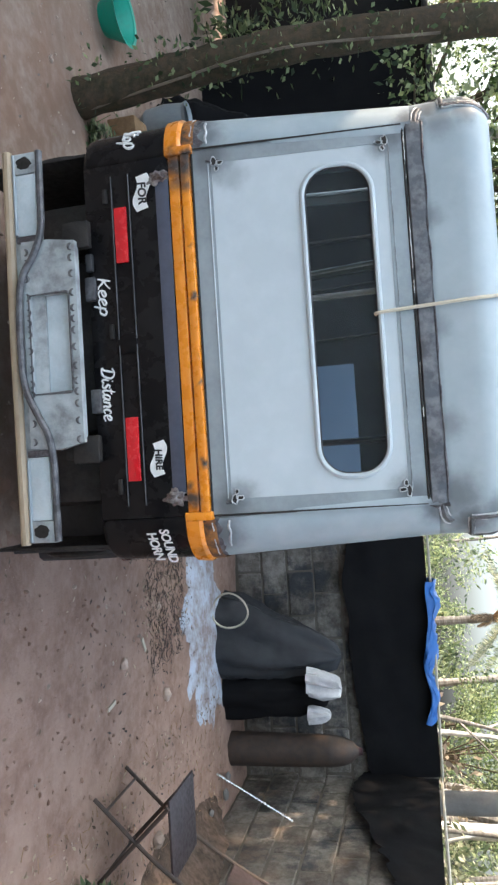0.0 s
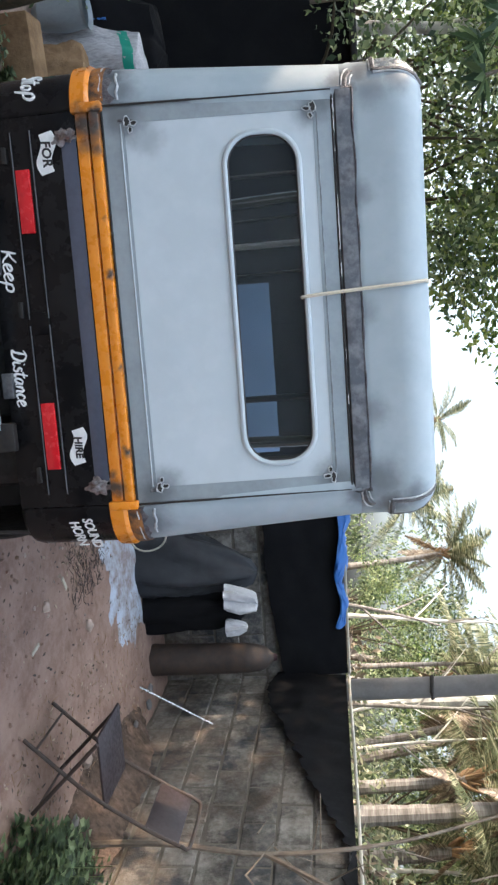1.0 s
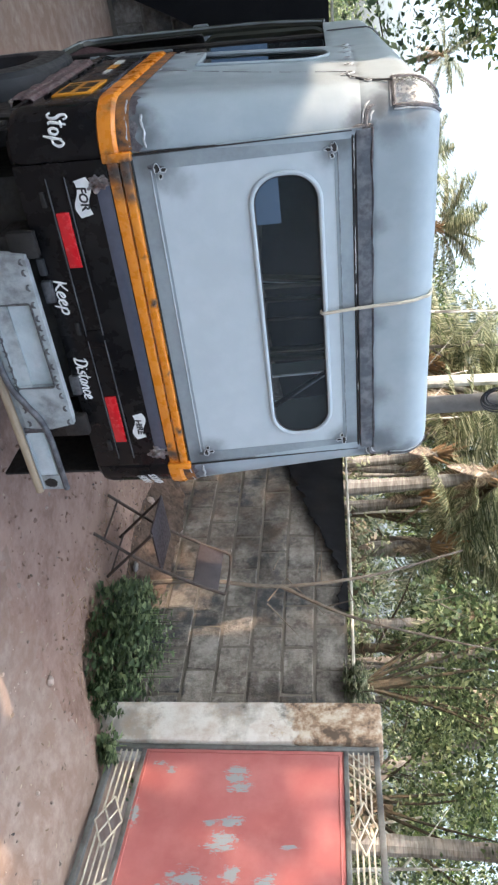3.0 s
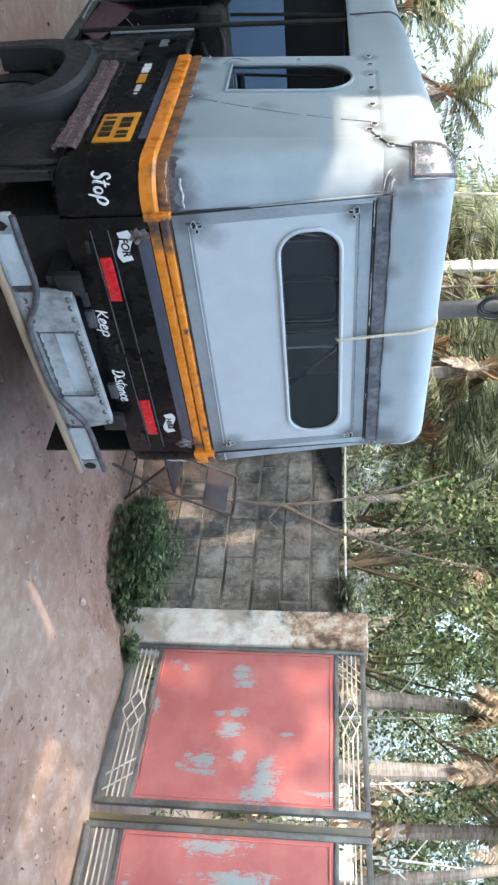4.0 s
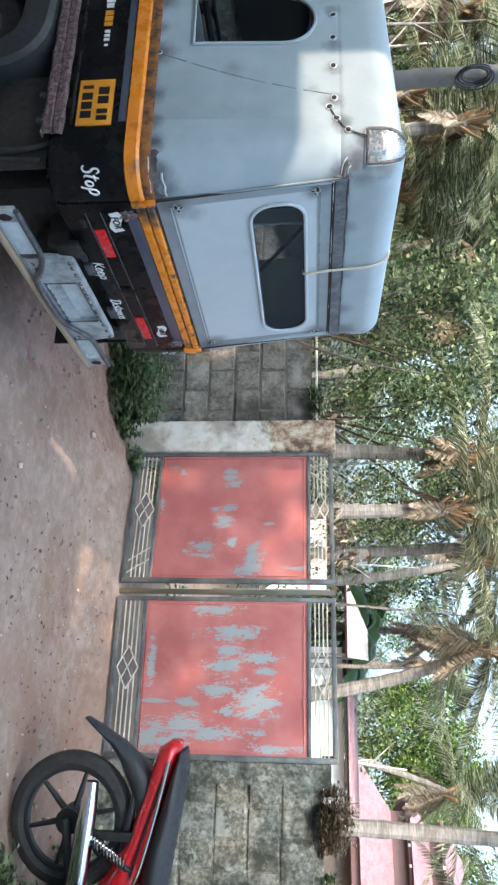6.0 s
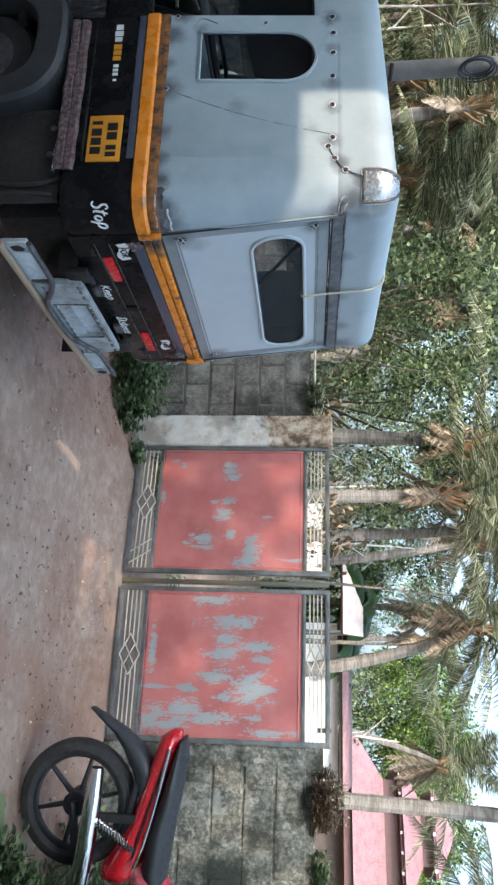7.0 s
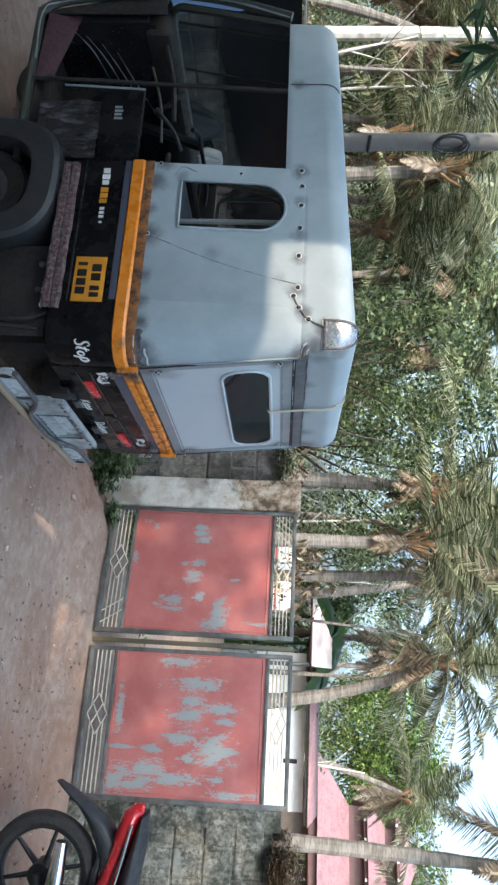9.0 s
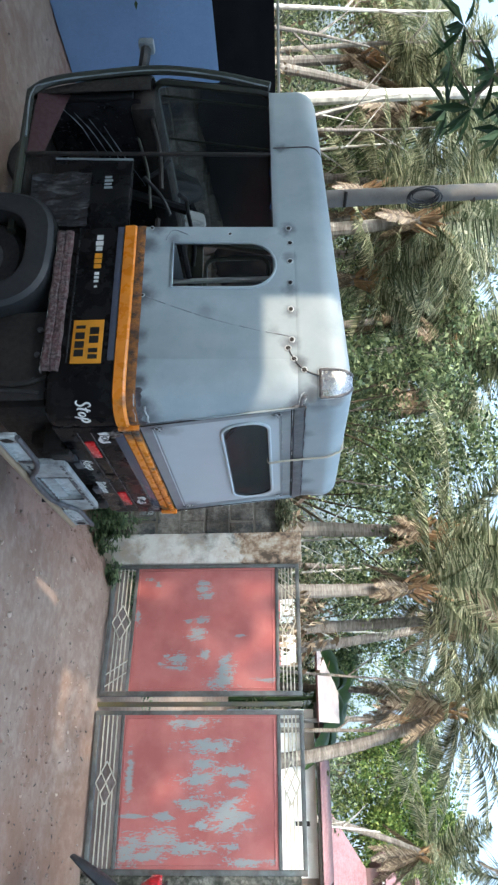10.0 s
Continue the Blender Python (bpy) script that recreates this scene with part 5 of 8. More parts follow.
wheel("front_wheel", 0.0, 2.15, 0.055, 0.245, 0.12, van)

# cab: floor, nose, front pillars, windscreen, partition, seats, doorway tube
part("cab_floor", box(-0.68, 0.68, 0.97, 1.93, 0.20, 0.24, 0.01), M_DARK, van)
bm = bmesh.new()
rows = []
for z, yf in ((0.20, 1.97), (0.35, 2.07), (0.60, 2.17), (0.80, 2.20), (0.86, 2.17)):
    row = []
    for k in range(17):
        a = radians(180 - 180 * k / 16)
        row.append((0.70 * math.copysign(abs(math.cos(a)) ** 0.55, math.cos(a)), 1.93 + (yf - 1.93) * math.sin(a) ** 0.6 if 0 < k < 16 else 1.93, z))
    rows.append(row)
add_grid(bm, rows)
bmesh.ops.recalc_face_normals(bm, faces=bm.faces)
nose = thicken(part("nose", bm, M_DARK, van, "rounded dark front body shell"), 0.01, 0)
bm = bmesh.new()
add_grid(bm, [[(-0.705, 1.50, 0.245), (-0.705, 1.70, 0.245), (-0.705, 1.93, 0.255)], [(-0.68, 1.51, 0.28), (-0.68, 1.72, 0.31), (-0.69, 1.955, 0.34)], [(-0.64, 1.54, 0.295), (-0.64, 1.76, 0.35), (-0.66, 1.975, 0.42)]])
thicken(part("kick_panel", bm, M_MAROON, van, "maroon footwell panel", 60), 0.006, 0)
part("dashboard", box(-0.64, 0.64, 1.86, 2.10, 0.74, 0.88, 0.03), M_DARK, van)
for sx in (-1, 1):
    bm = bmesh.new()
    add_tube(bm, smooth_path([(sx * 0.69, 1.93, 1.50), (sx * 0.70, 2.02, 1.20), (sx * 0.70, 2.075, 0.90), (sx * 0.705, 2.055, 0.60), (sx * 0.71, 2.01, 0.32), (sx * 0.71, 1.93, 0.21)], 5), 0.024, 8)
    pil = part("front_pillar", bm, M_OLIVE, van, "olive rounded door pillar with a worn edge")
    bm = bmesh.new()
    rim = smooth_path([(sx * 0.706, 1.91, 1.49), (sx * 0.717, 2.0, 1.20), (sx * 0.717, 2.053, 0.90), (sx * 0.722, 2.032, 0.60), (sx * 0.727, 1.985, 0.32), (sx * 0.727, 1.91, 0.228), (sx * 0.733, 1.6, 0.238)], 6)
    add_tube(bm, rim, [max(0.001, 0.005 + 0.004 * noise.noise(p * 12)) for p in rim], 6)
    part("worn_edge", bm, M_FRAME, pil, "rubbed bare metal edge")
    part("door_sill", tube([(sx * 0.71, 1.93, 0.215), (sx * 0.715, 1.3, 0.225), (sx * 0.715, 1.0, 0.235)], 0.022, 8), M_OLIVE, van)
    part("door_tube", tube([(sx * 0.712, 1.50, 0.24), (sx * 0.705, 1.47, 0.9), (sx * 0.695, 1.445, 1.52)], 0.011, 8), M_DARK, van, "slim black doorway tube")
bm = bmesh.new()
fill(bm, [[(x, 1.905 + 0.12 * (1.50 - z) / 0.6, z) for x, z in rounded_rect(-0.66, 0.66, 0.88, 1.50, 0.07, 5)]])
ws = part("windscreen", bm, M_CLEAR, van, "dusty windscreen")
ws.visible_shadow = False
bm = bmesh.new()
wr = [(x, 1.905 + 0.12 * (1.50 - z) / 0.6, z) for x, z in rounded_rect(-0.67, 0.67, 0.87, 1.51, 0.07, 5)]
add_tube(bm, wr + wr[:1], 0.02, 6)
part("windscreen_frame", bm, M_OLIVE, van)
for x in (-0.58, -0.28):
    part("windscreen_bar", tube([(x, 1.90, 1.49), (x, 2.02, 0.90)], 0.008, 6), M_OLIVE, van)
part("dash_cover", box(-0.66, 0.66, 1.93, 2.0, 0.24, 0.76, 0.02), M_SEAT, van, "black vinyl front lining")
bm = bmesh.new()
add_grid(bm, [[(x, 1.90 - 0.05 * noise.noise(Vector((x * 3, z * 2.2, 1))) - 0.02 * noise.noise(Vector((x * 9 + z * 6, z * 4, 6))), z) for z in np.linspace(0.26, 0.80, 26)] for x in np.linspace(-0.66, 0.5, 40)])
thicken(part("lining", bm, M_LINING, van, "creased black vinyl lining", 60), 0.004, 0)
# thin pale tubes put in as highlights along the lining's creases
for k in range(4):
    part("lining_fold", tube(smooth_path([(-0.66 + 0.05 * k, 1.885, 0.36 + 0.07 * k), (-0.54 + 0.06 * k, 1.86, 0.45 + 0.06 * k), (-0.34 + 0.09 * k, 1.865, 0.50 + 0.075 * k)]), [0.0012] * 4 + [0.003] * 5 + [0.0012] * 4, 5), M_FRAME, van)
part("handlebar", tube(smooth_path([(-0.32, 1.55, 0.98), (-0.2, 1.62, 1.0), (0, 1.72, 0.98), (0.2, 1.62, 1.0), (0.32, 1.55, 0.98)]), 0.013, 8), M_PLASTIC, van)
part("steering_column", tube([(0, 1.72, 0.98), (0, 1.98, 0.35)], 0.03, 8), M_PLASTIC, van)
part("driver_seat", box(-0.36, 0.36, 1.10, 1.48, 0.52, 0.66, 0.045), M_SEAT, van, "black vinyl driver seat")
part("driver_backrest", box(-0.36, 0.36, 1.03, 1.09, 0.68, 0.86, 0.03), M_SEAT, van)
far_door = part("door_frame", box(0.685, 0.715, 1.0, 2.02, 0.88, 1.00, 0.012), M_OLIVE, van, "olive waist rail of the far doorway")
part("frame_post", box(0.684, 0.714, 0.985, 1.03, 1.0, 1.52, 0.01), M_OLIVE, far_door)
part("lower_skin", box(0.69, 0.712, 1.0, 2.0, 0.24, 0.878, 0.006), M_DARK, far_door)
edge = [(0.686, y, z) for y, z in rounded_rect(1.07, 1.88, 1.02, 1.46, 0.07, 6)]
part("opening_frame", tube(edge + edge[:1], 0.016, 6), M_OLIVE, far_door)
part("seat_box", box(-0.50, 0.50, 1.02, 1.46, 0.24, 0.52, 0.02), M_BLACK, van)
part("side_board", box(-0.70, -0.66, 0.98, 1.46, 0.40, 0.80, 0.01), M_BLACK, van, "black board beside the seat")
part("board_edge", tube([(-0.703, 1.465, 0.40), (-0.703, 1.44, 0.80)], 0.006, 6), M_FRAME, van)
bm = bmesh.new()
add_grid(bm, [[(-0.708 - 0.018 * abs(noise.noise(Vector((y * 13, z * 9, 1)))) - 0.008 * noise.noise(Vector((y * 31, z * 19, 4))), y, z) for z in np.linspace(0.30, 0.60, 16)] for y in np.linspace(1.02, 1.36, 18)])
part("plastic_sheet", bm, M_FILM, van, "crinkled plastic sheet with highlights painted as pale patches", 0)
part("rear_cab_panel", box(-0.69, -0.30, 0.985, 1.0, 0.82, 1.02, 0.004), M_FRAME, van, "pale grey partition panel")
for k, (y0, z0, y1, z1, r) in enumerate(((1.42, 0.84, 1.20, 0.98, 0.010), (1.90, 0.84, 1.40, 0.92, 0.013), (1.75, 0.78, 1.30, 0.86, 0.008), (1.62, 0.95, 1.52, 0.80, 0.012), (1.25, 0.90, 1.12, 0.84, 0.014))):
    part("control_rod", tube(smooth_path([(-0.60 + 0.03 * k, y0, z0), (-0.58 + 0.03 * k, (y0 + y1) / 2, (z0 + z1) / 2 + 0.02), (-0.56 + 0.03 * k, y1, z1)]), r, 7), (M_PLASTIC, M_DARK, M_OLIVE)[k % 3], van)
for k in range(4):
    part("bar", box(-0.7025, -0.698, 1.325 - 0.022 * k, 1.338 - 0.022 * k, 0.665, 0.70 + 0.006 * (k % 2)), M_FRAME, van)
part("partition_rail", tube([(-0.66, 1.0, 1.05), (0.66, 1.0, 1.05)], 0.016, 8), M_PLASTIC, van)
part("partition_post", tube([(-0.30, 0.98, 0.53), (-0.30, 0.98, 1.56)], 0.014, 8), M_WHITE, van, "pale partition post")
part("partition_post", tube([(0.36, 0.98, 0.53), (0.36, 0.98, 1.56)], 0.014, 8), M_PLASTIC, van)
part("rear_bench", box(-0.62, 0.62, 0.12, 0.55, 0.66, 0.80, 0.05), M_SEAT, van, "black vinyl rear bench")
part("inner_brace", tube([(0.69, 0.30, 1.0), (0.685, 0.85, 1.48)], 0.013, 8), M_PLASTIC, van)
for sx in (-1, 1):
    bm = bmesh.new()
    add_box(bm, sx * 0.675 - 0.04, sx * 0.675 + 0.04, 2.27, 2.32, 0.775, 0.86, 0.012)
    mir = part("mirror", bm, M_FRAME, van, "small grey indicator box on a black arm")
    part("mirror_arm", tube([(sx * 0.66, 2.10, 0.80), (sx * 0.675, 2.28, 0.815)], 0.030, 8), M_PLASTIC, mir)


# ---- ground ----
def ground_z(x, y):
    v = Vector((x * 0.6, y * 0.6, 0))
    h = 0.035 * noise.noise(v) + 0.014 * noise.noise(v * 5.3) + 0.005 * noise.noise(v * 19)
    far = max(0.0, math.hypot(x, y) - 60)
    f = max(0.0, min(1.0, (x - 2.05) / 0.75)) * max(0.0, min(1.0, (0.55 - y) / 0.5))
    return GROUND_Z + 0.125 * f * f * (3 - 2 * f) * max(0.0, min(1.0, (6.0 - x) / 2.5)) + h * (1 if far == 0 else 0.5)


def axis_steps(lo, hi, fine, reach):
    a = list(np.arange(lo, hi + 1e-6, fine))
    step, up, down = fine, a[-1], a[0]
    head, tail_ = [], []
    while up < reach:
        step *= 1.35
        up, down = up + step, down - step
        head.append(down)
        tail_.append(up)
    return head[::-1] + a + tail_


xs, ys = axis_steps(-4.2, 4.2, 0.06, 900), axis_steps(-4.2, 5.0, 0.06, 900)
verts = [(x, y, ground_z(x, y)) for y in ys for x in xs]
nx = len(xs)
faces = [(j * nx + i, j * nx + i + 1, (j + 1) * nx + i + 1, (j + 1) * nx + i) for j in range(len(ys) - 1) for i in range(nx - 1)]
me = bpy.data.meshes.new("ground")
me.from_pydata([tuple(map(float, v)) for v in verts], [], faces)
me.shade_smooth()
me.materials.append(M_SOIL)
tagged(new("ground", me), "reddish sandy bare yard ground with small stones", "ground", kind="structure")

rng = random.Random(4)


def scatter(name, count, area, make, mat, label, category, zup=0.0, avoid=None):
    bm = bmesh.new()
    for _ in range(count):
        x, y = rng.uniform(*area[0]), rng.uniform(*area[1])
        if avoid and avoid(x, y):
            continue
        make(bm, x, y, ground_z(x, y) + zup)
    ob = finish(name, bm, mat, smooth=40)
    return tagged(ob, label, category, kind="stuff")


def pebble(bm, x, y, z):
    s = 0.004 + 0.014 * rng.random() ** 4
    m = Matrix.Translation((x, y, z + s * 0.25)) @ Euler((rng.random() * 6, rng.random() * 6, rng.random() * 6)).to_matrix().to_4x4() @ Matrix.Diagonal((s, s * rng.uniform(0.6, 1), s * 0.6, 1))
    bmesh.ops.create_icosphere(bm, subdivisions=1, radius=1, matrix=m)


def flat_leaf(bm, x, y, z, size=(0.005, 0.02), up=0.35):
    l = rng.uniform(*size)
    m = Matrix.Translation((x, y, z + 0.008)) @ Euler((rng.uniform(-up, up), rng.uniform(-up, up), rng.random() * 6.3)).to_matrix().to_4x4()
    pts = [(-l, 0, 0), (-l * 0.3, l * 0.38, 0.2 * l), (l * 0.4, l * 0.3, 0.15 * l), (l, 0, 0), (l * 0.4, -l * 0.3, 0.1 * l), (-l * 0.3, -l * 0.38, 0.18 * l)]
    bm.faces.new([bm.verts.new(m @ Vector(p)) for p in pts])


scatter("pebbles", 1000, ((-3.5, 3.2), (-3.5, 4.0)), pebble, M_STONE, "scattered small pebbles and clods on the soil", "pebbles")
scatter("leaf_litter", 260, ((0.6, 3.0), (-0.2, 4.0)), flat_leaf, M_LEAF_DRY, "brown fallen leaves on the soil", "leaf litter")
scatter("leaf_litter", 160, ((-3.2, -1.2), (0.2, 4.0)), flat_leaf, M_LEAF_DRY, "brown fallen leaves on the soil", "leaf litter")
scatter("leaf_litter", 200, ((1.9, 3.0), (-0.6, 1.2)), flat_leaf, M_LEAF_DRY, "brown fallen leaves on the soil", "leaf litter")

scatter("leaf_litter", 420, ((0.85, 1.55), (1.9, 2.9)), flat_leaf, M_LEAF_DRY, "dark brown twigs and leaves swept together on the soil", "leaf litter", 0.02)
scatter("pebbles", 700, ((-2.5, 2.6), (-2.6, 2.0)), pebble, M_STONE, "scattered small pebbles and clods on the soil", "pebbles")

def twig(bm, x, y, z):
    l, a = rng.uniform(0.02, 0.07), rng.random() * 6.3
    add_tube(bm, [(x, y, z + 0.004), (x + l * math.cos(a), y + l * math.sin(a), z + 0.006 + 0.25 * l * rng.random())], [0.0022, 0.001], 4)


scatter("leaf_litter", 700, ((2.1, 3.15), (0.4, 3.4)), flat_leaf, M_LEAF_DRY, "brown leaves and bits drifted along the wall foot", "leaf litter", 0.018)
scatter("twig_litter", 350, ((2.0, 3.15), (0.3, 3.4)), twig, M_HUSK, "thin broken twigs along the wall foot", "twigs", 0.018)
scatter("twig_litter", 700, ((0.95, 1.7), (2.0, 2.7)), twig, M_BARREL, "dark twigs swept together on the soil", "twigs", 0.02)

scatter("leaf_litter", 320, ((0.2, 2.7), (-2.4, -0.6)), flat_leaf, M_BARREL, "dark brown fallen leaves and bits on the soil", "leaf litter", 0.006)
scatter("leaf_litter", 300, ((0.9, 2.8), (1.2, 3.4)), flat_leaf, M_BARREL, "dark brown fallen leaves and bits on the soil", "leaf litter", 0.006)
scatter("clods", 650, ((0.6, 3.1), (0.25, 1.5)), pebble, M_EARTH, "small reddish clods of loose earth", "clods", 0.003)
scatter("clods", 260, ((1.0, 3.1), (1.5, 4.0)), pebble, M_EARTH, "small reddish clods of loose earth", "clods", 0.003)

scatter("clods", 160, ((0.2, 2.6), (-2.5, -0.7)), pebble, M_EARTH, "small reddish clods of loose earth", "clods", 0.001)


def loose_earth(x0, x1, y0, y1, step=0.035):
    """Trodden red earth, a low spread with a ragged rim, dipping under the sand all round."""
    xs_, ys_ = np.arange(x0, x1 + 1e-6, step), np.arange(y0, y1 + 1e-6, step)
    pts = []
    for y in ys_:
        for x in xs_:
            v = Vector((x, y, 0))
            rim = min((x - x0) * 0.5, y - y0, (x1 - x) * 4 + 0.1, (y1 - y) * 4 + 0.1) + 0.20 * noise.noise(v * 2.3) + 0.11 * noise.noise(v * 7)
            lift = max(-0.02, min(1.0, rim / 0.35) * 0.009 - 0.003) + 0.004 * noise.noise(v * 12) + 0.003 * noise.noise(v * 29)
            pts.append((float(x), float(y), ground_z(x, y) + lift))
    n = len(xs_)
    me = bpy.data.meshes.new("loose_earth")
    me.from_pydata(pts, [], [(j * n + i, j * n + i + 1, (j + 1) * n + i + 1, (j + 1) * n + i) for j in range(len(ys_) - 1) for i in range(n - 1)])
    me.shade_smooth()
    me.materials.append(M_EARTH)
    return tagged(new("loose_earth", me), "loose reddish earth along the wall foot", "earth", kind="stuff")


loose_earth(0.3, 3.24, 0.02, 4.25)

# ---- boundary walls ----
WALL_TOP = 1.50


def block_mesh(k, l, h, d, mat):
    r = random.Random(100 + k)
    bm = bmesh.new()
    add_box(bm, -l / 2, l / 2, -d / 2, d / 2, -h / 2, h / 2, 0.014, segments=1)
    for v in bm.verts:
        v.co += Vector((r.uniform(-1, 1), r.uniform(-1, 1), r.uniform(-1, 1))) * 0.0065
    me = bpy.data.meshes.new("block")
    bm.to_mesh(me)
    bm.free()
    me.materials.append(mat)
    return me


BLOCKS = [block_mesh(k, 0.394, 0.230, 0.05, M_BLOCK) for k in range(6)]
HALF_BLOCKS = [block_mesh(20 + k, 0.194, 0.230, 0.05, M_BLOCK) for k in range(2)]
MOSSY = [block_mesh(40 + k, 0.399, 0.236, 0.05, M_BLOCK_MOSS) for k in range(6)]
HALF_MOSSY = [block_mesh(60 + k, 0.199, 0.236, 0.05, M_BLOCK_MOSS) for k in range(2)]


def block_wall(name, x0, y0, x1, y1, top, label, face=1, thick=0.16, skip=None):
    """A wall from (x0, y0) to (x1, y1) with its block face on the left hand of that line (face 1) or the right (-1)."""
    a, b = Vector((x0, y0)), Vector((x1, y1))
    length = (b - a).length
    rot = math.degrees(math.atan2(y1 - y0, x1 - x0))
    root = tagged(finish(name, box(0, length, -thick / 2, thick / 2, GROUND_Z - 0.2, top), M_MORTAR, smooth=0), label, "wall", kind="structure")
    root.matrix_world = pose(x0, y0, 0, 0, 0, rot)
    if name == "wall_south_east":
        root.data.materials[0] = M_BLOCK_MOSS
    pieces.append((root, length, top, face, thick, skip))
    return root


pieces = []
block_wall("wall_east", 3.30, 0.52, 3.32, 4.32, WALL_TOP, "weathered grey block yard wall with stains", 1)
block_wall("wall_north", 3.40, 4.30, -3.4, 4.36, WALL_TOP + 0.02, "weathered grey block yard wall with stains", 1)
wall_gate = block_wall("wall_south_east", 2.93, -7.5, 2.93, -2.26, 1.56, "mossy grey block wall beside the gate", 1)

def nz(x, y, z=0.0, s=1.0):
    return noise.noise(Vector((x * s, y * s, z * s)))


# gate pillar, plastered
pillar = thing("gate_pillar", 3.2, 0.415, GROUND_Z, "plastered gate pillar, whitewashed below and brown-blotched above", "pillar", kind="structure")


def rough_box(x0, x1, y0, y1, z0, z1, cuts=6):
    bm = bmesh.new()
    add_box(bm, x0, x1, y0, y1, z0, z1, 0.02)
    bmesh.ops.subdivide_edges(bm, edges=[e for e in bm.edges if e.calc_length() > 0.1], cuts=cuts, use_grid_fill=True)
    for v in bm.verts:
        v.co += Vector((noise.noise(v.co * 9), noise.noise(v.co * 9 + Vector((5, 0, 0))), 0)) * 0.007
    return bm


part("shaft", rough_box(-0.14, 0.14, -0.145, 0.145, -0.1, 1.89, 10), M_PLASTER, pillar)
tagged(finish("gate_pillar", box(2.84, 3.06, -2.36, -2.20, GROUND_Z - 0.1, 1.62, 0.015), M_BLOCK_MOSS), "moss-stained block gate pillar", "pillar", kind="structure")


# ---- gate ----
def gate_leaf(x0, y0, x1, y1, z0, label, paint, fan=False):
    a, b = Vector((x0, y0)), Vector((x1, y1))
    L = (b - a).length
    g = thing("gate_leaf", x0, y0, z0, label, "gate", "yard gate", rz=math.degrees(math.atan2(y1 - y0, x1 - x0)))
    H = 1.725
    t = 0.02
    p0, p1 = 0.245, 1.505
    for nm, bx in (("frame_post", (0, 0.035, -t, t, 0, H)), ("frame_post", (L - 0.04, L, -t, t, 0, H)), ("frame_rail", (0.035, L - 0.04, -t, t, 0.0, 0.035)),
                   ("frame_rail", (0.035, L - 0.04, -t, t, H - 0.035, H)), ("frame_rail", (0.035, L - 0.04, -t, t, p0 - 0.03, p0)), ("frame_rail", (0.035, L - 0.04, -t, t, p1, p1 + 0.03))):
        part(nm, box(*bx, 0.004), M_GATE_FRAME, g)
    bm = bmesh.new()
    rows = []
    nxx, nzz = 20, 20
    for j in range(nzz + 1):
        row = []
        for i in range(nxx + 1):
            x, z = 0.035 + (L - 0.075) * i / nxx, p0 + (p1 - p0) * j / nzz
            row.append((x, -0.008 + 0.004 * noise.noise(Vector((x * 3 + x0 * 7, z * 3, y0))), z))
        rows.append(row)
    add_grid(bm, rows)
    thicken(part("sheet_panel", bm, paint, g, "faded red sheet with flaking grey patches"), 0.003, 0)
    for nm, bx in (("panel_fold", (0.055, 0.062, p0 + 0.02, p1 - 0.02)), ("panel_fold", (L - 0.067, L - 0.06, p0 + 0.02, p1 - 0.02)), ("panel_fold", (0.062, L - 0.067, p1 - 0.030, p1 - 0.022)), ("panel_fold", (0.062, L - 0.067, p0 + 0.014, p0 + 0.020))):
        part(nm, box(bx[0], bx[1], -0.016, -0.007, bx[2], bx[3], 0.002), paint, g)
    for za, zb in ((0.035, p0 - 0.03), (p1 + 0.03, H - 0.035)):
        # four bars a side, a lattice diamond of four in the middle, slanting bars at one end
        zm, h = (za + zb) / 2, (zb - za) / 2
        c, w = L * 0.46, 0.16
        n = 5
        for k in range(1, n):
            z = za + (zb - za) * k / n
            reach = w * (1 - abs(z - zm) / (h * 0.92))
            for xa, xb in ((0.035, c - reach), (c + reach, L - 0.04)):
                part("bar", box(xa, xb, -0.005, 0.005, z - 0.0055, z + 0.0055, 0.002), M_GATE_BAR, g)
        for u0, v0, u1, v1 in ((-1, 0, 0, 1), (0, 1, 1, 0), (1, 0, 0, -1), (0, -1, -1, 0), (-0.5, 0.5, 0.5, -0.5), (-0.5, -0.5, 0.5, 0.5)):
            part("lattice", tube([(c + u0 * w, -0.010, zm + v0 * h * 0.92), (c + u1 * w, -0.010, zm + v1 * h * 0.92)], 0.0058, 5), M_GATE_BAR, g)
        if fan and za > 1.0:
            for xa in (0.05, 0.12, 0.19):
                part("slant_bar", tube([(xa, -0.012, za), (xa + 0.14, -0.012, zb)], 0.006, 5), M_GATE_BAR, g)
        if fan and za < 1.0:
            for xa in (L - 0.30, L - 0.20):
                part("slant_bar", tube([(xa + 0.12, -0.012, za), (xa, -0.012, zb)], 0.006, 5), M_GATE_BAR, g)
    return g


gate_leaf(3.11, 0.262, 2.92, -0.905, -0.055, "faded red sheet-metal gate leaf with cream bars, slightly open", M_GATE, True)
gate_leaf(2.87, -1.02, 2.83, -2.20, -0.055, "faded red sheet-metal gate leaf with flaking grey patches", M_GATE_FLAKED)
post = thing("gate_post", 2.98, -0.965, GROUND_Z, "slim grey gate meeting post with peeling paint", "post")
part("post_body", box(-0.02, 0.02, -0.02, 0.02, 0, 1.86, 0.004), M_PEELING, post)

# ---- motorcycle ----
bike = thing("motorcycle", 1.45, -2.38, GROUND_Z, "red and black parked motorcycle with chrome exhaust and spoked wheels", "motorcycle", rz=0)
WR = 0.305


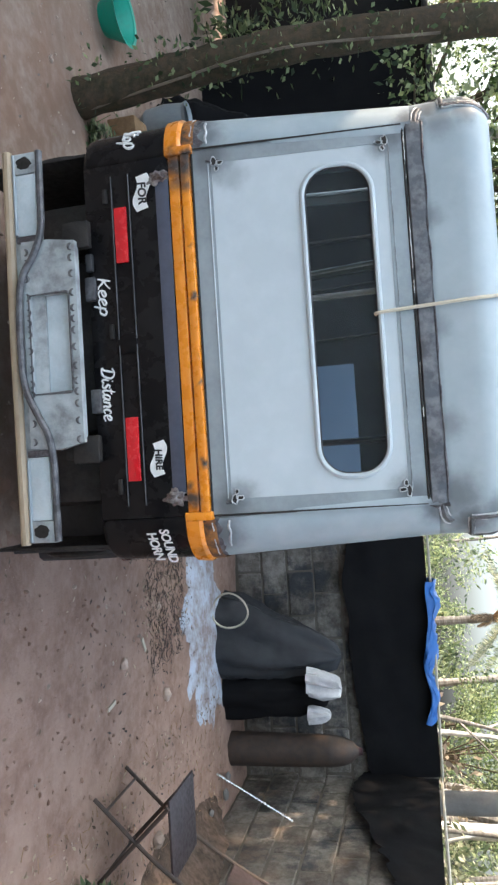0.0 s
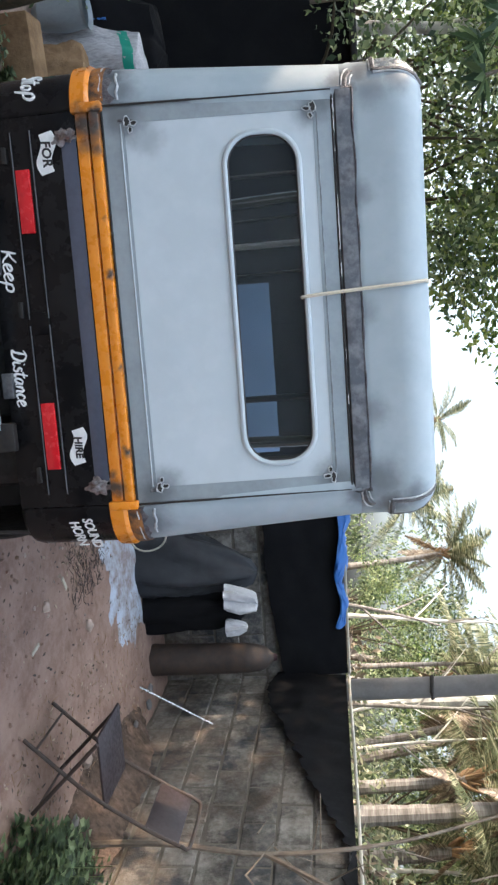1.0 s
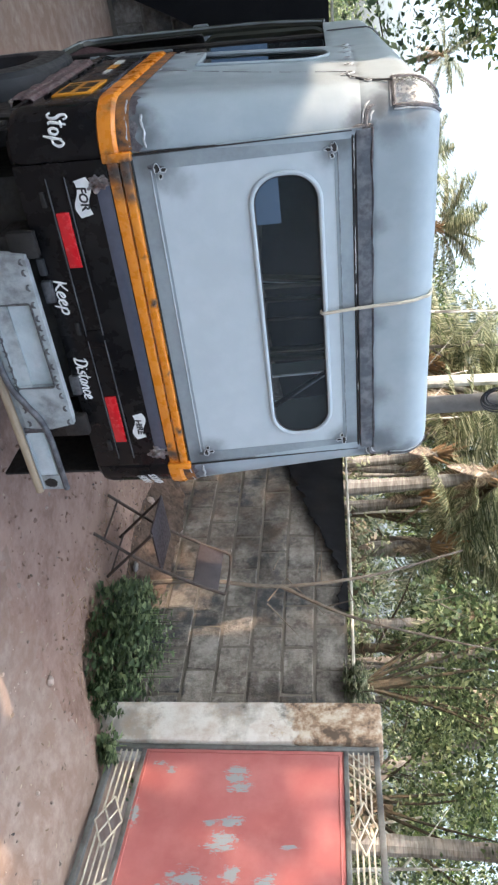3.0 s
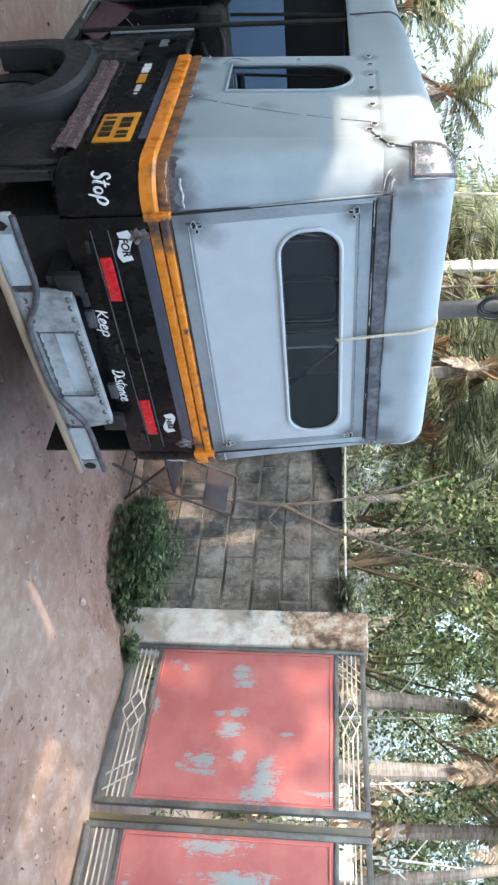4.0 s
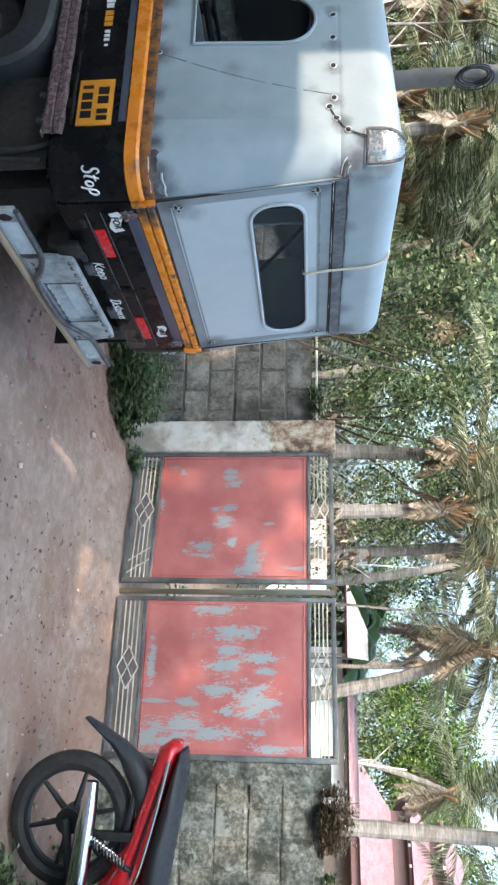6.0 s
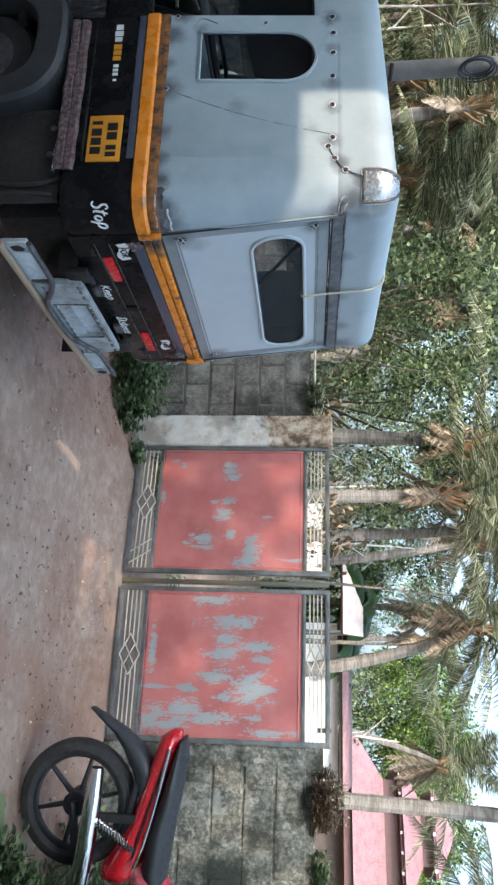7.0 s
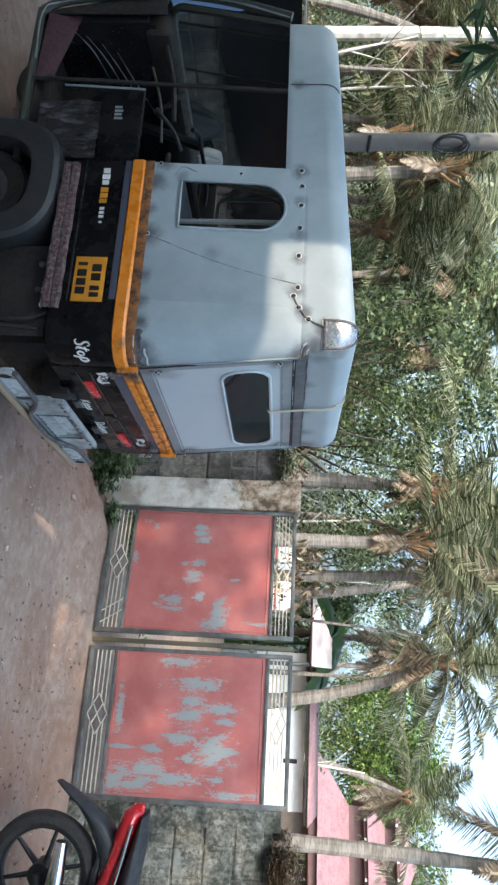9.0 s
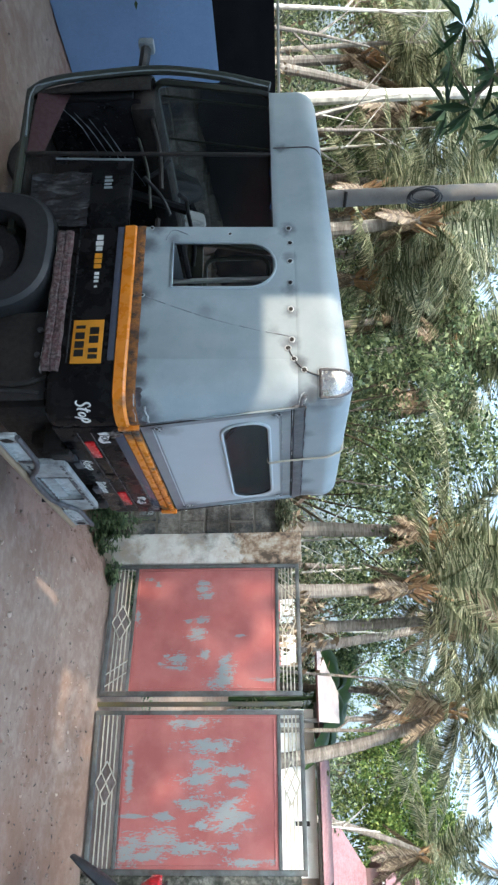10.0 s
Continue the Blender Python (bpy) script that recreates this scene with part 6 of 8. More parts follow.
def spoke_wheel(name, y, parent, r=WR):
    bm = bmesh.new()
    n, w = 40, 0.085
    prof = [(-w * 0.36, r - 0.075), (-w * 0.5, r - 0.05), (-w * 0.42, r - 0.018), (-w * 0.2, r), (w * 0.2, r), (w * 0.42, r - 0.018), (w * 0.5, r - 0.05), (w * 0.36, r - 0.075)]
    add_grid(bm, [[(px, y + pr * math.cos(math.tau * k / n), r + pr * math.sin(math.tau * k / n)) for px, pr in prof] for k in range(n + 1)])
    bmesh.ops.remove_doubles(bm, verts=bm.verts, dist=0.0005)
    bmesh.ops.recalc_face_normals(bm, faces=bm.faces)
    wh = part(name, bm, M_RUBBER, parent, "black tyre")
    bm = bmesh.new()
    add_tube(bm, [(0, y + (r - 0.078) * math.cos(math.tau * k / n), r + (r - 0.078) * math.sin(math.tau * k / n)) for k in range(n + 1)], 0.016, 6, False)
    part("rim", bm, M_PLASTIC, wh)
    for k in range(6):
        a = math.tau * k / 6 + 0.3
        part("spoke", tube([(0, y + 0.04 * math.cos(a), r + 0.04 * math.sin(a)), (0, y + (r - 0.08) * math.cos(a), r + (r - 0.08) * math.sin(a))], [0.017, 0.011], 6), M_PLASTIC, wh)
    part("hub", tube([(-0.06, y, r), (0.06, y, r)], 0.06, 14), M_PLASTIC, wh)
    return wh


spoke_wheel("rear_wheel", 0.0, bike)
spoke_wheel("front_wheel", -1.25, bike)
bm = bmesh.new()
rows = []
for i, (y, z, w, h) in enumerate(((0.36, 0.835, 0.05, 0.03), (0.34, 0.825, 0.085, 0.055), (0.26, 0.80, 0.10, 0.058), (0.10, 0.745, 0.11, 0.055), (-0.06, 0.695, 0.12, 0.058), (-0.18, 0.645, 0.13, 0.085), (-0.28, 0.60, 0.125, 0.115), (-0.34, 0.585, 0.08, 0.10))):
    rows.append([(w * math.cos(math.tau * k / 14), y, z - 0.04 + h * math.sin(math.tau * k / 14)) for k in range(14)])
vs = add_grid(bm, rows, close=True)
bm.faces.new(vs[0][::-1])
bm.faces.new(vs[-1])
bmesh.ops.recalc_face_normals(bm, faces=bm.faces)
part("tail_cowl", bm, M_BIKE_RED, bike, "glossy red tail cowl", 60)
bm = bmesh.new()
rows = []
for y, z, w, h in ((0.33, 0.848, 0.08, 0.012), (0.22, 0.832, 0.12, 0.038), (0.04, 0.79, 0.13, 0.05), (-0.12, 0.745, 0.14, 0.065), (-0.28, 0.72, 0.13, 0.065), (-0.40, 0.735, 0.09, 0.04)):
    rows.append([(w * math.cos(math.tau * k / 14), y, z + h * math.sin(math.tau * k / 14)) for k in range(14)])
vs = add_grid(bm, rows, close=True)
bm.faces.new(vs[0][::-1])
bm.faces.new(vs[-1])
bmesh.ops.recalc_face_normals(bm, faces=bm.faces)
part("seat", bm, M_SEAT, bike, "black vinyl seat", 60)
bm = bmesh.new()
rows = []
for y, z, w, h in ((-0.24, 0.63, 0.07, 0.06), (-0.31, 0.68, 0.12, 0.09), (-0.47, 0.745, 0.15, 0.105), (-0.64, 0.74, 0.13, 0.09), (-0.74, 0.71, 0.05, 0.05)):
    rows.append([(w * math.cos(math.tau * k / 14), y, z + h * math.sin(math.tau * k / 14)) for k in range(14)])
vs = add_grid(bm, rows, close=True)
bm.faces.new(vs[0][::-1])
bm.faces.new(vs[-1])
bmesh.ops.recalc_face_normals(bm, faces=bm.faces)
part("fuel_tank", bm, M_BIKE_TANK, bike, "glossy red fuel tank with pale stripes", 60)
part("grab_rail", tube(smooth_path([(-0.100, 0.30, 0.80), (-0.125, 0.06, 0.745), (-0.138, -0.14, 0.69), (-0.135, -0.26, 0.64)]), 0.009, 8), M_CHROME, bike, "thin chrome rail under the seat")
part("side_seam", tube(smooth_path([(-0.104, 0.20, 0.765), (-0.124, -0.04, 0.69), (-0.132, -0.20, 0.64)]), 0.006, 6), M_DARK, bike)
bm = bmesh.new()
rows = []
for y, z, w, h in ((0.02, 0.70, 0.09, 0.07), (0.16, 0.665, 0.09, 0.075), (0.27, 0.60, 0.08, 0.065), (0.35, 0.52, 0.065, 0.045), (0.42, 0.42, 0.05, 0.025), (0.46, 0.36, 0.03, 0.012)):
    rows.append([(w * math.cos(math.tau * k / 10), y, z + h * math.sin(math.tau * k / 10)) for k in range(10)])
vs = add_grid(bm, rows, close=True)
bm.faces.new(vs[0][::-1])
bm.faces.new(vs[-1])
bmesh.ops.recalc_face_normals(bm, faces=bm.faces)
part("tail_fender", bm, M_PLASTIC, bike, "black plastic tail fender", 50)
bm = bmesh.new()
ex = smooth_path([(-0.12, 0.20, 0.44), (-0.128, 0.05, 0.425), (-0.128, -0.15, 0.40), (-0.12, -0.35, 0.37), (-0.11, -0.50, 0.33)], 5)
add_tube(bm, ex, [0.030 + 0.016 * min(1, max(0, (4 * k / len(ex)))) * (1 if k < len(ex) * 0.7 else 1 - (k / len(ex) - 0.7) * 1.9) for k in range(len(ex))], 12)
part("exhaust_bracket", box(-0.10, -0.07, -0.06, -0.02, 0.40, 0.66, 0.004), M_DARK, bike)
part("exhaust", bm, M_CHROME, bike, "chrome exhaust silencer", 50)
part("exhaust_pipe", tube(smooth_path([(-0.11, -0.50, 0.33), (-0.10, -0.80, 0.24), (-0.05, -0.95, 0.40)]), 0.02, 8), M_CHROME, bike)
bm = bmesh.new()
import_n = 90
add_tube(bm, [(-0.125 + 0.026 * math.cos(k * 0.9), -0.03 + (-0.12) * k / import_n + 0.026 * math.sin(k * 0.9) * 0.9, 0.42 + 0.20 * k / import_n) for k in range(import_n)], 0.005, 5)
part("shock_spring", bm, M_CHROME, bike, "chrome shock absorber spring")
part("shock_rod", tube([(-0.125, -0.01, 0.38), (-0.125, -0.17, 0.64)], 0.011, 8), M_PLASTIC, bike)
part("swing_arm", tube([(-0.08, 0.02, WR), (-0.08, -0.48, 0.36)], 0.022, 8), M_PLASTIC, bike)
part("engine", box(-0.11, 0.11, -0.80, -0.50, 0.22, 0.42, 0.05), M_DARK, bike, "dark engine block")
for k in range(6):
    part("cylinder_fin", box(-0.075, 0.075, -0.86 - 0.012 * k, -0.70 - 0.012 * k, 0.43 + 0.022 * k, 0.44 + 0.022 * k, 0.003), M_DARK, bike)
part("footrest", tube([(-0.22, -0.42, 0.33), (0.22, -0.42, 0.33)], 0.012, 6), M_DARK, bike)
part("frame_tube", tube(smooth_path([(-0.05, 0.2, 0.64), (-0.05, -0.45, 0.54), (-0.04, -1.0, 0.70), (-0.03, -1.05, 0.40), (-0.05, -0.7, 0.22)]), 0.018, 8), M_PLASTIC, bike)
for sx in (-1, 1):
    part("fork", tube([(sx * 0.09, -1.25, WR), (sx * 0.09, -1.02, 0.95)], 0.02, 8), M_CHROME, bike)
part("handlebar", tube(smooth_path([(-0.36, -0.86, 1.02), (-0.2, -0.98, 1.04), (0, -1.02, 0.98), (0.2, -0.98, 1.04), (0.36, -0.86, 1.02)]), 0.012, 8), M_CHROME, bike)
part("headlamp", box(-0.09, 0.09, -1.18, -1.04, 0.82, 0.98, 0.03), M_BIKE_RED, bike)
part("tail_lamp", box(-0.045, 0.045, 0.335, 0.372, 0.775, 0.835, 0.01), M_RED, bike, "red tail lamp")
part("stand", tube([(-0.1, -0.45, 0.30), (-0.20, -0.40, 0.0)], 0.012, 6), M_PLASTIC, bike)
bike.matrix_world = pose(1.45, -2.40, GROUND_Z + 0.03, 0, -3, 9) @ Matrix.Scale(1.13, 4)

# ---- folding chair ----
chair = thing("folding_chair", 2.08, 1.38, GROUND_Z, "old brown metal folding chair with a rusty frame on the soil", "chair")
for y in (0.0, 0.40):
    part("back_leg", tube(smooth_path([(0.0, y - 0.2, 0.012), (0.30, y - 0.2, 0.33), (0.50, y - 0.2, 0.62), (0.60, y - 0.2, 0.80)]), 0.011, 8), M_BARREL, chair)
    part("front_leg", tube([(0.03, y - 0.2, 0.41), (0.42, y - 0.2, 0.012)], 0.011, 8), M_BARREL, chair)
part("seat", box(0.0, 0.40, -0.19, 0.19, 0.40, 0.415, 0.006), M_CHAIR, chair, "dark brown pressed seat")
bm = bmesh.new()
add_box(bm, -0.10, 0.10, -0.19, 0.19, -0.006, 0.006, 0.004, m=pose(0.55, 0, 0.70, 0, -58, 0))
part("backrest", bm, M_CHAIR, chair, "dark brown pressed backrest")
part("top_tube", tube(smooth_path([(0.60, -0.2, 0.80), (0.63, -0.16, 0.84), (0.63, 0.16, 0.84), (0.60, 0.2, 0.80)]), 0.011, 8), M_BARREL, chair)
for x, z in ((0.06, 0.07), (0.38, 0.05)):
    part("stretcher", tube([(x, -0.2, z), (x, 0.2, z)], 0.007, 6), M_BARREL, chair)


# ---- covers, barrels and clutter by the walls ----
def sheet(name, rows_fn, nu, nv, mat, label, category, thick=0.004, kind=""):
    bm = bmesh.new()
    add_grid(bm, [[rows_fn(i / nu, j / nv) for i in range(nu + 1)] for j in range(nv + 1)])
    bmesh.ops.recalc_face_normals(bm, faces=bm.faces)
    return tagged(thicken(finish(name, bm, mat, smooth=60), thick, 0), label, category, kind=kind)


# thin black surface before the walls, from their top down to a ragged edge
def black_side(u, v):
    y = 1.45 + 2.75 * u
    low = 1.47 - 0.62 * min(1, max(0.0, u - 0.12) * 1.5) + 0.05 * nz(y, 3, 2, 11) + 0.02 * nz(y, 5, 2, 37)
    z = WALL_TOP + 0.02 - (WALL_TOP + 0.02 - low - 0.08 * nz(y, 0, 1, 3)) * v
    return (3.20 - 0.05 * v * (1 + nz(y, z, 2, 4)) + 0.02 * nz(y, z, 5, 7), y, z)


sheet("black_tarpaulin", black_side, 110, 12, M_SHEET_BLACK, "black surface over the upper block wall", "tarpaulin")


def black_back(u, v):
    x = 3.18 - 6.5 * u
    low = 0.95 - 0.12 * math.sin(u * 7) - 1.1 * max(0.0, min(1.0, (u - 0.53) * 12))
    z = WALL_TOP + 0.04 - (WALL_TOP + 0.04 - low - 0.05 * nz(x, 0, 1, 3)) * v
    return (x, 4.19 - 0.05 * v * (1 + nz(x, z, 2, 4)) + 0.02 * nz(x, z, 5, 7), z)


sheet("black_tarpaulin", lambda u, v: black_back(u * 0.5, v), 46, 12, M_SHEET_BLACK, "black surface over the upper block wall", "tarpaulin")
sheet("black_tarpaulin", lambda u, v: black_back(0.498 + u * 0.502, v), 46, 12, M_SHEET_BLACK, "black surface over the block wall down to the ground", "tarpaulin")
rail = thing("wall_rail", 0, 0, 0, "pale thin pipe laid along the wall top", "rail", kind="structure")
part("pipe", tube(smooth_path([(3.19, 0.6, WALL_TOP + 0.035), (3.18, 2.4, WALL_TOP + 0.05), (3.17, 4.16, WALL_TOP + 0.045)]), 0.012, 6), M_GATE_BAR, rail)
part("pipe", tube(smooth_path([(3.17, 4.15, WALL_TOP + 0.055), (1.6, 4.16, WALL_TOP + 0.07), (-0.7, 4.2, WALL_TOP + 0.065)]), 0.012, 6), M_GATE_BAR, rail)


def blue_fold(u, v):
    x = 1.5 + 1.2 * u
    a = v * math.pi
    c = 0.035 * abs(nz(x, v * 0.6, 4, 9)) - 0.03 * abs(nz(x + v, v, 8, 5))
    return (x + 0.03 * nz(v, x, 3, 4), 4.20 - 0.10 * math.cos(a) + 0.03 * nz(x, v, 1, 6) - c, WALL_TOP + 0.03 + (0.085 + 0.07 * nz(x, 2, 2, 5) - 1.2 * c) * math.sin(a) - 0.07 * u - 0.10 * (v - 0.5) * nz(x, 1, 1, 3))


sheet("blue_tarpaulin", blue_fold, 90, 22, M_TARP_BLUE, "crumpled bright blue tarpaulin on the wall top", "tarpaulin")


def pale_sheet(u, v):
    x, z = -0.42 + 1.46 * u, GROUND_Z + 0.01 + 1.235 * v
    return (x, 4.045 + 0.08 * (1 - v) * -1 + 0.012 * nz(x, z, 1, 2.5), z)


sheet("blue_sheet", pale_sheet, 24, 20, M_SHEET_BLUE, "large pale blue sheet leaning on the block wall", "sheet", 0.006)


def heap_point(a, f, x, y, rx, ry, h, seed, pinch, lean, rough, grow=1.0):
    fold = 1 + rough * math.sin(a * 5 + seed + 1.5 * f) * (0.4 + f) + rough * 0.45 * math.sin(a * 9 + seed * 2 - 2 * f) * (0.3 + f) + 0.14 * nz(math.cos(a) * 2 + seed, math.sin(a) * 2, f * 3)
    fold += 0.05 * (1 - 2 * abs(nz(math.cos(a) * 4.5 + f, math.sin(a) * 4.5, seed + f * 6)))
    fold += -rough * 0.9 * abs(nz(math.cos(a) * 3.2, math.sin(a) * 3.2 + f * 1.4, seed)) + 0.05 * nz(math.cos(a) * 7, math.sin(a) * 7 + seed, f * 9)
    w = (1 - (1 - pinch) * f ** 1.6) * (1 if f < 0.999 else 0.2) * fold * grow
    return (x + lean[0] * f + rx * w * math.cos(a), y + lean[1] * f + ry * w * math.sin(a), GROUND_Z - 0.01 + h * f * (1 + 0.05 * nz(a, f, seed, 2)))


def heap(name, x, y, rx, ry, h, mat, label, category, seed=0, pinch=0.55, lean=(0, 0), rough=0.12):
    """A draped or stuffed shape: wide below, folded towards its top."""
    bm = bmesh.new()
    rows = []
    n, m = 56, 22
    for j in range(m + 1):
        f = j / m
        row = [heap_point(math.tau * k / n, f, x, y, rx, ry, h, seed, pinch, lean, rough) for k in range(n)]
        rows.append(row)
    vs = add_grid(bm, rows, close=True)
    bm.faces.new(vs[-1])
    bm.faces.new(vs[0][::-1])
    bmesh.ops.recalc_face_normals(bm, faces=bm.faces)
    return tagged(finish(name, bm, mat, smooth=60), label, category)


heap("covered_machine", 1.86, 3.70, 0.37, 0.28, 1.0, M_COVER_GREY, "machine under a dark grey creased cover by the wall", "covered machine", 1, 0.22, (0.17, 0.05), 0.15)
heap("black_bag", 2.32, 3.72, 0.22, 0.2, 0.90, M_SHEET_BLACK, "stuffed black plastic bag by the wall", "bag", 4, 0.55)
bag = heap("white_bag", 2.18, 3.52, 0.105, 0.09, 0.27, M_SACK, "crumpled white plastic bag on top of a black bag", "bag", 6, 0.38, (0.06, 0.0), 0.55)
bag.location.z = 0.75
bag = heap("grey_bag", 2.45, 3.55, 0.07, 0.07, 0.18, M_SACK, "small grey plastic bag on a black bag", "bag", 9, 0.4, (0, 0), 0.25)
bag.location.z = 0.74

barrel = thing("barrel", 2.80, 3.72, GROUND_Z, "rusty brown upright drum with a domed top beside the wall", "barrel")
bm = bmesh.new()
prof = [(0.132, 0.0), (0.138, 0.02), (0.136, 0.1), (0.133, 0.5), (0.126, 0.85), (0.128, 0.87), (0.122, 0.89), (0.112, 0.97), (0.085, 1.04), (0.045, 1.075), (0.03, 1.10)]
add_grid(bm, [[(r * math.cos(math.tau * k / 28), r * math.sin(math.tau * k / 28), z) for k in range(28)] for r, z in prof], close=True)
bmesh.ops.recalc_face_normals(bm, faces=bm.faces)
part("drum", bm, M_BARREL, barrel, "", 70)
bm = bmesh.new()
bmesh.ops.create_cone(bm, cap_ends=True, radius1=0.034, radius2=0.026, depth=0.04, segments=16, matrix=pose(0, 0, 1.105))
part("cap", bm, M_MAROON, barrel, "dull red cap")
pipe_ = thing("metal_pipe", 0, 0, 0, "thin pale metal pipe leaning against the wall foot", "pipe")
part("rod", tube([(2.82, 3.25, GROUND_Z + 0.02), (3.19, 3.32, 0.40)], 0.009, 8), M_BRIGHT, pipe_)
hoop = thing("wire_hoop", 1.58, 3.42, GROUND_Z, "pale bent wire hoop on the ground", "hoop")
bm = bmesh.new()
add_tube(bm, [(0.14 * math.cos(a), 0.03 * math.sin(a * 2), 0.16 + 0.15 * math.sin(a)) for a in [math.tau * k / 24 for k in range(25)]], 0.008, 6)
part("wire", bm, M_GATE_BAR, hoop)


# earth and rubbish banked against the foot of the east wall, coloured dark for the shade there
M_BANK = material("shaded_rubbish_earth", (0.085, 0.062, 0.047), 0.97, tint=(0.16, 0.115, 0.09), scale=9, mix=0.7, tint2=(0.035, 0.028, 0.022), scale2=26, mix2=0.7, bump=0.9, bump_scale=60, spec=0.15)


def bank(u, v):
    y = 1.05 + 2.2 * u
    ends = math.sin(math.pi * min(1.0, max(0.0, u))) ** 0.5
    x = 3.12 - (0.40 + 0.10 * nz(y, 2, 1, 2.2)) * (1 - v) * (0.5 + 0.5 * ends)
    h = (0.27 + 0.10 * nz(y, 1, 4, 2.6)) * v ** 1.5 * ends
    return (x, y, ground_z(x, y) - 0.012 + h + 0.02 * nz(x, y, 3, 13) * (0.3 + v) + 0.012 * nz(x, y, 7, 33))


sheet("earth_bank", bank, 120, 26, M_BANK, "earth and rubbish banked against the wall foot, coloured dark for its shade", "earth bank", 0.004)
# pale spilled lime on the ground by the wall
def spill(u, v):
    a, r = u * math.tau, v
    w = 0.55 + 0.18 * nz(math.cos(a) * 2, math.sin(a) * 2, 3, 1.7)
    x, y = 1.70 + 1.0 * r * w * math.cos(a) * 1.4, 3.18 + 0.5 * r * w * math.sin(a) * 1.7
    return (x, y, ground_z(x, y) + 0.018 * (1 - r * r) + 0.004 + 0.004 * nz(x, y, 1, 14))


M_LIME = material("pale_blue_lime", (0.46, 0.52, 0.60), 0.9, tint=(0.24, 0.18, 0.15), scale=6, mix=0.9, bump=0.5, bump_scale=40, spec=0.2)
sheet("spilled_lime", spill, 48, 8, M_LIME, "pale bluish lime spilled over the soil", "spill", 0.002)

# rubble, litter and small objects
def lump(name, x, y, s, mat, label, category, seed=0, flat=0.7, z=None):
    bm = bmesh.new()
    bmesh.ops.create_icosphere(bm, subdivisions=3, radius=1)
    for v in bm.verts:
        v.co *= 1 + 0.3 * noise.noise(v.co * 1.6 + Vector((seed, 0, 0))) + 0.08 * noise.noise(v.co * 6)
        v.co = Vector((v.co.x * s, v.co.y * s * 0.8, v.co.z * s * flat))
    ob = finish(name, bm, mat, smooth=50)
    ob.location = (x, y, (ground_z(x, y) if z is None else z) + s * flat * 0.55)
    ob.rotation_euler = (0, 0, seed)
    return tagged(ob, label, category)


for k, (x, y, s) in enumerate(((1.52, 1.62, 0.035), (1.30, 2.2, 0.03), (1.9, 2.3, 0.045), (2.7, 2.0, 0.05), (2.86, 2.4, 0.06), (2.95, 1.9, 0.05), (0.95, -0.55, 0.022), (2.2, 0.1, 0.03))):
    lump("rubble_stone", x, y, s, M_STONE, "small broken stone on the soil", "stone", k * 1.7)
for k, (x, y) in enumerate(((1.49, 1.95), (1.7, 1.45))):
    bm = bmesh.new()
    add_box(bm, -0.05, 0.05, -0.012, 0.012, 0, 0.01, 0.002, m=pose(x, y, ground_z(x, y) + 0.004, 4, 0, 30 + 70 * k))
    tagged(finish("wood_chip", bm, M_GATE_BAR), "pale flat wood chip on the soil", "wood chip")
for k, (x, y, sz) in enumerate(((2.90, 3.38, 0.040), (3.0, 3.30, 0.045), (2.98, 2.95, 0.035), (2.86, 1.62, 0.04))):
    lump("rubble_piece", x, y, sz, M_CONCRETE, "grey piece of broken concrete at the wall foot", "rubble", 40 + k, 0.5, ground_z(x, y) + 0.05)


# ---- plants ----
def add_leaf(bm, p, d, up, l, w, fold=0.15):
    """One pointed leaf from p along d."""
    side = d.cross(up)
    side = side.normalized() if side.length > 1e-4 else d.orthogonal().normalized()
    nrm = side.cross(d)
    a = bm.verts.new(p)
    b = bm.verts.new(p + d * l * 0.45 + side * w + nrm * fold * w)
    c = bm.verts.new(p + d * l - nrm * l * 0.12)
    e = bm.verts.new(p + d * l * 0.45 - side * w + nrm * fold * w)
    bm.faces.new((a, b, c, e))


def weed_mesh(seed, radius, height, stems, leaf=0.05, per=14):
    r = random.Random(seed)
    bm = bmesh.new()
    for _ in range(stems):
        a, q = r.random() * math.tau, radius * math.sqrt(r.random())
        base = Vector((q * math.cos(a), q * math.sin(a), 0))
        h = height * r.uniform(0.45, 1.0) * (1 - 0.45 * q / radius)
        top = base + Vector((r.uniform(-0.5, 0.5) * h * 0.5, r.uniform(-0.5, 0.5) * h * 0.5, h))
        for k in range(per):
            f = (k + r.random()) / per
            p = base.lerp(top, f)
            ang = r.random() * math.tau
            d = Vector((math.cos(ang), math.sin(ang), r.uniform(-0.2, 0.7))).normalized()
            l = leaf * r.uniform(0.6, 1.3)
            add_leaf(bm, p, d, Vector((0, 0, 1)), l, l * 0.42)
    return bm


def weed(x, y, radius, height, stems, label, seed, leaf=0.05, mat=None, per=14, z=None):
    w = thing("weed_plant", x, y, ground_z(x, y) if z is None else z, label, "weed", "weeds")
    part("foliage", weed_mesh(seed, radius, height, stems, leaf, per), mat or M_LEAF_WEED, w, "", 0)
    bm = bmesh.new()
    r = random.Random(seed)
    for _ in range(max(4, stems // 8)):
        a, q = r.random() * math.tau, radius * 0.7 * math.sqrt(r.random())
        add_tube(bm, [(q * math.cos(a), q * math.sin(a), -0.02), (q * math.cos(a) + r.uniform(-0.05, 0.05), q * math.sin(a) + r.uniform(-0.05, 0.05), height * 0.8)], [0.004, 0.002], 4)
    tagged(part("stalk_tangle", bm, M_LEAF_WEED, w), kind="stuff")
    return w


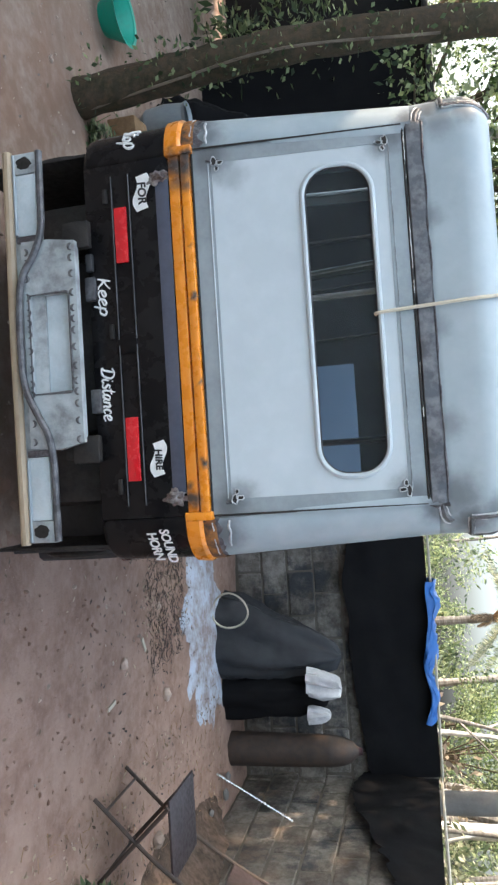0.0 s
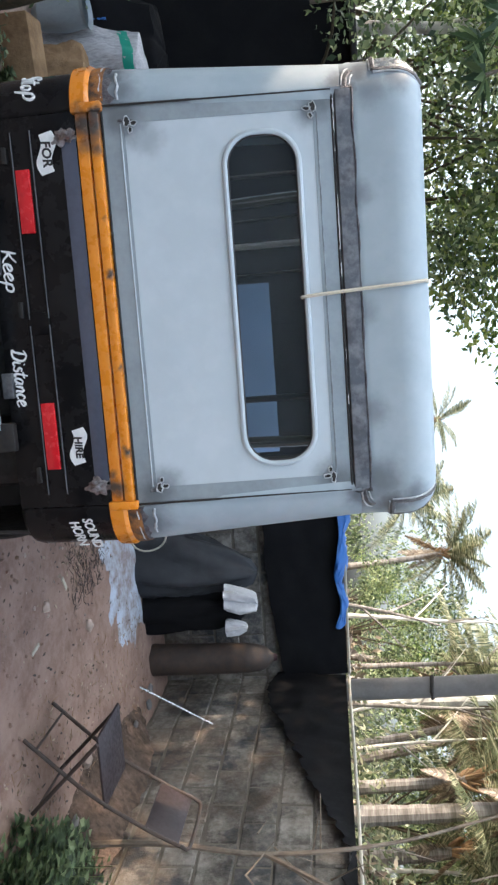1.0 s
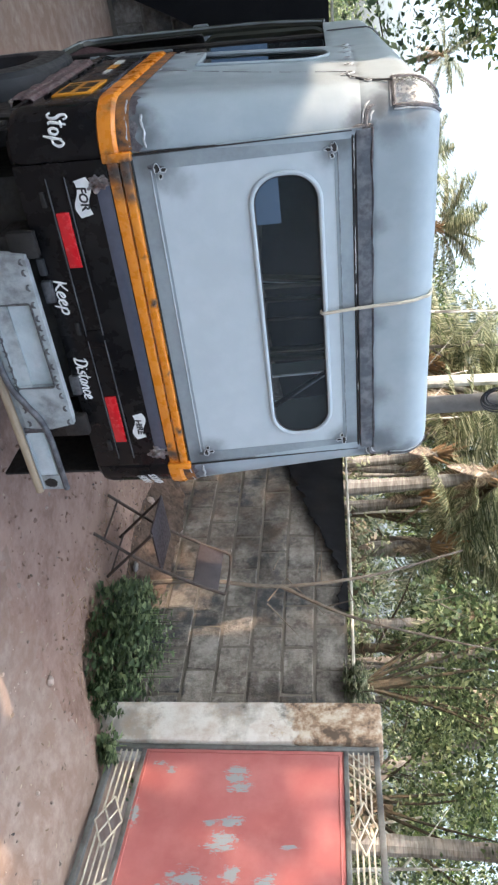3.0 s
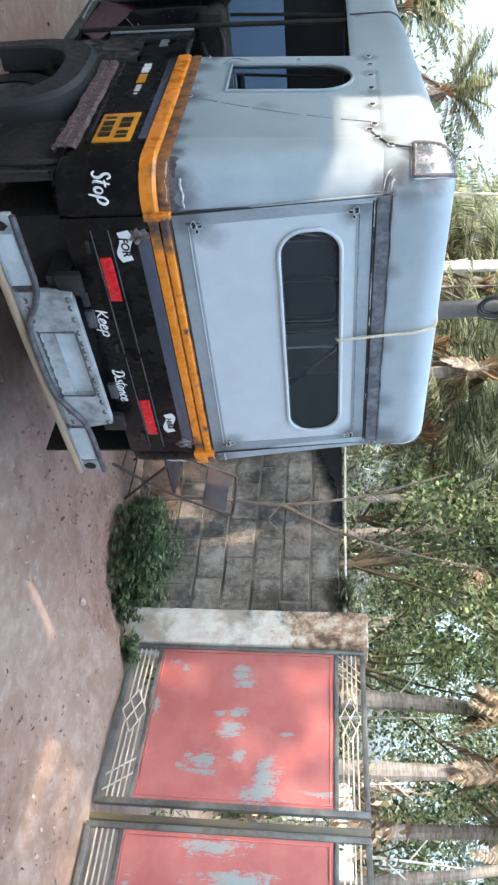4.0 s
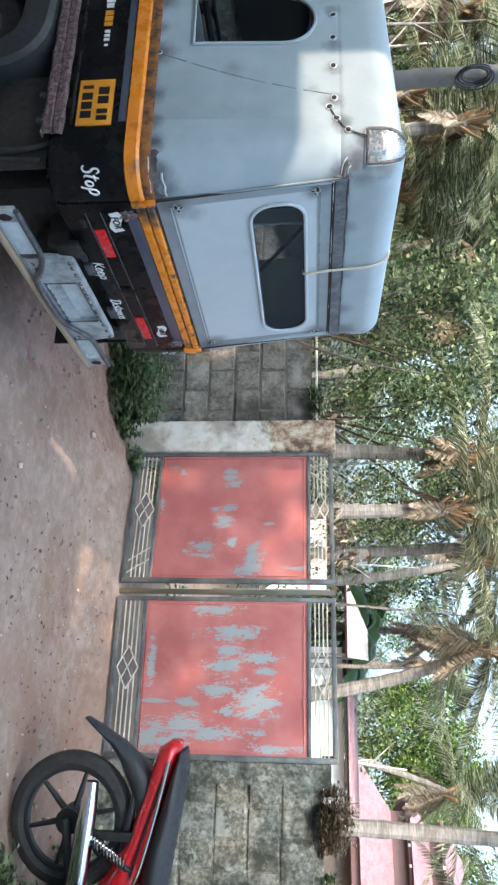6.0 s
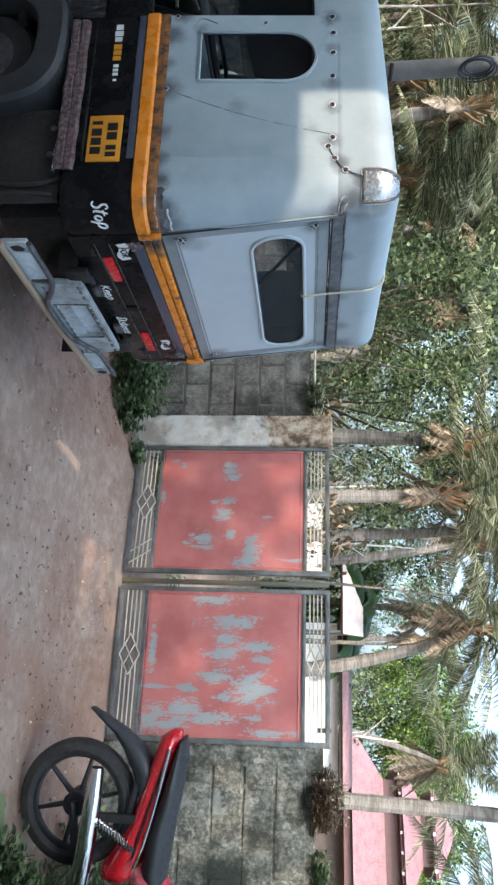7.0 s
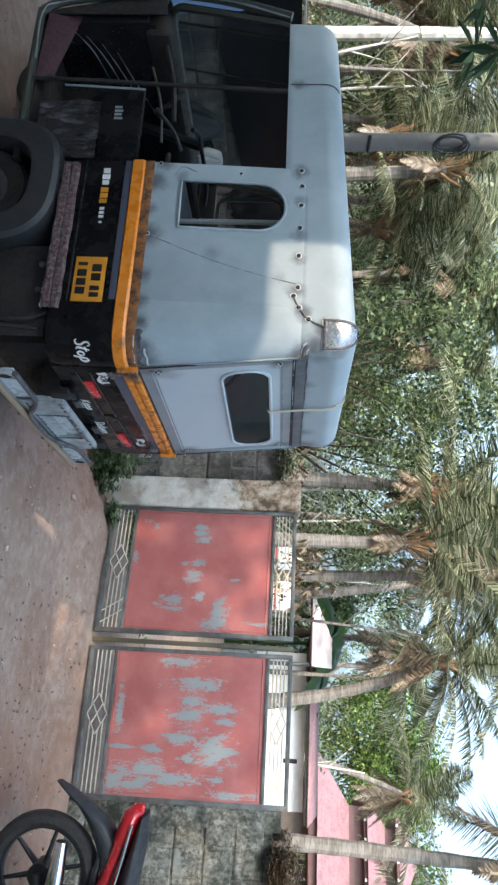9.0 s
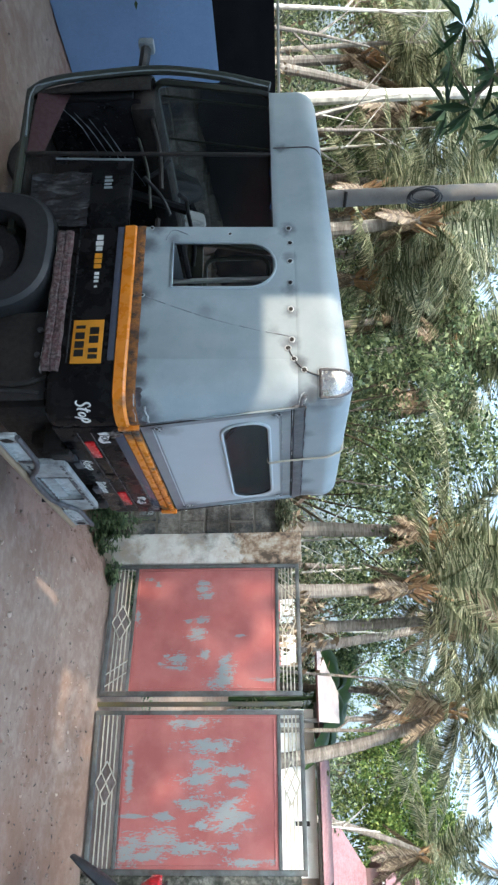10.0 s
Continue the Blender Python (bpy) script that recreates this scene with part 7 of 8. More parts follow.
weed(2.80, 0.86, 0.40, 0.62, 150, "bushy bright green weeds against the yard wall", 1, 0.056)
weed(2.95, 1.25, 0.24, 0.42, 80, "bushy bright green weeds against the yard wall", 2, 0.055)
weed(2.86, 0.46, 0.16, 0.30, 34, "low green weeds by the gate pillar", 3)
weed(2.98, 0.18, 0.10, 0.20, 14, "small green weed by the gate pillar", 4, 0.06)
weed(1.75, -3.15, 0.30, 0.45, 60, "green weeds beside the motorcycle", 5, 0.05)
weed(1.05, -2.75, 0.26, 0.32, 46, "green weeds beside the motorcycle", 6, 0.06)
weed(0.75, -2.95, 0.24, 0.36, 40, "green weeds beside the motorcycle", 7, 0.07)
weed(2.3, -3.0, 0.36, 0.5, 60, "green weeds beside the block wall", 8)
for k, (x, y, rad, h) in enumerate(((0.95, -3.20, 0.26, 0.66), (1.15, -3.55, 0.34, 0.85), (0.75, -3.4, 0.28, 0.62), (1.7, -3.85, 0.4, 0.9), (1.1, -3.95, 0.4, 1.0), (2.2, -3.6, 0.36, 0.8), (1.0, -2.95, 0.16, 0.46))):
    weed(x, y, rad, h, 110, "tall thin weeds and grass in front of the motorcycle", 60 + k, 0.05, M_LEAF_WEED if k % 3 else M_LEAF_PALM, 26)
for k, (x, y, rad, h) in enumerate(((1.15, -2.86, 0.18, 0.52), (1.20, -3.06, 0.20, 0.86), (1.06, -2.72, 0.14, 0.34), (1.24, -3.22, 0.22, 1.02), (1.02, -3.0, 0.16, 0.55), (1.22, -3.42, 0.26, 1.12), (0.98, -3.30, 0.24, 0.85), (0.62, -3.06, 0.24, 1.22), (0.84, -3.10, 0.24, 1.42), (0.72, -3.26, 0.26, 1.5), (1.0, -3.22, 0.24, 1.5), (0.36, -3.02, 0.22, 0.85), (1.32, -3.30, 0.22, 1.28), (1.05, -3.12, 0.2, 1.1))):
    weed(x, y, rad, h, 60, "thin leafy weeds growing against the motorcycle", 80 + k, 0.045, M_LEAF_WEED if k % 2 else M_LEAF, 18)
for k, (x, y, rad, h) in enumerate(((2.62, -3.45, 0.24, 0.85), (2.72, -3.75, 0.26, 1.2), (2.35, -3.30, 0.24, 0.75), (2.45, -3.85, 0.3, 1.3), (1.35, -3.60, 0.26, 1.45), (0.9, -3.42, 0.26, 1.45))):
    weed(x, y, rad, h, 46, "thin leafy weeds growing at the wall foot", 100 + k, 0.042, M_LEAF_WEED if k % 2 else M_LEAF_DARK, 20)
weed(0.86, -2.52, 0.13, 0.22, 9, "broad-leaved green weed beside the motorcycle wheel", 71, 0.13, per=5)
weed(-1.55, 1.62, 0.12, 0.18, 22, "low green weeds at the tree foot", 9, 0.04)
weed(-1.35, 1.9, 0.14, 0.14, 22, "low green weeds at the tree foot", 10, 0.04)
weed(3.22, 0.78, 0.16, 0.26, 46, "dry-tipped weed growing on the wall top", 11, 0.05, M_LEAF_PALM, z=WALL_TOP - 0.04)
weed(2.93, -2.58, 0.22, 0.36, 150, "dry brown shrub on the wall top", 12, 0.035, M_LEAF_DRY, per=22, z=1.53)
weed(2.93, -3.05, 0.14, 0.20, 40, "green tuft on the wall top", 13, 0.05, z=1.53)


def crown_mesh(seed, centers, leaf, count, flat=0.75):
    r = random.Random(seed)
    verts, faces = [], []
    for c, rad in centers:
        n = int(count * rad ** 2)
        for _ in range(n):
            u = Vector((r.gauss(0, 1), r.gauss(0, 1), r.gauss(0, 1)))
            u.normalize()
            p = Vector(c) + Vector((u.x, u.y, u.z * flat)) * rad * (r.random() ** 0.45)
            d = (u * 0.5 + Vector((r.uniform(-1, 1), r.uniform(-1, 1), r.uniform(-1.0, 0.4)))).normalized()
            s = d.cross(Vector((r.uniform(-1, 1), r.uniform(-1, 1), 1))).normalized()
            l = leaf * r.uniform(0.6, 1.4)
            w = l * 0.30
            i = len(verts)
            verts += [p, p + d * l * 0.45 + s * w, p + d * l, p + d * l * 0.45 - s * w]
            faces.append((i, i + 1, i + 2, i + 3))
    me = bpy.data.meshes.new("crown")
    me.from_pydata([tuple(v) for v in verts], [], faces)
    return me


def broad_tree(seed, height, spread, leaf, count, mat, bark=None, trunk_r=0.12, clumps=16):
    """A tree at the origin: tapered trunk, limbs, and a crown of leaf clumps with gaps."""
    r = random.Random(seed)
    t = thing("tree", 0, 0, 0)
    bm = bmesh.new()
    lean = Vector((r.uniform(-0.4, 0.4), r.uniform(-0.4, 0.4), 0))
    trunk = [Vector((0, 0, -0.3)), Vector((0, 0, height * 0.2)) + lean * 0.3, Vector((0, 0, height * 0.45)) + lean]
    add_tube(bm, smooth_path(trunk, 5), [trunk_r * (1.2 - 0.6 * k / 10) for k in range(11)], 9)
    centers = []
    for k in range(clumps):
        a = k * 2.4 + r.random()
        f = (k + 0.5) / clumps
        q = spread * math.sqrt(r.uniform(0.08, 1)) * (1 - 0.45 * f)
        c = trunk[-1] * 1.0 + Vector((q * math.cos(a), q * math.sin(a), height * (0.02 + 0.50 * f)))
        centers.append((c, spread * r.uniform(0.16, 0.34)))
        mid = trunk[-1].lerp(c, 0.5) + Vector((0, 0, -0.06 * height * r.random()))
        if k % 3:
            continue
        add_tube(bm, smooth_path([trunk[1].lerp(trunk[2], 0.5 + 0.5 * (k % 3) / 2), mid, c], 4), [trunk_r * 0.26 * (1 - 0.8 * i / 8) for i in range(9)], 6)
    part("trunk", bm, bark or M_MOSSY, t)
    me = crown_mesh(seed, centers, leaf, count)
    me.materials.append(mat)
    ob = new("crown", me)
    ob.parent = t
    return t


def palm(seed, height, frond, n_fronds, curve=0.4, r0=0.14, mat=None, bark=None, dry=5, leaflets=80, skirt=0.55):
    """A coconut palm at the origin: ringed curved trunk and drooping pinnate fronds."""
    r = random.Random(seed)
    t = thing("palm_tree", 0, 0, 0)
    bm = bmesh.new()
    a = r.random() * math.tau
    pts = [Vector((curve * math.cos(a) * f * f, curve * math.sin(a) * f * f, -0.3 + (height + 0.3) * f)) for f in [k / 24 for k in range(25)]]
    add_tube(bm, pts, [r0 * (1.25 - 0.6 * k / 24) * (1.07 if k % 2 else 0.96) for k in range(25)], 10)
    top = pts[-1]
    add_tube(bm, [top - Vector((0, 0, 0.05)), top + Vector((0, 0, 0.25)), top + Vector((0, 0, 0.55))], [r0 * 0.72, r0 * 0.6, r0 * 0.1], 8)
    part("trunk", bm, bark or M_PALE_BARK, t)
    bm = bmesh.new()
    for k in range(26):
        b = k * 2.399
        f = 0.45 * r.random() ** 1.4
        p = top - Vector((0, 0, f - 0.12)) + Vector((math.cos(b), math.sin(b), 0)) * r0 * 0.55
        d = Vector((math.cos(b) * 0.75, math.sin(b) * 0.75, r.uniform(0.5, 1.1)))
        ln = r.uniform(0.14, 0.34)
        add_tube(bm, [p, p + d * ln * 0.5, p + d * ln + Vector((0, 0, 0.05))], [r0 * 0.34, r0 * 0.22, r0 * 0.12], 5)
    part("frond_stub", bm, M_HUSK, t)

    def fronds(count, lo, hi, droop, seed2):
        verts, faces = [], []
        rr = random.Random(seed2)
        for k in range(count):
            az = k * 2.399 + rr.uniform(-0.3, 0.3)
            el = radians(rr.uniform(lo, hi))
            L = frond * rr.uniform(0.75, 1.1) * (1.0 if hi > 0 else skirt)
            d0 = Vector((math.cos(az) * math.cos(el), math.sin(az) * math.cos(el), math.sin(el)))
            flat = Vector((-math.sin(az), math.cos(az), 0))
            spine = [top + d0 * L * f + Vector((0, 0, -droop * L * f * f)) for f in [i / 14 for i in range(15)]]
            for i in range(14):
                p, q = spine[i], spine[i + 1]
                w = 0.014 * frond * (1 - 0.8 * i / 14)
                j = len(verts)
                verts += [p + flat * w, p - flat * w, q - flat * w, q + flat * w]
                faces.append((j, j + 1, j + 2, j + 3))
            for i in range(leaflets):
                f = 0.12 + 0.88 * i / leaflets
                x = f * 14
                b = int(min(13, x))
                p = spine[b].lerp(spine[b + 1], min(1, x - b))
                along = (spine[b + 1] - spine[b]).normalized()
                ll = L * 0.21 * math.sin(math.pi * (0.12 + 0.83 * f)) * rr.uniform(0.7, 1.2)
                for s in (-1, 1):
                    d = (flat * s * 0.8 + along * 0.55 + Vector((0, 0, -rr.uniform(0.05, 0.55)))).normalized()
                    w = along * 0.0048 * frond
                    j = len(verts)
                    verts += [p - w, p + w, p + d * ll * 0.6 + w * 0.8, p + d * ll, p + d * ll * 0.6 - w * 0.8]
                    faces.append((j, j + 1, j + 2, j + 3, j + 4))
        me = bpy.data.meshes.new("crown")
        me.from_pydata([tuple(v) for v in verts], [], faces)
        return me

    me = fronds(n_fronds, -8, 78, 0.36, seed + 1)
    me.materials.append(mat or M_LEAF_PALM)
    ob = new("crown", me)
    ob.parent = t
    if dry:
        me = fronds(dry, -84, -45, 0.08, seed + 2)
        me.materials.append(M_LEAF_DRY)
        ob = new("dry_fronds", me)
        ob.parent = t
    return t


EYE_E = Vector((-3.43, -1.31, 0))
EYE_N = Vector((0.14, -2.17, 0))


def at(eye, az, d):
    """A place on the ground at an azimuth (degrees from +y towards +x) and a distance from a point."""
    return eye.x + d * math.sin(radians(az)), eye.y + d * math.cos(radians(az))


def stand(ob, x, y, rz=0.0, s=1.0, label="", category="tree", group=""):
    ob.matrix_basis = pose(x, y, GROUND_Z, 0, 0, rz) @ Matrix.Scale(s, 4)
    return tagged(ob, label, category, group)


# palms: a few moulds, each set up in several places
palm_a = palm(11, 6.2, 3.0, 22, 0.9, 0.13)
palm_b = palm(12, 8.5, 3.2, 20, 0.5, 0.10)
palm_c = palm(13, 3.7, 2.6, 20, 0.2, 0.15, bark=M_PALE_BARK, dry=6, skirt=0.32)
palm_d = palm(14, 4.8, 2.6, 18, 1.0, 0.10, dry=7)
palm_f = palm(16, 3.9, 2.6, 13, 0.15, 0.125, bark=M_PALE_BARK, dry=6, skirt=0.36, leaflets=64)
palm_g = palm(17, 6.0, 3.3, 26, 1.3, 0.17, dry=8)
palm_h = palm(18, 6.0, 3.2, 20, 0.3, 0.11, dry=7)
G_TURN = 90 - math.degrees(random.Random(17).random() * math.tau)
spots = [
    # the ones that stand out against the yard wall and the gate
    (palm_f, EYE_E, 78.7, 11.6, 40, 1.0), (palm_c, EYE_E, 54.2, 14.0, 120, 0.92), (palm_f, EYE_E, 73.6, 12.5, 200, 1.12), (palm_g, EYE_E, 91.2, 19.4, G_TURN, 1.0), (palm_h, EYE_E, 99.9, 11.6, 155, 1.0), (palm_h, EYE_E, 81.6, 13.0, 40, 0.97),
    (palm_f, EYE_E, 50.6, 13.0, 10, 1.12), (palm_d, EYE_E, 94.0, 26, 220, 1.25), (palm_d, EYE_E, 85.6, 24, 160, 1.15), (palm_a, EYE_E, 83.2, 17.5, 260, 0.95),
    # the ones behind
    (palm_d, EYE_E, 58.0, 17, 10, 1.05), (palm_b, EYE_E, 50.0, 22, 70, 0.85), (palm_d, EYE_E, 67.5, 18, 90, 1.15), (palm_a, EYE_E, 88.0, 34, 20, 1.1), (palm_a, EYE_E, 46.0, 17, 190, 0.9),
    (palm_a, EYE_N, 17.8, 19, 300, 0.72), (palm_d, EYE_N, 31.0, 15, 60, 0.9), (palm_c, EYE_N, 38.0, 14, 15, 0.95), (palm_d, EYE_N, 24.0, 22, 260, 1.05), (palm_c, EYE_N, 13.0, 26, 130, 1.1), (palm_f, EYE_N, 33.6, 12, 15, 0.9), (palm_f, EYE_N, 26.8, 16, 95, 1.0),
    (palm_b, EYE_N, 7.0, 33, 30, 0.75), (palm_b, EYE_E, 76.5, 22, 140, 0.8), (palm_a, EYE_E, 60.4, 18, 20, 0.95), 
    (palm_b, EYE_E, 62.0, 20, 330, 0.72),
    (palm_a, EYE_E, 79.0, 24, 290, 1.1), (palm_a, EYE_N, 33.5, 18, 45, 0.95), (palm_d, EYE_E, 111.0, 16, 35, 1.0), (palm_a, EYE_N, 42.0, 17, 80, 0.9), (palm_d, EYE_E, 42.0, 20, 80, 1.2), (palm_d, EYE_E, 38.5, 16, 280, 1.0),
]
used = set()
for mould, eye, az, d, rz, s in spots:
    x, y = at(eye, az, d)
    ob = mould if mould.name not in used else copy_thing(mould, Matrix())
    used.add(mould.name)
    stand(ob, x, y, rz, s, "coconut palm with a pale ringed trunk and drooping fronds", "palm tree", "coconut palms")

# broad-leaved trees
tree_a = broad_tree(21, 7.0, 3.0, 0.11, 800, M_LEAF_SUN, clumps=22)
tree_b = broad_tree(22, 5.0, 2.4, 0.08, 820, M_LEAF, clumps=24)
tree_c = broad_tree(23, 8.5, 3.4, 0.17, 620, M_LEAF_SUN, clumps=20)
tree_d = broad_tree(24, 6.0, 2.2, 0.10, 850, M_LEAF, clumps=26)
spots = [
    (tree_b, EYE_E, 69.5, 13.5, 0, 1.0), (tree_d, EYE_E, 65.5, 12.5, 40, 0.95), (tree_a, EYE_E, 65.0, 26, 60, 1.0), (tree_d, EYE_E, 59.0, 19, 140, 1.2), (tree_d, EYE_E, 48.0, 21, 310, 1.25), (tree_d, EYE_E, 81.5, 23, 15, 1.0),
    (tree_c, EYE_E, 99.5, 60, 200, 1.6), (tree_c, EYE_E, 93.5, 56, 20, 1.55), (tree_c, EYE_E, 104.5, 62, 90, 1.5), (tree_c, EYE_E, 96.5, 58, 150, 1.6), (tree_c, EYE_E, 91.0, 54, 250, 1.5), (tree_c, EYE_E, 108.8, 44, 60, 1.15), (tree_c, EYE_E, 112.5, 38, 250, 1.1), (tree_c, EYE_E, 107.0, 66, 20, 1.35), (tree_b, EYE_N, -22.0, 11.0, 200, 1.25), (tree_c, EYE_E, 102.0, 60, 310, 1.4),
    (tree_a, EYE_N, -9.0, 9.5, 30, 0.9), (tree_a, EYE_N, -19.0, 10.0, 170, 0.95), (tree_b, EYE_N, -13.0, 7.4, 250, 0.8), (tree_a, EYE_E, 84.0, 36, 110, 1.1),
    (tree_a, EYE_E, 117.0, 19, 45, 1.0), (tree_c, EYE_E, 118.0, 24, 145, 0.9), (tree_b, EYE_E, 115.0, 24, 15, 1.2), (tree_b, EYE_E, 116.5, 20, 75, 1.1), (tree_c, EYE_N, 28.0, 34, 95, 0.95), (tree_a, EYE_N, 20.5, 30, 350, 0.75), (tree_d, EYE_N, 36.0, 19, 60, 1.0), (tree_d, EYE_N, 22.5, 19, 200, 0.8),
    (tree_c, EYE_E, 54.0, 38, 215, 1.0), (tree_a, EYE_E, 46.0, 33, 300, 1.1), (tree_b, EYE_E, 61.0, 22, 100, 1.1), (tree_a, EYE_N, -30.0, 15, 100, 1.1),
]
for mould, eye, az, d, rz, s in spots:
    x, y = at(eye, az, d)
    ob = mould if mould.name not in used else copy_thing(mould, Matrix())
    used.add(mould.name)
    stand(ob, x, y, rz, s, "leafy green broad-leaved tree behind the yard wall", "tree", "broad-leaved trees")


for k, (x, y, s, rz) in enumerate(((-3.5, -10.5, 0.75, 10), (0.3, -9.6, 0.7, 120), (3.8, -10.8, 0.8, 230), (-7.5, -11.5, 0.8, 70))):
    stand(copy_thing(tree_a, Matrix()), x, y, rz, s, "leafy green broad-leaved tree closing the yard", "tree", "broad-leaved trees")


def banana(x, y, seed, height, leaves, label):
    """A banana plant: fleshy stem and long arching blades with torn edges."""
    r = random.Random(seed)
    t = thing("banana_plant", x, y, GROUND_Z, label, "banana plant", "banana plants")
    part("stem", tube([(0, 0, -0.1), (0.03, 0, height * 0.3), (0.0, 0.04, height * 0.6)], [0.09, 0.075, 0.05], 10), M_LEAF_BANANA, t)
    for k in range(leaves):
        a, el = k * 2.4 + r.uniform(-0.3, 0.3), radians(r.uniform(35, 75))
        L, w = height * r.uniform(0.55, 0.75), height * r.uniform(0.10, 0.14)
        d = Vector((math.cos(a) * math.cos(el), math.sin(a) * math.cos(el), math.sin(el)))
        side = Vector((-math.sin(a), math.cos(a), 0))
        rows = []
        for i in range(17):
            f = i / 16
            p = Vector((0, 0.03, height * 0.55)) + d * L * f + Vector((0, 0, -0.75 * L * f * f))
            ww = w * math.sin(math.pi * min(1, 0.06 + 0.94 * f)) ** 0.6 * (1 + 0.25 * math.sin(i * 2.7 + k) * (i % 3 == 0))
            rows.append([p - side * ww - Vector((0, 0, 0.25 * ww)), p - side * ww * 0.5 + Vector((0, 0, 0.05 * ww)), p, p + side * ww * 0.5 + Vector((0, 0, 0.05 * ww)), p + side * ww - Vector((0, 0, 0.25 * ww))])
        bm = bmesh.new()
        add_grid(bm, rows)
        part("leaf", bm, M_LEAF_BANANA, t, "", 60)
    return t


for k, (az, d, h, n) in enumerate(((86.6, 23.0, 4.9, 9), (84.6, 26.0, 5.6, 9), (80.2, 14.0, 2.6, 7))):
    banana(*at(EYE_E, az, d), 90 + k, h, n, "banana plant with broad green leaves behind the gate")


# undergrowth and far woods
def woods(name, arc, dist, height, count, leaf, mat, label, seed, base=0.0, far=False, clump=0.9):
    """Foliage in clumps of their own, with dark hollows and gaps between them."""
    r = random.Random(seed)
    verts, faces = [], []
    per = 180
    for _ in range(count // per):
        az, d = r.uniform(*arc), r.uniform(*dist)
        hmax = height * (0.62 + 0.55 * nz(az * 0.16, seed, d * 0.08)) * (0.55 if far and -4 < az < 17 else 0.5 if far and az > 77 else 1.0)
        z = GROUND_Z + base + hmax * r.random() ** 0.8
        if far and nz(az * 0.55, seed + d * 0.05, 3) > (0.08 if base else 0.10) and z > GROUND_Z + 3.0:
            continue
        x, y = at(Vector((-1.5, -1.5, 0)), az, d)
        rad = clump * r.uniform(0.45, 1.15) * (0.4 + 0.6 * min(1.0, d / 20))
        squash, lean = r.uniform(0.5, 0.9), Vector((r.uniform(-0.6, 0.6), r.uniform(-0.6, 0.6), r.uniform(-0.9, 0.2)))
        for _ in range(per):
            u = Vector((r.gauss(0, 1), r.gauss(0, 1), r.gauss(0, 1))).normalized()
            q = rad * r.random() ** 0.5
            p = Vector((x + u.x * q, y + u.y * q, max(GROUND_Z, z + u.z * q * squash)))
            dd = (u * 0.5 + lean + Vector((r.uniform(-1, 1), r.uniform(-1, 1), r.uniform(-0.8, 0.6))) * 0.8).normalized()
            s = dd.cross(Vector((r.uniform(-1, 1), r.uniform(-1, 1), 1))).normalized()
            l = leaf * r.uniform(0.5, 1.5)
            i = len(verts)
            verts += [p, p + dd * l * 0.45 + s * l * 0.2, p + dd * l, p + dd * l * 0.45 - s * l * 0.2]
            faces.append((i, i + 1, i + 2, i + 3))
    me = bpy.data.meshes.new(name)
    me.from_pydata([tuple(v) for v in verts], [], faces)
    me.materials.append(mat)
    return tagged(new(name, me), label, "woods", kind="stuff")


woods("hedge", (140, 225), (6.5, 8.0), 2.2, 14000, 0.13, M_LEAF, "leafy hedge along the south side of the yard", 30)
woods("undergrowth", (28, 80), (7.5, 14), 2.3, 26000, 0.085, M_LEAF, "green undergrowth behind the yard wall", 31)
woods("undergrowth", (30, 80), (9, 16), 3.0, 16000, 0.11, M_LEAF_PALM, "pale undergrowth behind the yard wall, sunlight put into its colour", 32)
woods("dry_undergrowth", (26, 80), (8.5, 16), 3.0, 9000, 0.13, M_LEAF_DRY, "dry brown foliage and husks behind the yard wall", 44)
woods("undergrowth", (-40, 30), (8, 14), 2.0, 22000, 0.09, M_LEAF, "green undergrowth behind the yard wall", 33)
woods("far_woods", (-60, 94), (22, 46), 12.0, 170000, 0.19, M_LEAF, "distant mixed green woods", 34, far=True, clump=1.4)
woods("far_woods", (93, 150), (58, 74), 11.0, 30000, 0.5, M_LEAF_SUN, "distant mixed green woods", 35, clump=2.6)
woods("far_woods", (28, 90), (20, 40), 10.0, 46000, 0.22, M_LEAF_PALM, "distant palms and woods, sunlight put into their pale colour", 36, far=True, clump=1.3)
woods("canopy", (36, 79), (16, 30), 6.0, 60000, 0.13, M_LEAF, "leafy canopy of the woods behind the yard", 38, 3.6, True, clump=1.2)
woods("canopy", (114, 128), (20, 30), 5.0, 16000, 0.16, M_LEAF, "leafy canopy of the woods behind the yard", 39, 0.5, clump=1.2)
woods("undergrowth", (110, 135), (9, 16), 2.2, 12000, 0.11, M_LEAF, "green undergrowth behind the block wall", 37)


# ---- poles and slender trunks ----
def pole(name, eye, az, d, h, r, mat, label, category, lean=(0, 0), n=10):
    x, y = at(eye, az, d)
    t = thing(name, x, y, GROUND_Z, label, category)
    pts = [(lean[0] * f + 0.03 * math.sin(f * 7 + az), lean[1] * f, h * f - 0.1) for f in [k / 8 for k in range(9)]]
    thin = name == "slender_trunk"
    part("shaft", tube(pts, [r * (1.1 - (0.85 if thin else 0.3) * k / 8) for k in range(9)], n), mat, t)
    if thin:
        for k in range(2):
            p, a = Vector(pts[5 + k % 4]), az + k * 2.1
            part("branch", tube([p, p + Vector((0.35 * math.cos(a), 0.35 * math.sin(a), 0.35)), p + Vector((0.8 * math.cos(a), 0.8 * math.sin(a), 0.75))], [r * 0.4, r * 0.25, r * 0.08], 5), mat, t)
    return t


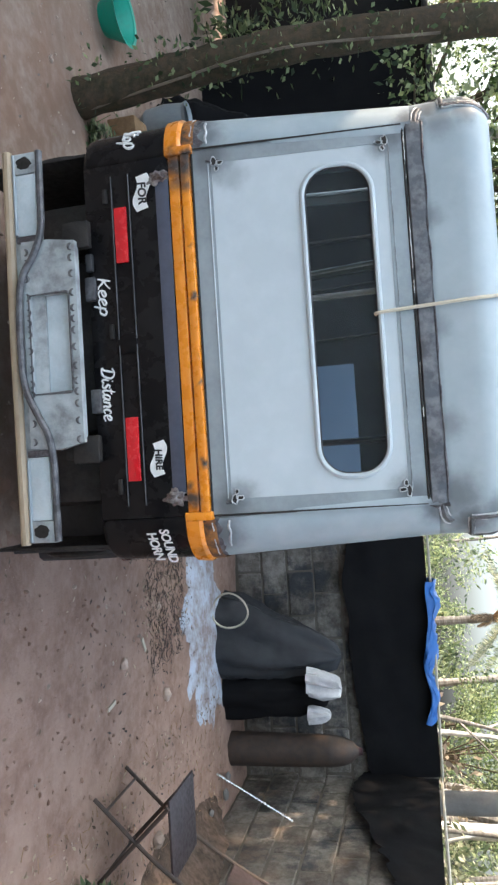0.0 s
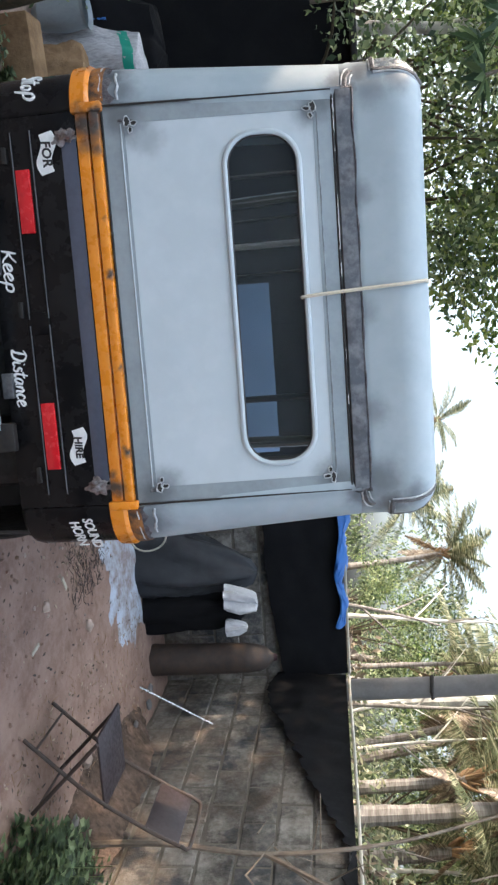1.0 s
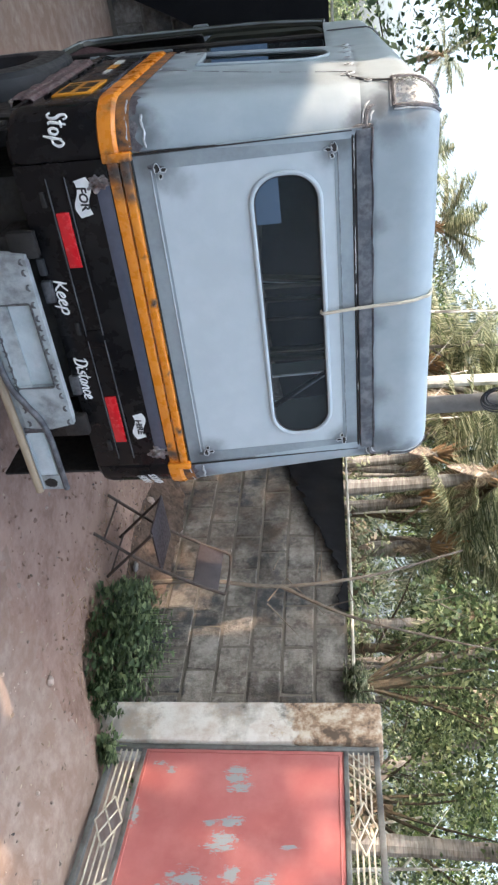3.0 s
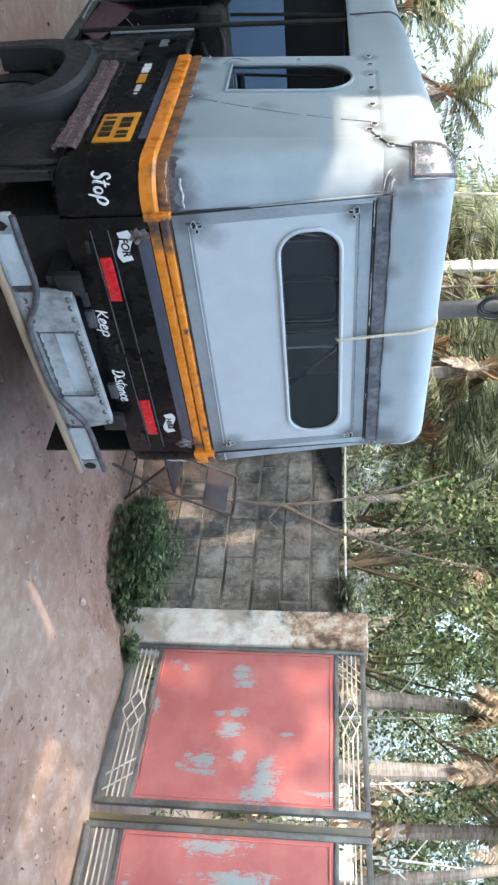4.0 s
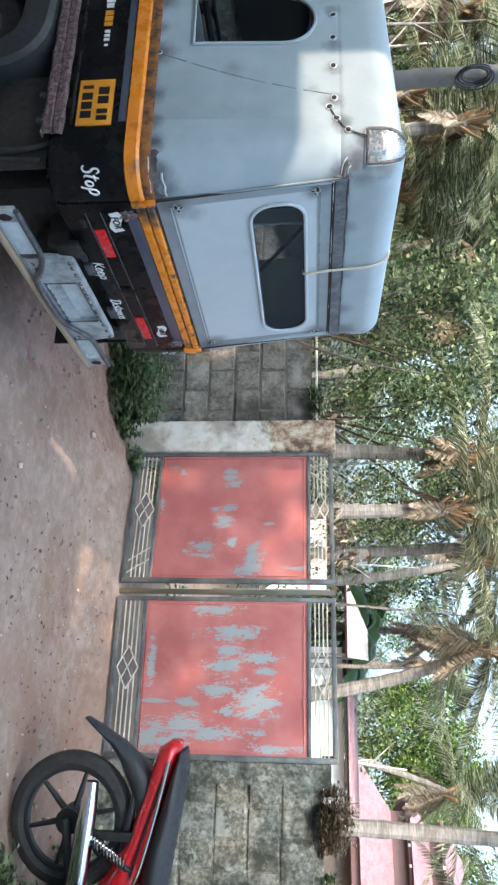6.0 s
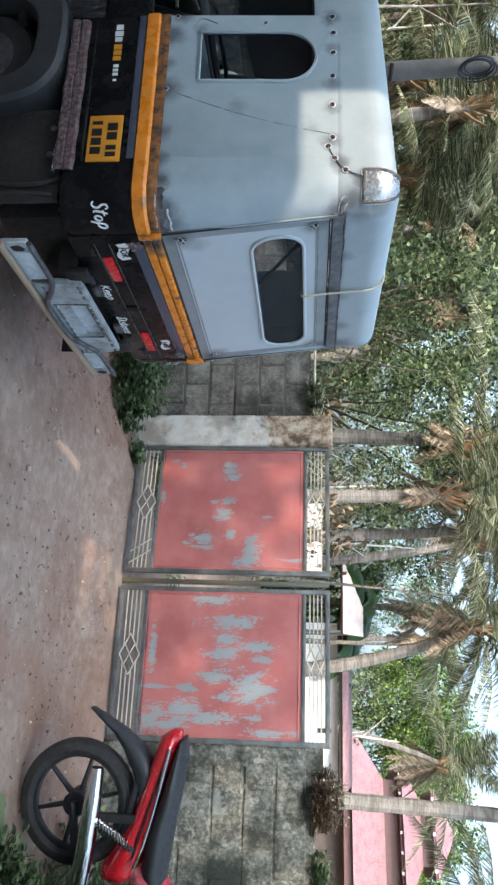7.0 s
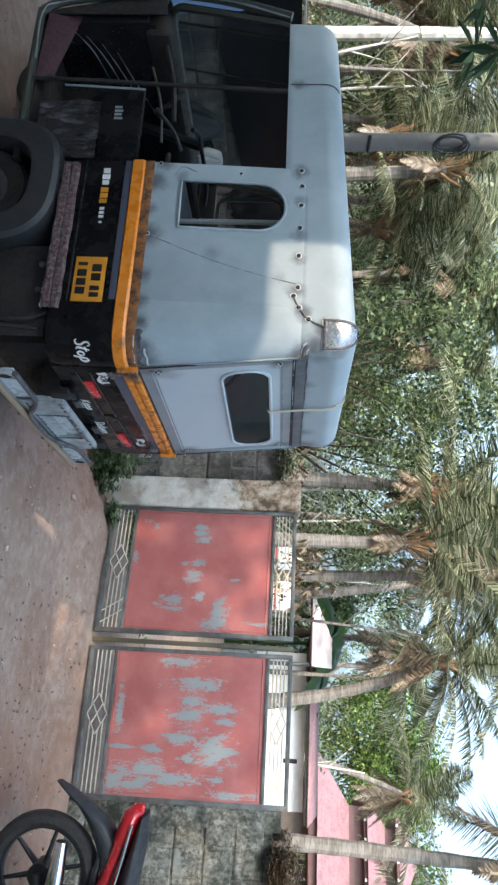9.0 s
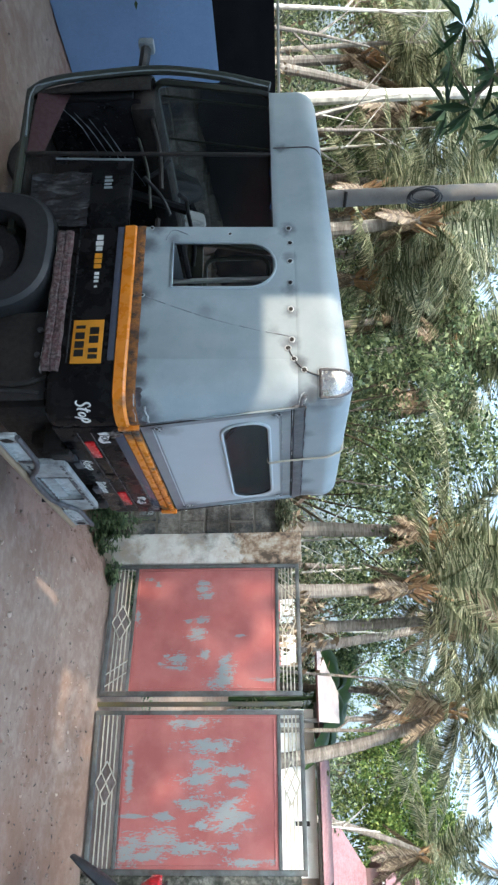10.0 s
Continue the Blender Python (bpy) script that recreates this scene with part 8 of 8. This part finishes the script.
up = pole("utility_pole", Vector((3.85, 5.24, 0)), 0, 0, 7.0, 0.112, M_CONCRETE, "grey concrete utility pole with a wire coil", "pole", n=14)
coil = part("wire_coil", tube([(0.13 * math.cos(a) - 0.16, -0.13 + 0.16 * math.sin(a) * 0.1, 3.58 + 0.19 * math.sin(a)) for a in [math.tau * i / 20 for i in range(21)]], 0.011, 6), M_PLASTIC, up, "black coil of wire")
for k in range(5):
    part("wire_turn", tube([((0.10 + 0.017 * k) * math.cos(a) - 0.16 + 0.012 * math.sin(k * 2.0), -0.145 - 0.012 * k, 3.58 + 0.01 * math.cos(k * 3.0) + (0.15 + 0.017 * k) * math.sin(a)) for a in [math.tau * i / 20 for i in range(21)]], 0.009, 5), M_PLASTIC, coil)
part("bracket", tube([(-0.13, -0.02, 2.62), (0.0, -0.14, 2.60), (0.13, -0.02, 2.62)], 0.022, 6), M_DARK, up)
part("clamp", tube([(-0.12, 0.0, 4.25), (0.0, -0.13, 4.25), (0.12, 0.0, 4.25)], 0.014, 6), M_DARK, up)
pole("pale_trunk", Vector((6.45, 10.05, 0)), 0, 0, 7.5, 0.125, M_LIMEWASH, "slender whitewashed trunk behind the wall", "tree trunk", (0.2, 0.1))
SLIM = "slender pale trunk among the palms behind the wall"
for az, d, h, r, lean, mat in ((81.2, 17.0, 4.2, 0.05, (0.25, -0.15), M_LIMEWASH), (84.1, 15.5, 5.0, 0.045, (0.30, -0.35), M_PALE_BARK), (88.7, 20.0, 5.0, 0.085, (0.0, -0.05), M_PALE_BARK), (94.3, 24.0, 4.6, 0.07, (0.3, -0.5), M_LIMEWASH),
                               (75.2, 13.0, 3.2, 0.045, (0.1, 0.2), M_LIMEWASH), (72.4, 15.0, 2.9, 0.06, (0.1, 0.5), M_LIMEWASH), (66.8, 16.0, 3.6, 0.05, (0.1, -0.3), M_PALE_BARK), (47.2, 17.0, 4.6, 0.05, (0.1, 0.6), M_LIMEWASH),
                               (44.6, 14.0, 4.2, 0.04, (-0.5, 0.8), M_LIMEWASH), (38.0, 16.0, 6.0, 0.07, (0.2, 0.3), M_PALE_BARK), (60.7, 15.0, 3.8, 0.05, (0.3, -0.2), M_PALE_BARK), (77.6, 18.0, 4.0, 0.05, (0.2, 0.3), M_LIMEWASH)):
    pole("slender_trunk", EYE_E, az, d, h, r, mat, SLIM, "tree trunk", lean)
for az, d, h, r, lean in ((27.6, 12.0, 4.6, 0.05, (0.2, 0.1)), (31.5, 13.0, 4.2, 0.05, (-0.3, 0.1)), (21.0, 14.0, 5.0, 0.06, (0.3, 0.0)), (34.6, 12.5, 4.4, 0.05, (0.1, 0.1)), (18.3, 12.0, 3.4, 0.06, (0.9, 0.0)), (38.5, 15.0, 4.8, 0.06, (0.2, 0.2))):
    pole("slender_trunk", EYE_N, az, d, h, r, M_PALE_BARK if d < 13 else M_LIMEWASH, SLIM, "tree trunk", lean)
pole("slender_trunk", EYE_N, -23.0, 8.5, 5.0, 0.10, M_LIMEWASH, "pale leaning trunk behind the shed", "tree trunk", (0.4, 0))
pole("slender_trunk", EYE_E, 106.4, 12, 5.0, 0.055, M_PALE_BARK, "slender grey trunk behind the wall", "tree trunk", (0.1, -0.6))

screen = thing("garden_screen", *at(EYE_E, 81.4, 13.0), GROUND_Z, "low white panelled screen with a red stripe behind the gate", "screen")
for k in range(2):
    part("panel", box(-0.02, 0.02, -0.62 + 0.64 * k, -0.02 + 0.64 * k, 0.9, 1.92, 0.005), M_HOUSE, screen)
    part("stripe", box(-0.03, -0.021, -0.62 + 0.64 * k, -0.02 + 0.64 * k, 1.60, 1.66, 0.001), M_GATE, screen)
for y in (-0.64, 0.0, 0.64):
    part("post", box(-0.03, 0.03, y - 0.018, y + 0.018, 0, 1.98, 0.003), M_CONCRETE, screen)
woods("verge_plants", (62, 103), (5.6, 7.0), 0.42, 7000, 0.06, M_LEAF_WEED, "low green verge plants outside the gate", 45, clump=0.5)

# dead stem with bare twigs against the east wall
stem = thing("bare_sapling", 2.92, 1.50, GROUND_Z, "bare forked sapling against the yard wall", "sapling")
bm = bmesh.new()
add_tube(bm, smooth_path([(0, 0, 0), (0.0, 0.02, 0.6), (0.03, -0.02, 1.2), (0.05, 0.1, 1.9), (0.0, 0.3, 2.6)]), [0.022 - 0.0006 * k for k in range(25)], 7)
add_tube(bm, smooth_path([(0.03, -0.02, 1.2), (0.1, -0.25, 1.7), (0.1, -0.45, 2.3), (0.2, -0.5, 2.8)]), [0.016 - 0.0006 * k for k in range(19)], 6)
rr = random.Random(5)
for k in range(16):
    z = rr.uniform(1.1, 2.4)
    p = Vector((rr.uniform(0, 0.1), rr.uniform(-0.3, 0.2), z))
    add_tube(bm, [p, p + Vector((rr.uniform(-0.2, 0.2), rr.uniform(-0.25, 0.25), rr.uniform(0, 0.3)))], [0.006, 0.002], 5)
part("stem", bm, M_BARK, stem)

# leaning trunk beside the yard, with a mango branch
trunk = thing("leaning_tree", -1.72, 1.48, GROUND_Z, "mossy leaning tree trunk beside the three-wheeler", "tree")
bm = bmesh.new()
add_tube(bm, smooth_path([(0, 0, -0.1), (-0.05, 0.02, 0.55), (-0.10, 0.05, 1.2), (-0.06, 0.1, 2.2), (0.1, 0.3, 3.6), (0.4, 0.8, 5.2)], 6), [0.115 - 0.0017 * k + 0.006 * math.sin(k * 2.3) for k in range(31)], 14)
part("trunk", bm, M_MOSSY, trunk)
part("vine", tube(smooth_path([(0.09, -0.02, 0.0), (0.03, -0.06, 0.6), (-0.02, -0.07, 1.2), (0.04, -0.03, 2.0)]), 0.008, 5), M_BARK, trunk)
me = crown_mesh(77, [(Vector((-0.06, -0.04, z)), 0.20) for z in (0.12, 0.45, 0.6, 0.8, 1.0, 1.2, 1.5, 1.8, 2.1)], 0.035, 1500)
me.materials.append(M_LEAF)
ob = new("creeper", me)
ob.parent = trunk
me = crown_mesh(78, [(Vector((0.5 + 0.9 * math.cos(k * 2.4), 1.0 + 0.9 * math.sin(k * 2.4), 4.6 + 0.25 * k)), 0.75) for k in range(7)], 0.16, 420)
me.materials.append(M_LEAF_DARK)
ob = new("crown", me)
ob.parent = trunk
# overhead crown added, mostly out of view, to shade the yard's north side
rr = random.Random(79)
bm = bmesh.new()
shade_clumps = []
for k in range(24):
    c = Vector((-0.9 + 5.0 * rr.random(), 2.1 + 2.6 * rr.random(), 4.3 + 2.2 * rr.random()))
    shade_clumps.append((c, rr.uniform(0.6, 0.95)))
    if k % 2 == 0:
        add_tube(bm, smooth_path([(0.2, 0.5, 4.3), Vector((0.3, 0.9, 5.2)).lerp(c, 0.5), c], 4), [0.05 - 0.005 * i for i in range(9)], 6)
part("limb", bm, M_MOSSY, trunk)
me = crown_mesh(80, shade_clumps, 0.17, 420)
me.materials.append(M_LEAF_DARK)
ob = new("crown", me)
ob.parent = trunk

mango = thing("mango_branch", 0, 0, 0, "hanging mango branch with long dark leaves", "branch")
bx, by = at(EYE_E, 41.0, 3.6)
bm = bmesh.new()
tips = []
rr = random.Random(8)
main = smooth_path([(bx - 0.5, by + 0.5, 3.2), (bx - 0.2, by + 0.2, 2.75), (bx, by, 2.45), (bx + 0.05, by - 0.05, 2.30)], 5)
add_tube(bm, main, [0.016 - 0.0006 * k for k in range(len(main))], 6)
for k in range(7):
    p = main[5 + k]
    q = p + Vector((rr.uniform(-0.25, 0.3), rr.uniform(-0.25, 0.25), rr.uniform(-0.16, 0.06)))
    add_tube(bm, [p, q], [0.006, 0.003], 5)
    tips.append(q)
tips.append(main[-1])
part("twig", bm, M_BARK, mango)
bm = bmesh.new()
for q in tips:
    for k in range(11):
        a = k * 2.4
        d = Vector((math.cos(a), math.sin(a), rr.uniform(-0.9, 0.2))).normalized()
        add_leaf(bm, q, d, Vector((0, 0, 1)), rr.uniform(0.14, 0.22), 0.022)
part("leaves", bm, M_LEAF_DARK, mango, "", 0)

# ---- things in the corner by the leaning tree ----
shed = thing("tarp_shed", -2.6, 5.4, GROUND_Z, "dark lean-to shed hung with black sheets", "shed")
part("front_sheet", box(-2.6, 1.4, -0.04, 0.04, 0, 2.1, 0.01), M_SHEET_BLACK, shed, "black sheet front")
part("shed_roof", box(-2.8, 1.5, -0.25, 2.6, 2.1, 2.16, 0.01), M_DARK, shed)
for x in (-2.6, -0.6, 1.35):
    part("shed_post", tube([(x, -0.06, -0.1), (x, -0.06, 2.15)], 0.04, 8), M_BARK, shed)
for k, (x, y, rz) in enumerate(((-1.62, 2.0, 8), (-1.45, 2.42, -6))):
    b = thing("laterite_block", x, y, GROUND_Z, "reddish laterite building block lying on the ground", "block", "laterite blocks")
    part("block_body", box(-0.19, 0.19, -0.11, 0.11, 0, 0.19, 0.015), M_HUSK, b)
    b.matrix_world = pose(x, y, GROUND_Z - 0.01, 0, 0, rz)
heap("cement_sack", -1.80, 2.66, 0.25, 0.17, 0.66, M_SACK_PRINT, "half-full white cement sack with grey print and a green band", "sack", 3, 0.80, (0.10, 0), 0.07)
bm = bmesh.new()
add_grid(bm, [[heap_point(math.pi * (1.05 + 0.9 * i / 20), f0 + 0.10 * math.sin(3 * i / 20), -1.80, 2.66, 0.25, 0.17, 0.66, 3, 0.80, (0.10, 0), 0.07, 1.015) for i in range(21)] for f0 in (0.74, 0.79, 0.84)])
sack = bpy.data.objects["cement_sack"]
thicken(part("green_band", bm, M_GREEN, sack, "green printed band", 60), 0.002, 0)
heap("blue_bag", -2.12, 2.85, 0.09, 0.08, 0.40, M_TARP_BLUE, "crumpled blue plastic bag", "bag", 8, 0.6, (0, 0), 0.22)
pot = thing("metal_pot", -1.55, 2.55, GROUND_Z, "dusty grey metal pot among scrap", "pot")
bm = bmesh.new()
add_grid(bm, [[(r * math.cos(math.tau * k / 20), r * math.sin(math.tau * k / 20), z) for k in range(20)] for r, z in ((0.06, 0.0), (0.11, 0.03), (0.13, 0.12), (0.115, 0.2), (0.125, 0.215), (0.10, 0.2))], close=True)
part("bowl", bm, M_FRAME, pot)
pot.matrix_world = pose(-2.02, 2.45, GROUND_Z + 0.01, 0, 0, 0) @ Matrix.Diagonal((0.85, 0.85, 1.6, 1))
scrap = thing("scrap_bundle", -1.36, 2.25, GROUND_Z, "bundle of scrap strips leaning by the sack", "scrap")
rr = random.Random(12)
for k in range(9):
    x = rr.uniform(-0.2, 0.2)
    part("strip", box(x - 0.014, x + 0.014, -0.004, 0.004, 0, rr.uniform(0.25, 0.5), 0.002), (M_FRAME, M_SACK, M_BARREL)[k % 3], scrap)
basin = thing("green_basin", -2.45, 1.9, GROUND_Z, "green plastic basin on the ground", "basin")
bm = bmesh.new()
add_grid(bm, [[(r * math.cos(math.tau * k / 24), r * math.sin(math.tau * k / 24), z) for k in range(24)] for r, z in ((0.10, 0.0), (0.17, 0.14), (0.19, 0.145), (0.165, 0.13), (0.095, 0.02))], close=True)
part("bowl", bm, M_GREEN, basin)
heap("black_sheet", -2.0, 3.1, 0.5, 0.4, 0.7, M_SHEET_BLACK, "heap of dark plastic sheet", "sheet", 5, 0.5)
heap("brown_sack", -1.62, 2.40, 0.20, 0.12, 0.34, M_HUSK, "empty brown sack slumped before the cement sack", "sack", 7, 0.6, (-0.05, 0.05), 0.15)
woods("corner_shrubs", (-26, -8), (6.0, 7.0), 2.6, 1500, 0.11, M_LEAF, "green creepers in front of the dark shed", 41)

# ---- neighbouring houses ----
house = thing("tiered_house", 41.0, -9.85, GROUND_Z, "far house with three maroon tiered roofs and white walls", "house")


def hip(name, x0, x1, y0, y1, z0, z1, inset, mat, label=""):
    bm = bmesh.new()
    lo = [(x0, y0, z0), (x1, y0, z0), (x1, y1, z0), (x0, y1, z0)]
    hi = [(x0 + inset, y0 + inset, z1), (x1 - inset, y0 + inset, z1), (x1 - inset, y1 - inset, z1), (x0 + inset, y1 - inset, z1)]
    n = 12
    vs = [bm.verts.new(p) for p in lo + hi]
    for i in range(4):
        bm.faces.new((vs[i], vs[(i + 1) % 4], vs[4 + (i + 1) % 4], vs[4 + i]))
    bm.faces.new(vs[4:])
    bm.faces.new(vs[:4][::-1])
    return part(name, bm, mat, house, label, 0)


GZ = -GROUND_Z
part("wall", box(-3.4, 3.4, -3.6, 3.6, 0, 3.35 + GZ, 0.0), M_BARREL, house, "dark brown boarded wall")
part("fascia", box(-4.45, 4.45, -4.45, 4.45, 3.32 + GZ, 3.74 + GZ), M_FASCIA, house, "dark maroon eaves board")
for half, z0, z1, top in ((4.75, 3.745, 5.60, 2.35), (3.28, 6.40, 7.55, 1.45), (2.05, 8.18, 9.35, 0.25)):
    hip("roof", -half, half, -half, half, z0 + GZ, z1 + GZ, half - top, M_ROOF_TILE, "maroon hipped roof")
for half, z0, z1, n in ((2.45, 5.50, 6.38, 7), (1.5, 7.45, 8.16, 5)):
    band = part("wall", box(-half, half, -half, half, z0 + GZ, z1 + GZ), M_FASCIA, house, "dark maroon wall with white studs")
    part("eaves_board", box(-half - 0.55, half + 0.55, -half - 0.55, half + 0.55, z1 + GZ - 0.12, z1 + GZ), M_FASCIA, house)
    for k in range(n):
        y = -half * 1.1 + half * 2.2 * k / (n - 1)
        part("stud", box(-half - 0.63, -half - 0.56, y - 0.07, y + 0.07, z1 + GZ - 0.13, z1 + GZ - 0.01), M_HOUSE, house)
house.matrix_world = pose(41.0, -9.85, GROUND_Z, 0, 0, -11)

white = thing("white_house", 19.0, -3.6, GROUND_Z, "low white rendered house behind the gate", "house")
part("wall", box(0, 5, -0.95, 3.35, 0, 2.55, 0.0), M_HOUSE, white, "white rendered wall")
part("lower_band", box(-0.03, -0.004, -0.95, 3.35, 0, 1.05, 0.0), M_FRAME, white, "grey washed lower wall band")
part("eaves_board", box(-0.5, -0.42, -1.2, 3.5, 2.56, 2.66, 0.005), M_DARK, white, "dark eaves edge")
bm = bmesh.new()
rows = []
for i in range(61):
    y = -1.25 + 4.8 * i / 60
    rows.append([(-0.55, y, 2.66 + 0.018 * (i % 2)), (1.6, y, 3.02 + 0.018 * (i % 2))])
add_grid(bm, rows)
thicken(part("tiled_roof", bm, M_ROOF_TILE, white, "low pinkish tiled roof"), 0.03, 0)
for y in (-0.2, 1.1, 2.3):
    part("pilaster", box(-0.06, -0.002, y - 0.07, y + 0.07, 0, 2.5, 0.0), M_HOUSE, white)
part("window", box(-0.05, -0.001, 0.3, 0.42, 1.95, 2.35), M_DARK, white)
shed2 = thing("sheet_roof_shed", 16.4, 0.25, GROUND_Z, "open shed with a pale pinkish sheet roof", "shed")
bm = bmesh.new()
rows = []
for i in range(25):
    y = -0.95 + 1.9 * i / 24
    g = min(1.0, max(0.0, (0.95 - y) / 1.1))
    rows.append([(-0.6, y, 2.55 + 0.008 * math.sin(i * 2.1)), (-0.6 + 1.5 * g, y, 2.56 + 0.62 * g + 0.008 * math.sin(i * 2.1))])
add_grid(bm, rows)
thicken(part("roof_sheet", bm, M_PINK_ROOF, shed2), 0.01, 0)
for x, y in ((-0.55, -0.9), (-0.55, 0.85), (0.8, -0.9)):
    part("shed_post", tube([(x, y, -0.1), (x, y, 2.53 if x < 0 else 3.05)], 0.035, 6), M_CONCRETE, shed2)
part("roof_edge", tube([(-0.6, -0.97, 2.54), (-0.6, 0.97, 2.54)], 0.03, 6), M_FASCIA, shed2)

# ---- behind the camera: unseen walls and a tree added to shape the sunlight ----
own = thing("own_house", -5.2, 0.0, GROUND_Z, "plain white unseen walls added to shade the yard", "house")
# the gap between these slabs lets through the sun patch on the van
part("wall", box(-0.3, 0.0, -9.0, 0.58, 0, 5.76, 0.0), M_HOUSE, own, "plain unseen wall added to block the sun")
part("wall", box(-0.3, 0.0, 0.584, 1.174, 0, 5.12, 0.0), M_HOUSE, own, "plain unseen wall added to block the sun")
part("roof_fascia", box(-0.06, 0.0, 0.20, 1.172, 5.58, 6.62, 0.0), M_HOUSE, own, "unseen slab added as upper edge of the sun patch")
part("stair_tower", box(-0.3, 0.0, 1.178, 2.3, 0, 9.5, 0.0), M_HOUSE, own, "taller unseen slab added to block the sun")
part("wall", box(-0.3, 0.0, 2.304, 5.0, 0, 5.14, 0.0), M_HOUSE, own, "plain unseen wall added to block the sun")

# unseen tree, its leaf clumps placed to dapple the sun on the yard
shade = thing("shade_tree", -12.6, -1.0, GROUND_Z, "tall unseen tree added to dapple the sunlight", "tree", "broad-leaved trees")
rr = random.Random(51)
bm = bmesh.new()
add_tube(bm, smooth_path([(0, 0, -0.2), (0.1, -0.6, 6), (0.3, -0.9, 11.0)], 5), [0.3 - 0.012 * k for k in range(11)], 10)
centers = []
for k in range(58):
    low = k < 44
    y = (rr.uniform(-4.8, -0.3) if k < 24 else rr.uniform(3.5, 7.2)) if low else rr.uniform(-4.6, 6.6)
    c = Vector((rr.uniform(0.8, 2.4), y + 1.0, rr.uniform(9.4, 10.3) if low else rr.uniform(11.9 if -0.4 < y < 3.6 else 10.9, 13.9)))
    centers.append((c, rr.uniform(0.7, 1.05)))
    fork = Vector((0.2, -0.7, 7.2)) if low and y > 1 else Vector((0.3, -0.9, 9.6)) if low else Vector((0.3, -0.9, 10.9))
    mid = Vector((c.x, c.y * 0.7, 8.0)) if low and y > 1 else fork.lerp(c, 0.5)
    add_tube(bm, smooth_path([fork, mid, c], 3), [0.1, 0.085, 0.07, 0.055, 0.04, 0.03, 0.02], 6)
part("trunk", bm, M_BARK, shade)
me = crown_mesh(52, centers, 0.24, 230)
me.materials.append(M_LEAF)
ob = new("crown", me)
ob.parent = shade

# ---- wall blocks, each a piece of its wall ----
brng = random.Random(9)
for root, length, top, face, thick, skip in pieces:
    h, course, z = 0.238, 0, GROUND_Z + 0.02
    while z + 0.1 < top:
        x = -0.2 if course % 2 else 0.0
        while x < length - 0.02:
            x0, x1 = max(0.0, x), min(length, x + 0.4)
            if x1 - x0 > 0.12:
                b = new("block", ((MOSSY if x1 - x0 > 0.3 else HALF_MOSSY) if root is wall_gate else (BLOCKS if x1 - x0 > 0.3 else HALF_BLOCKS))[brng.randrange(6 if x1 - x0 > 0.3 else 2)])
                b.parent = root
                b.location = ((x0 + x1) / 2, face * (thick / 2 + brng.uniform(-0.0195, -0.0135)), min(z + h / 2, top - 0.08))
                b.rotation_euler = (0, brng.uniform(-0.012, 0.012), brng.uniform(-0.02, 0.02))
            x += 0.4
        z += h
        course += 1
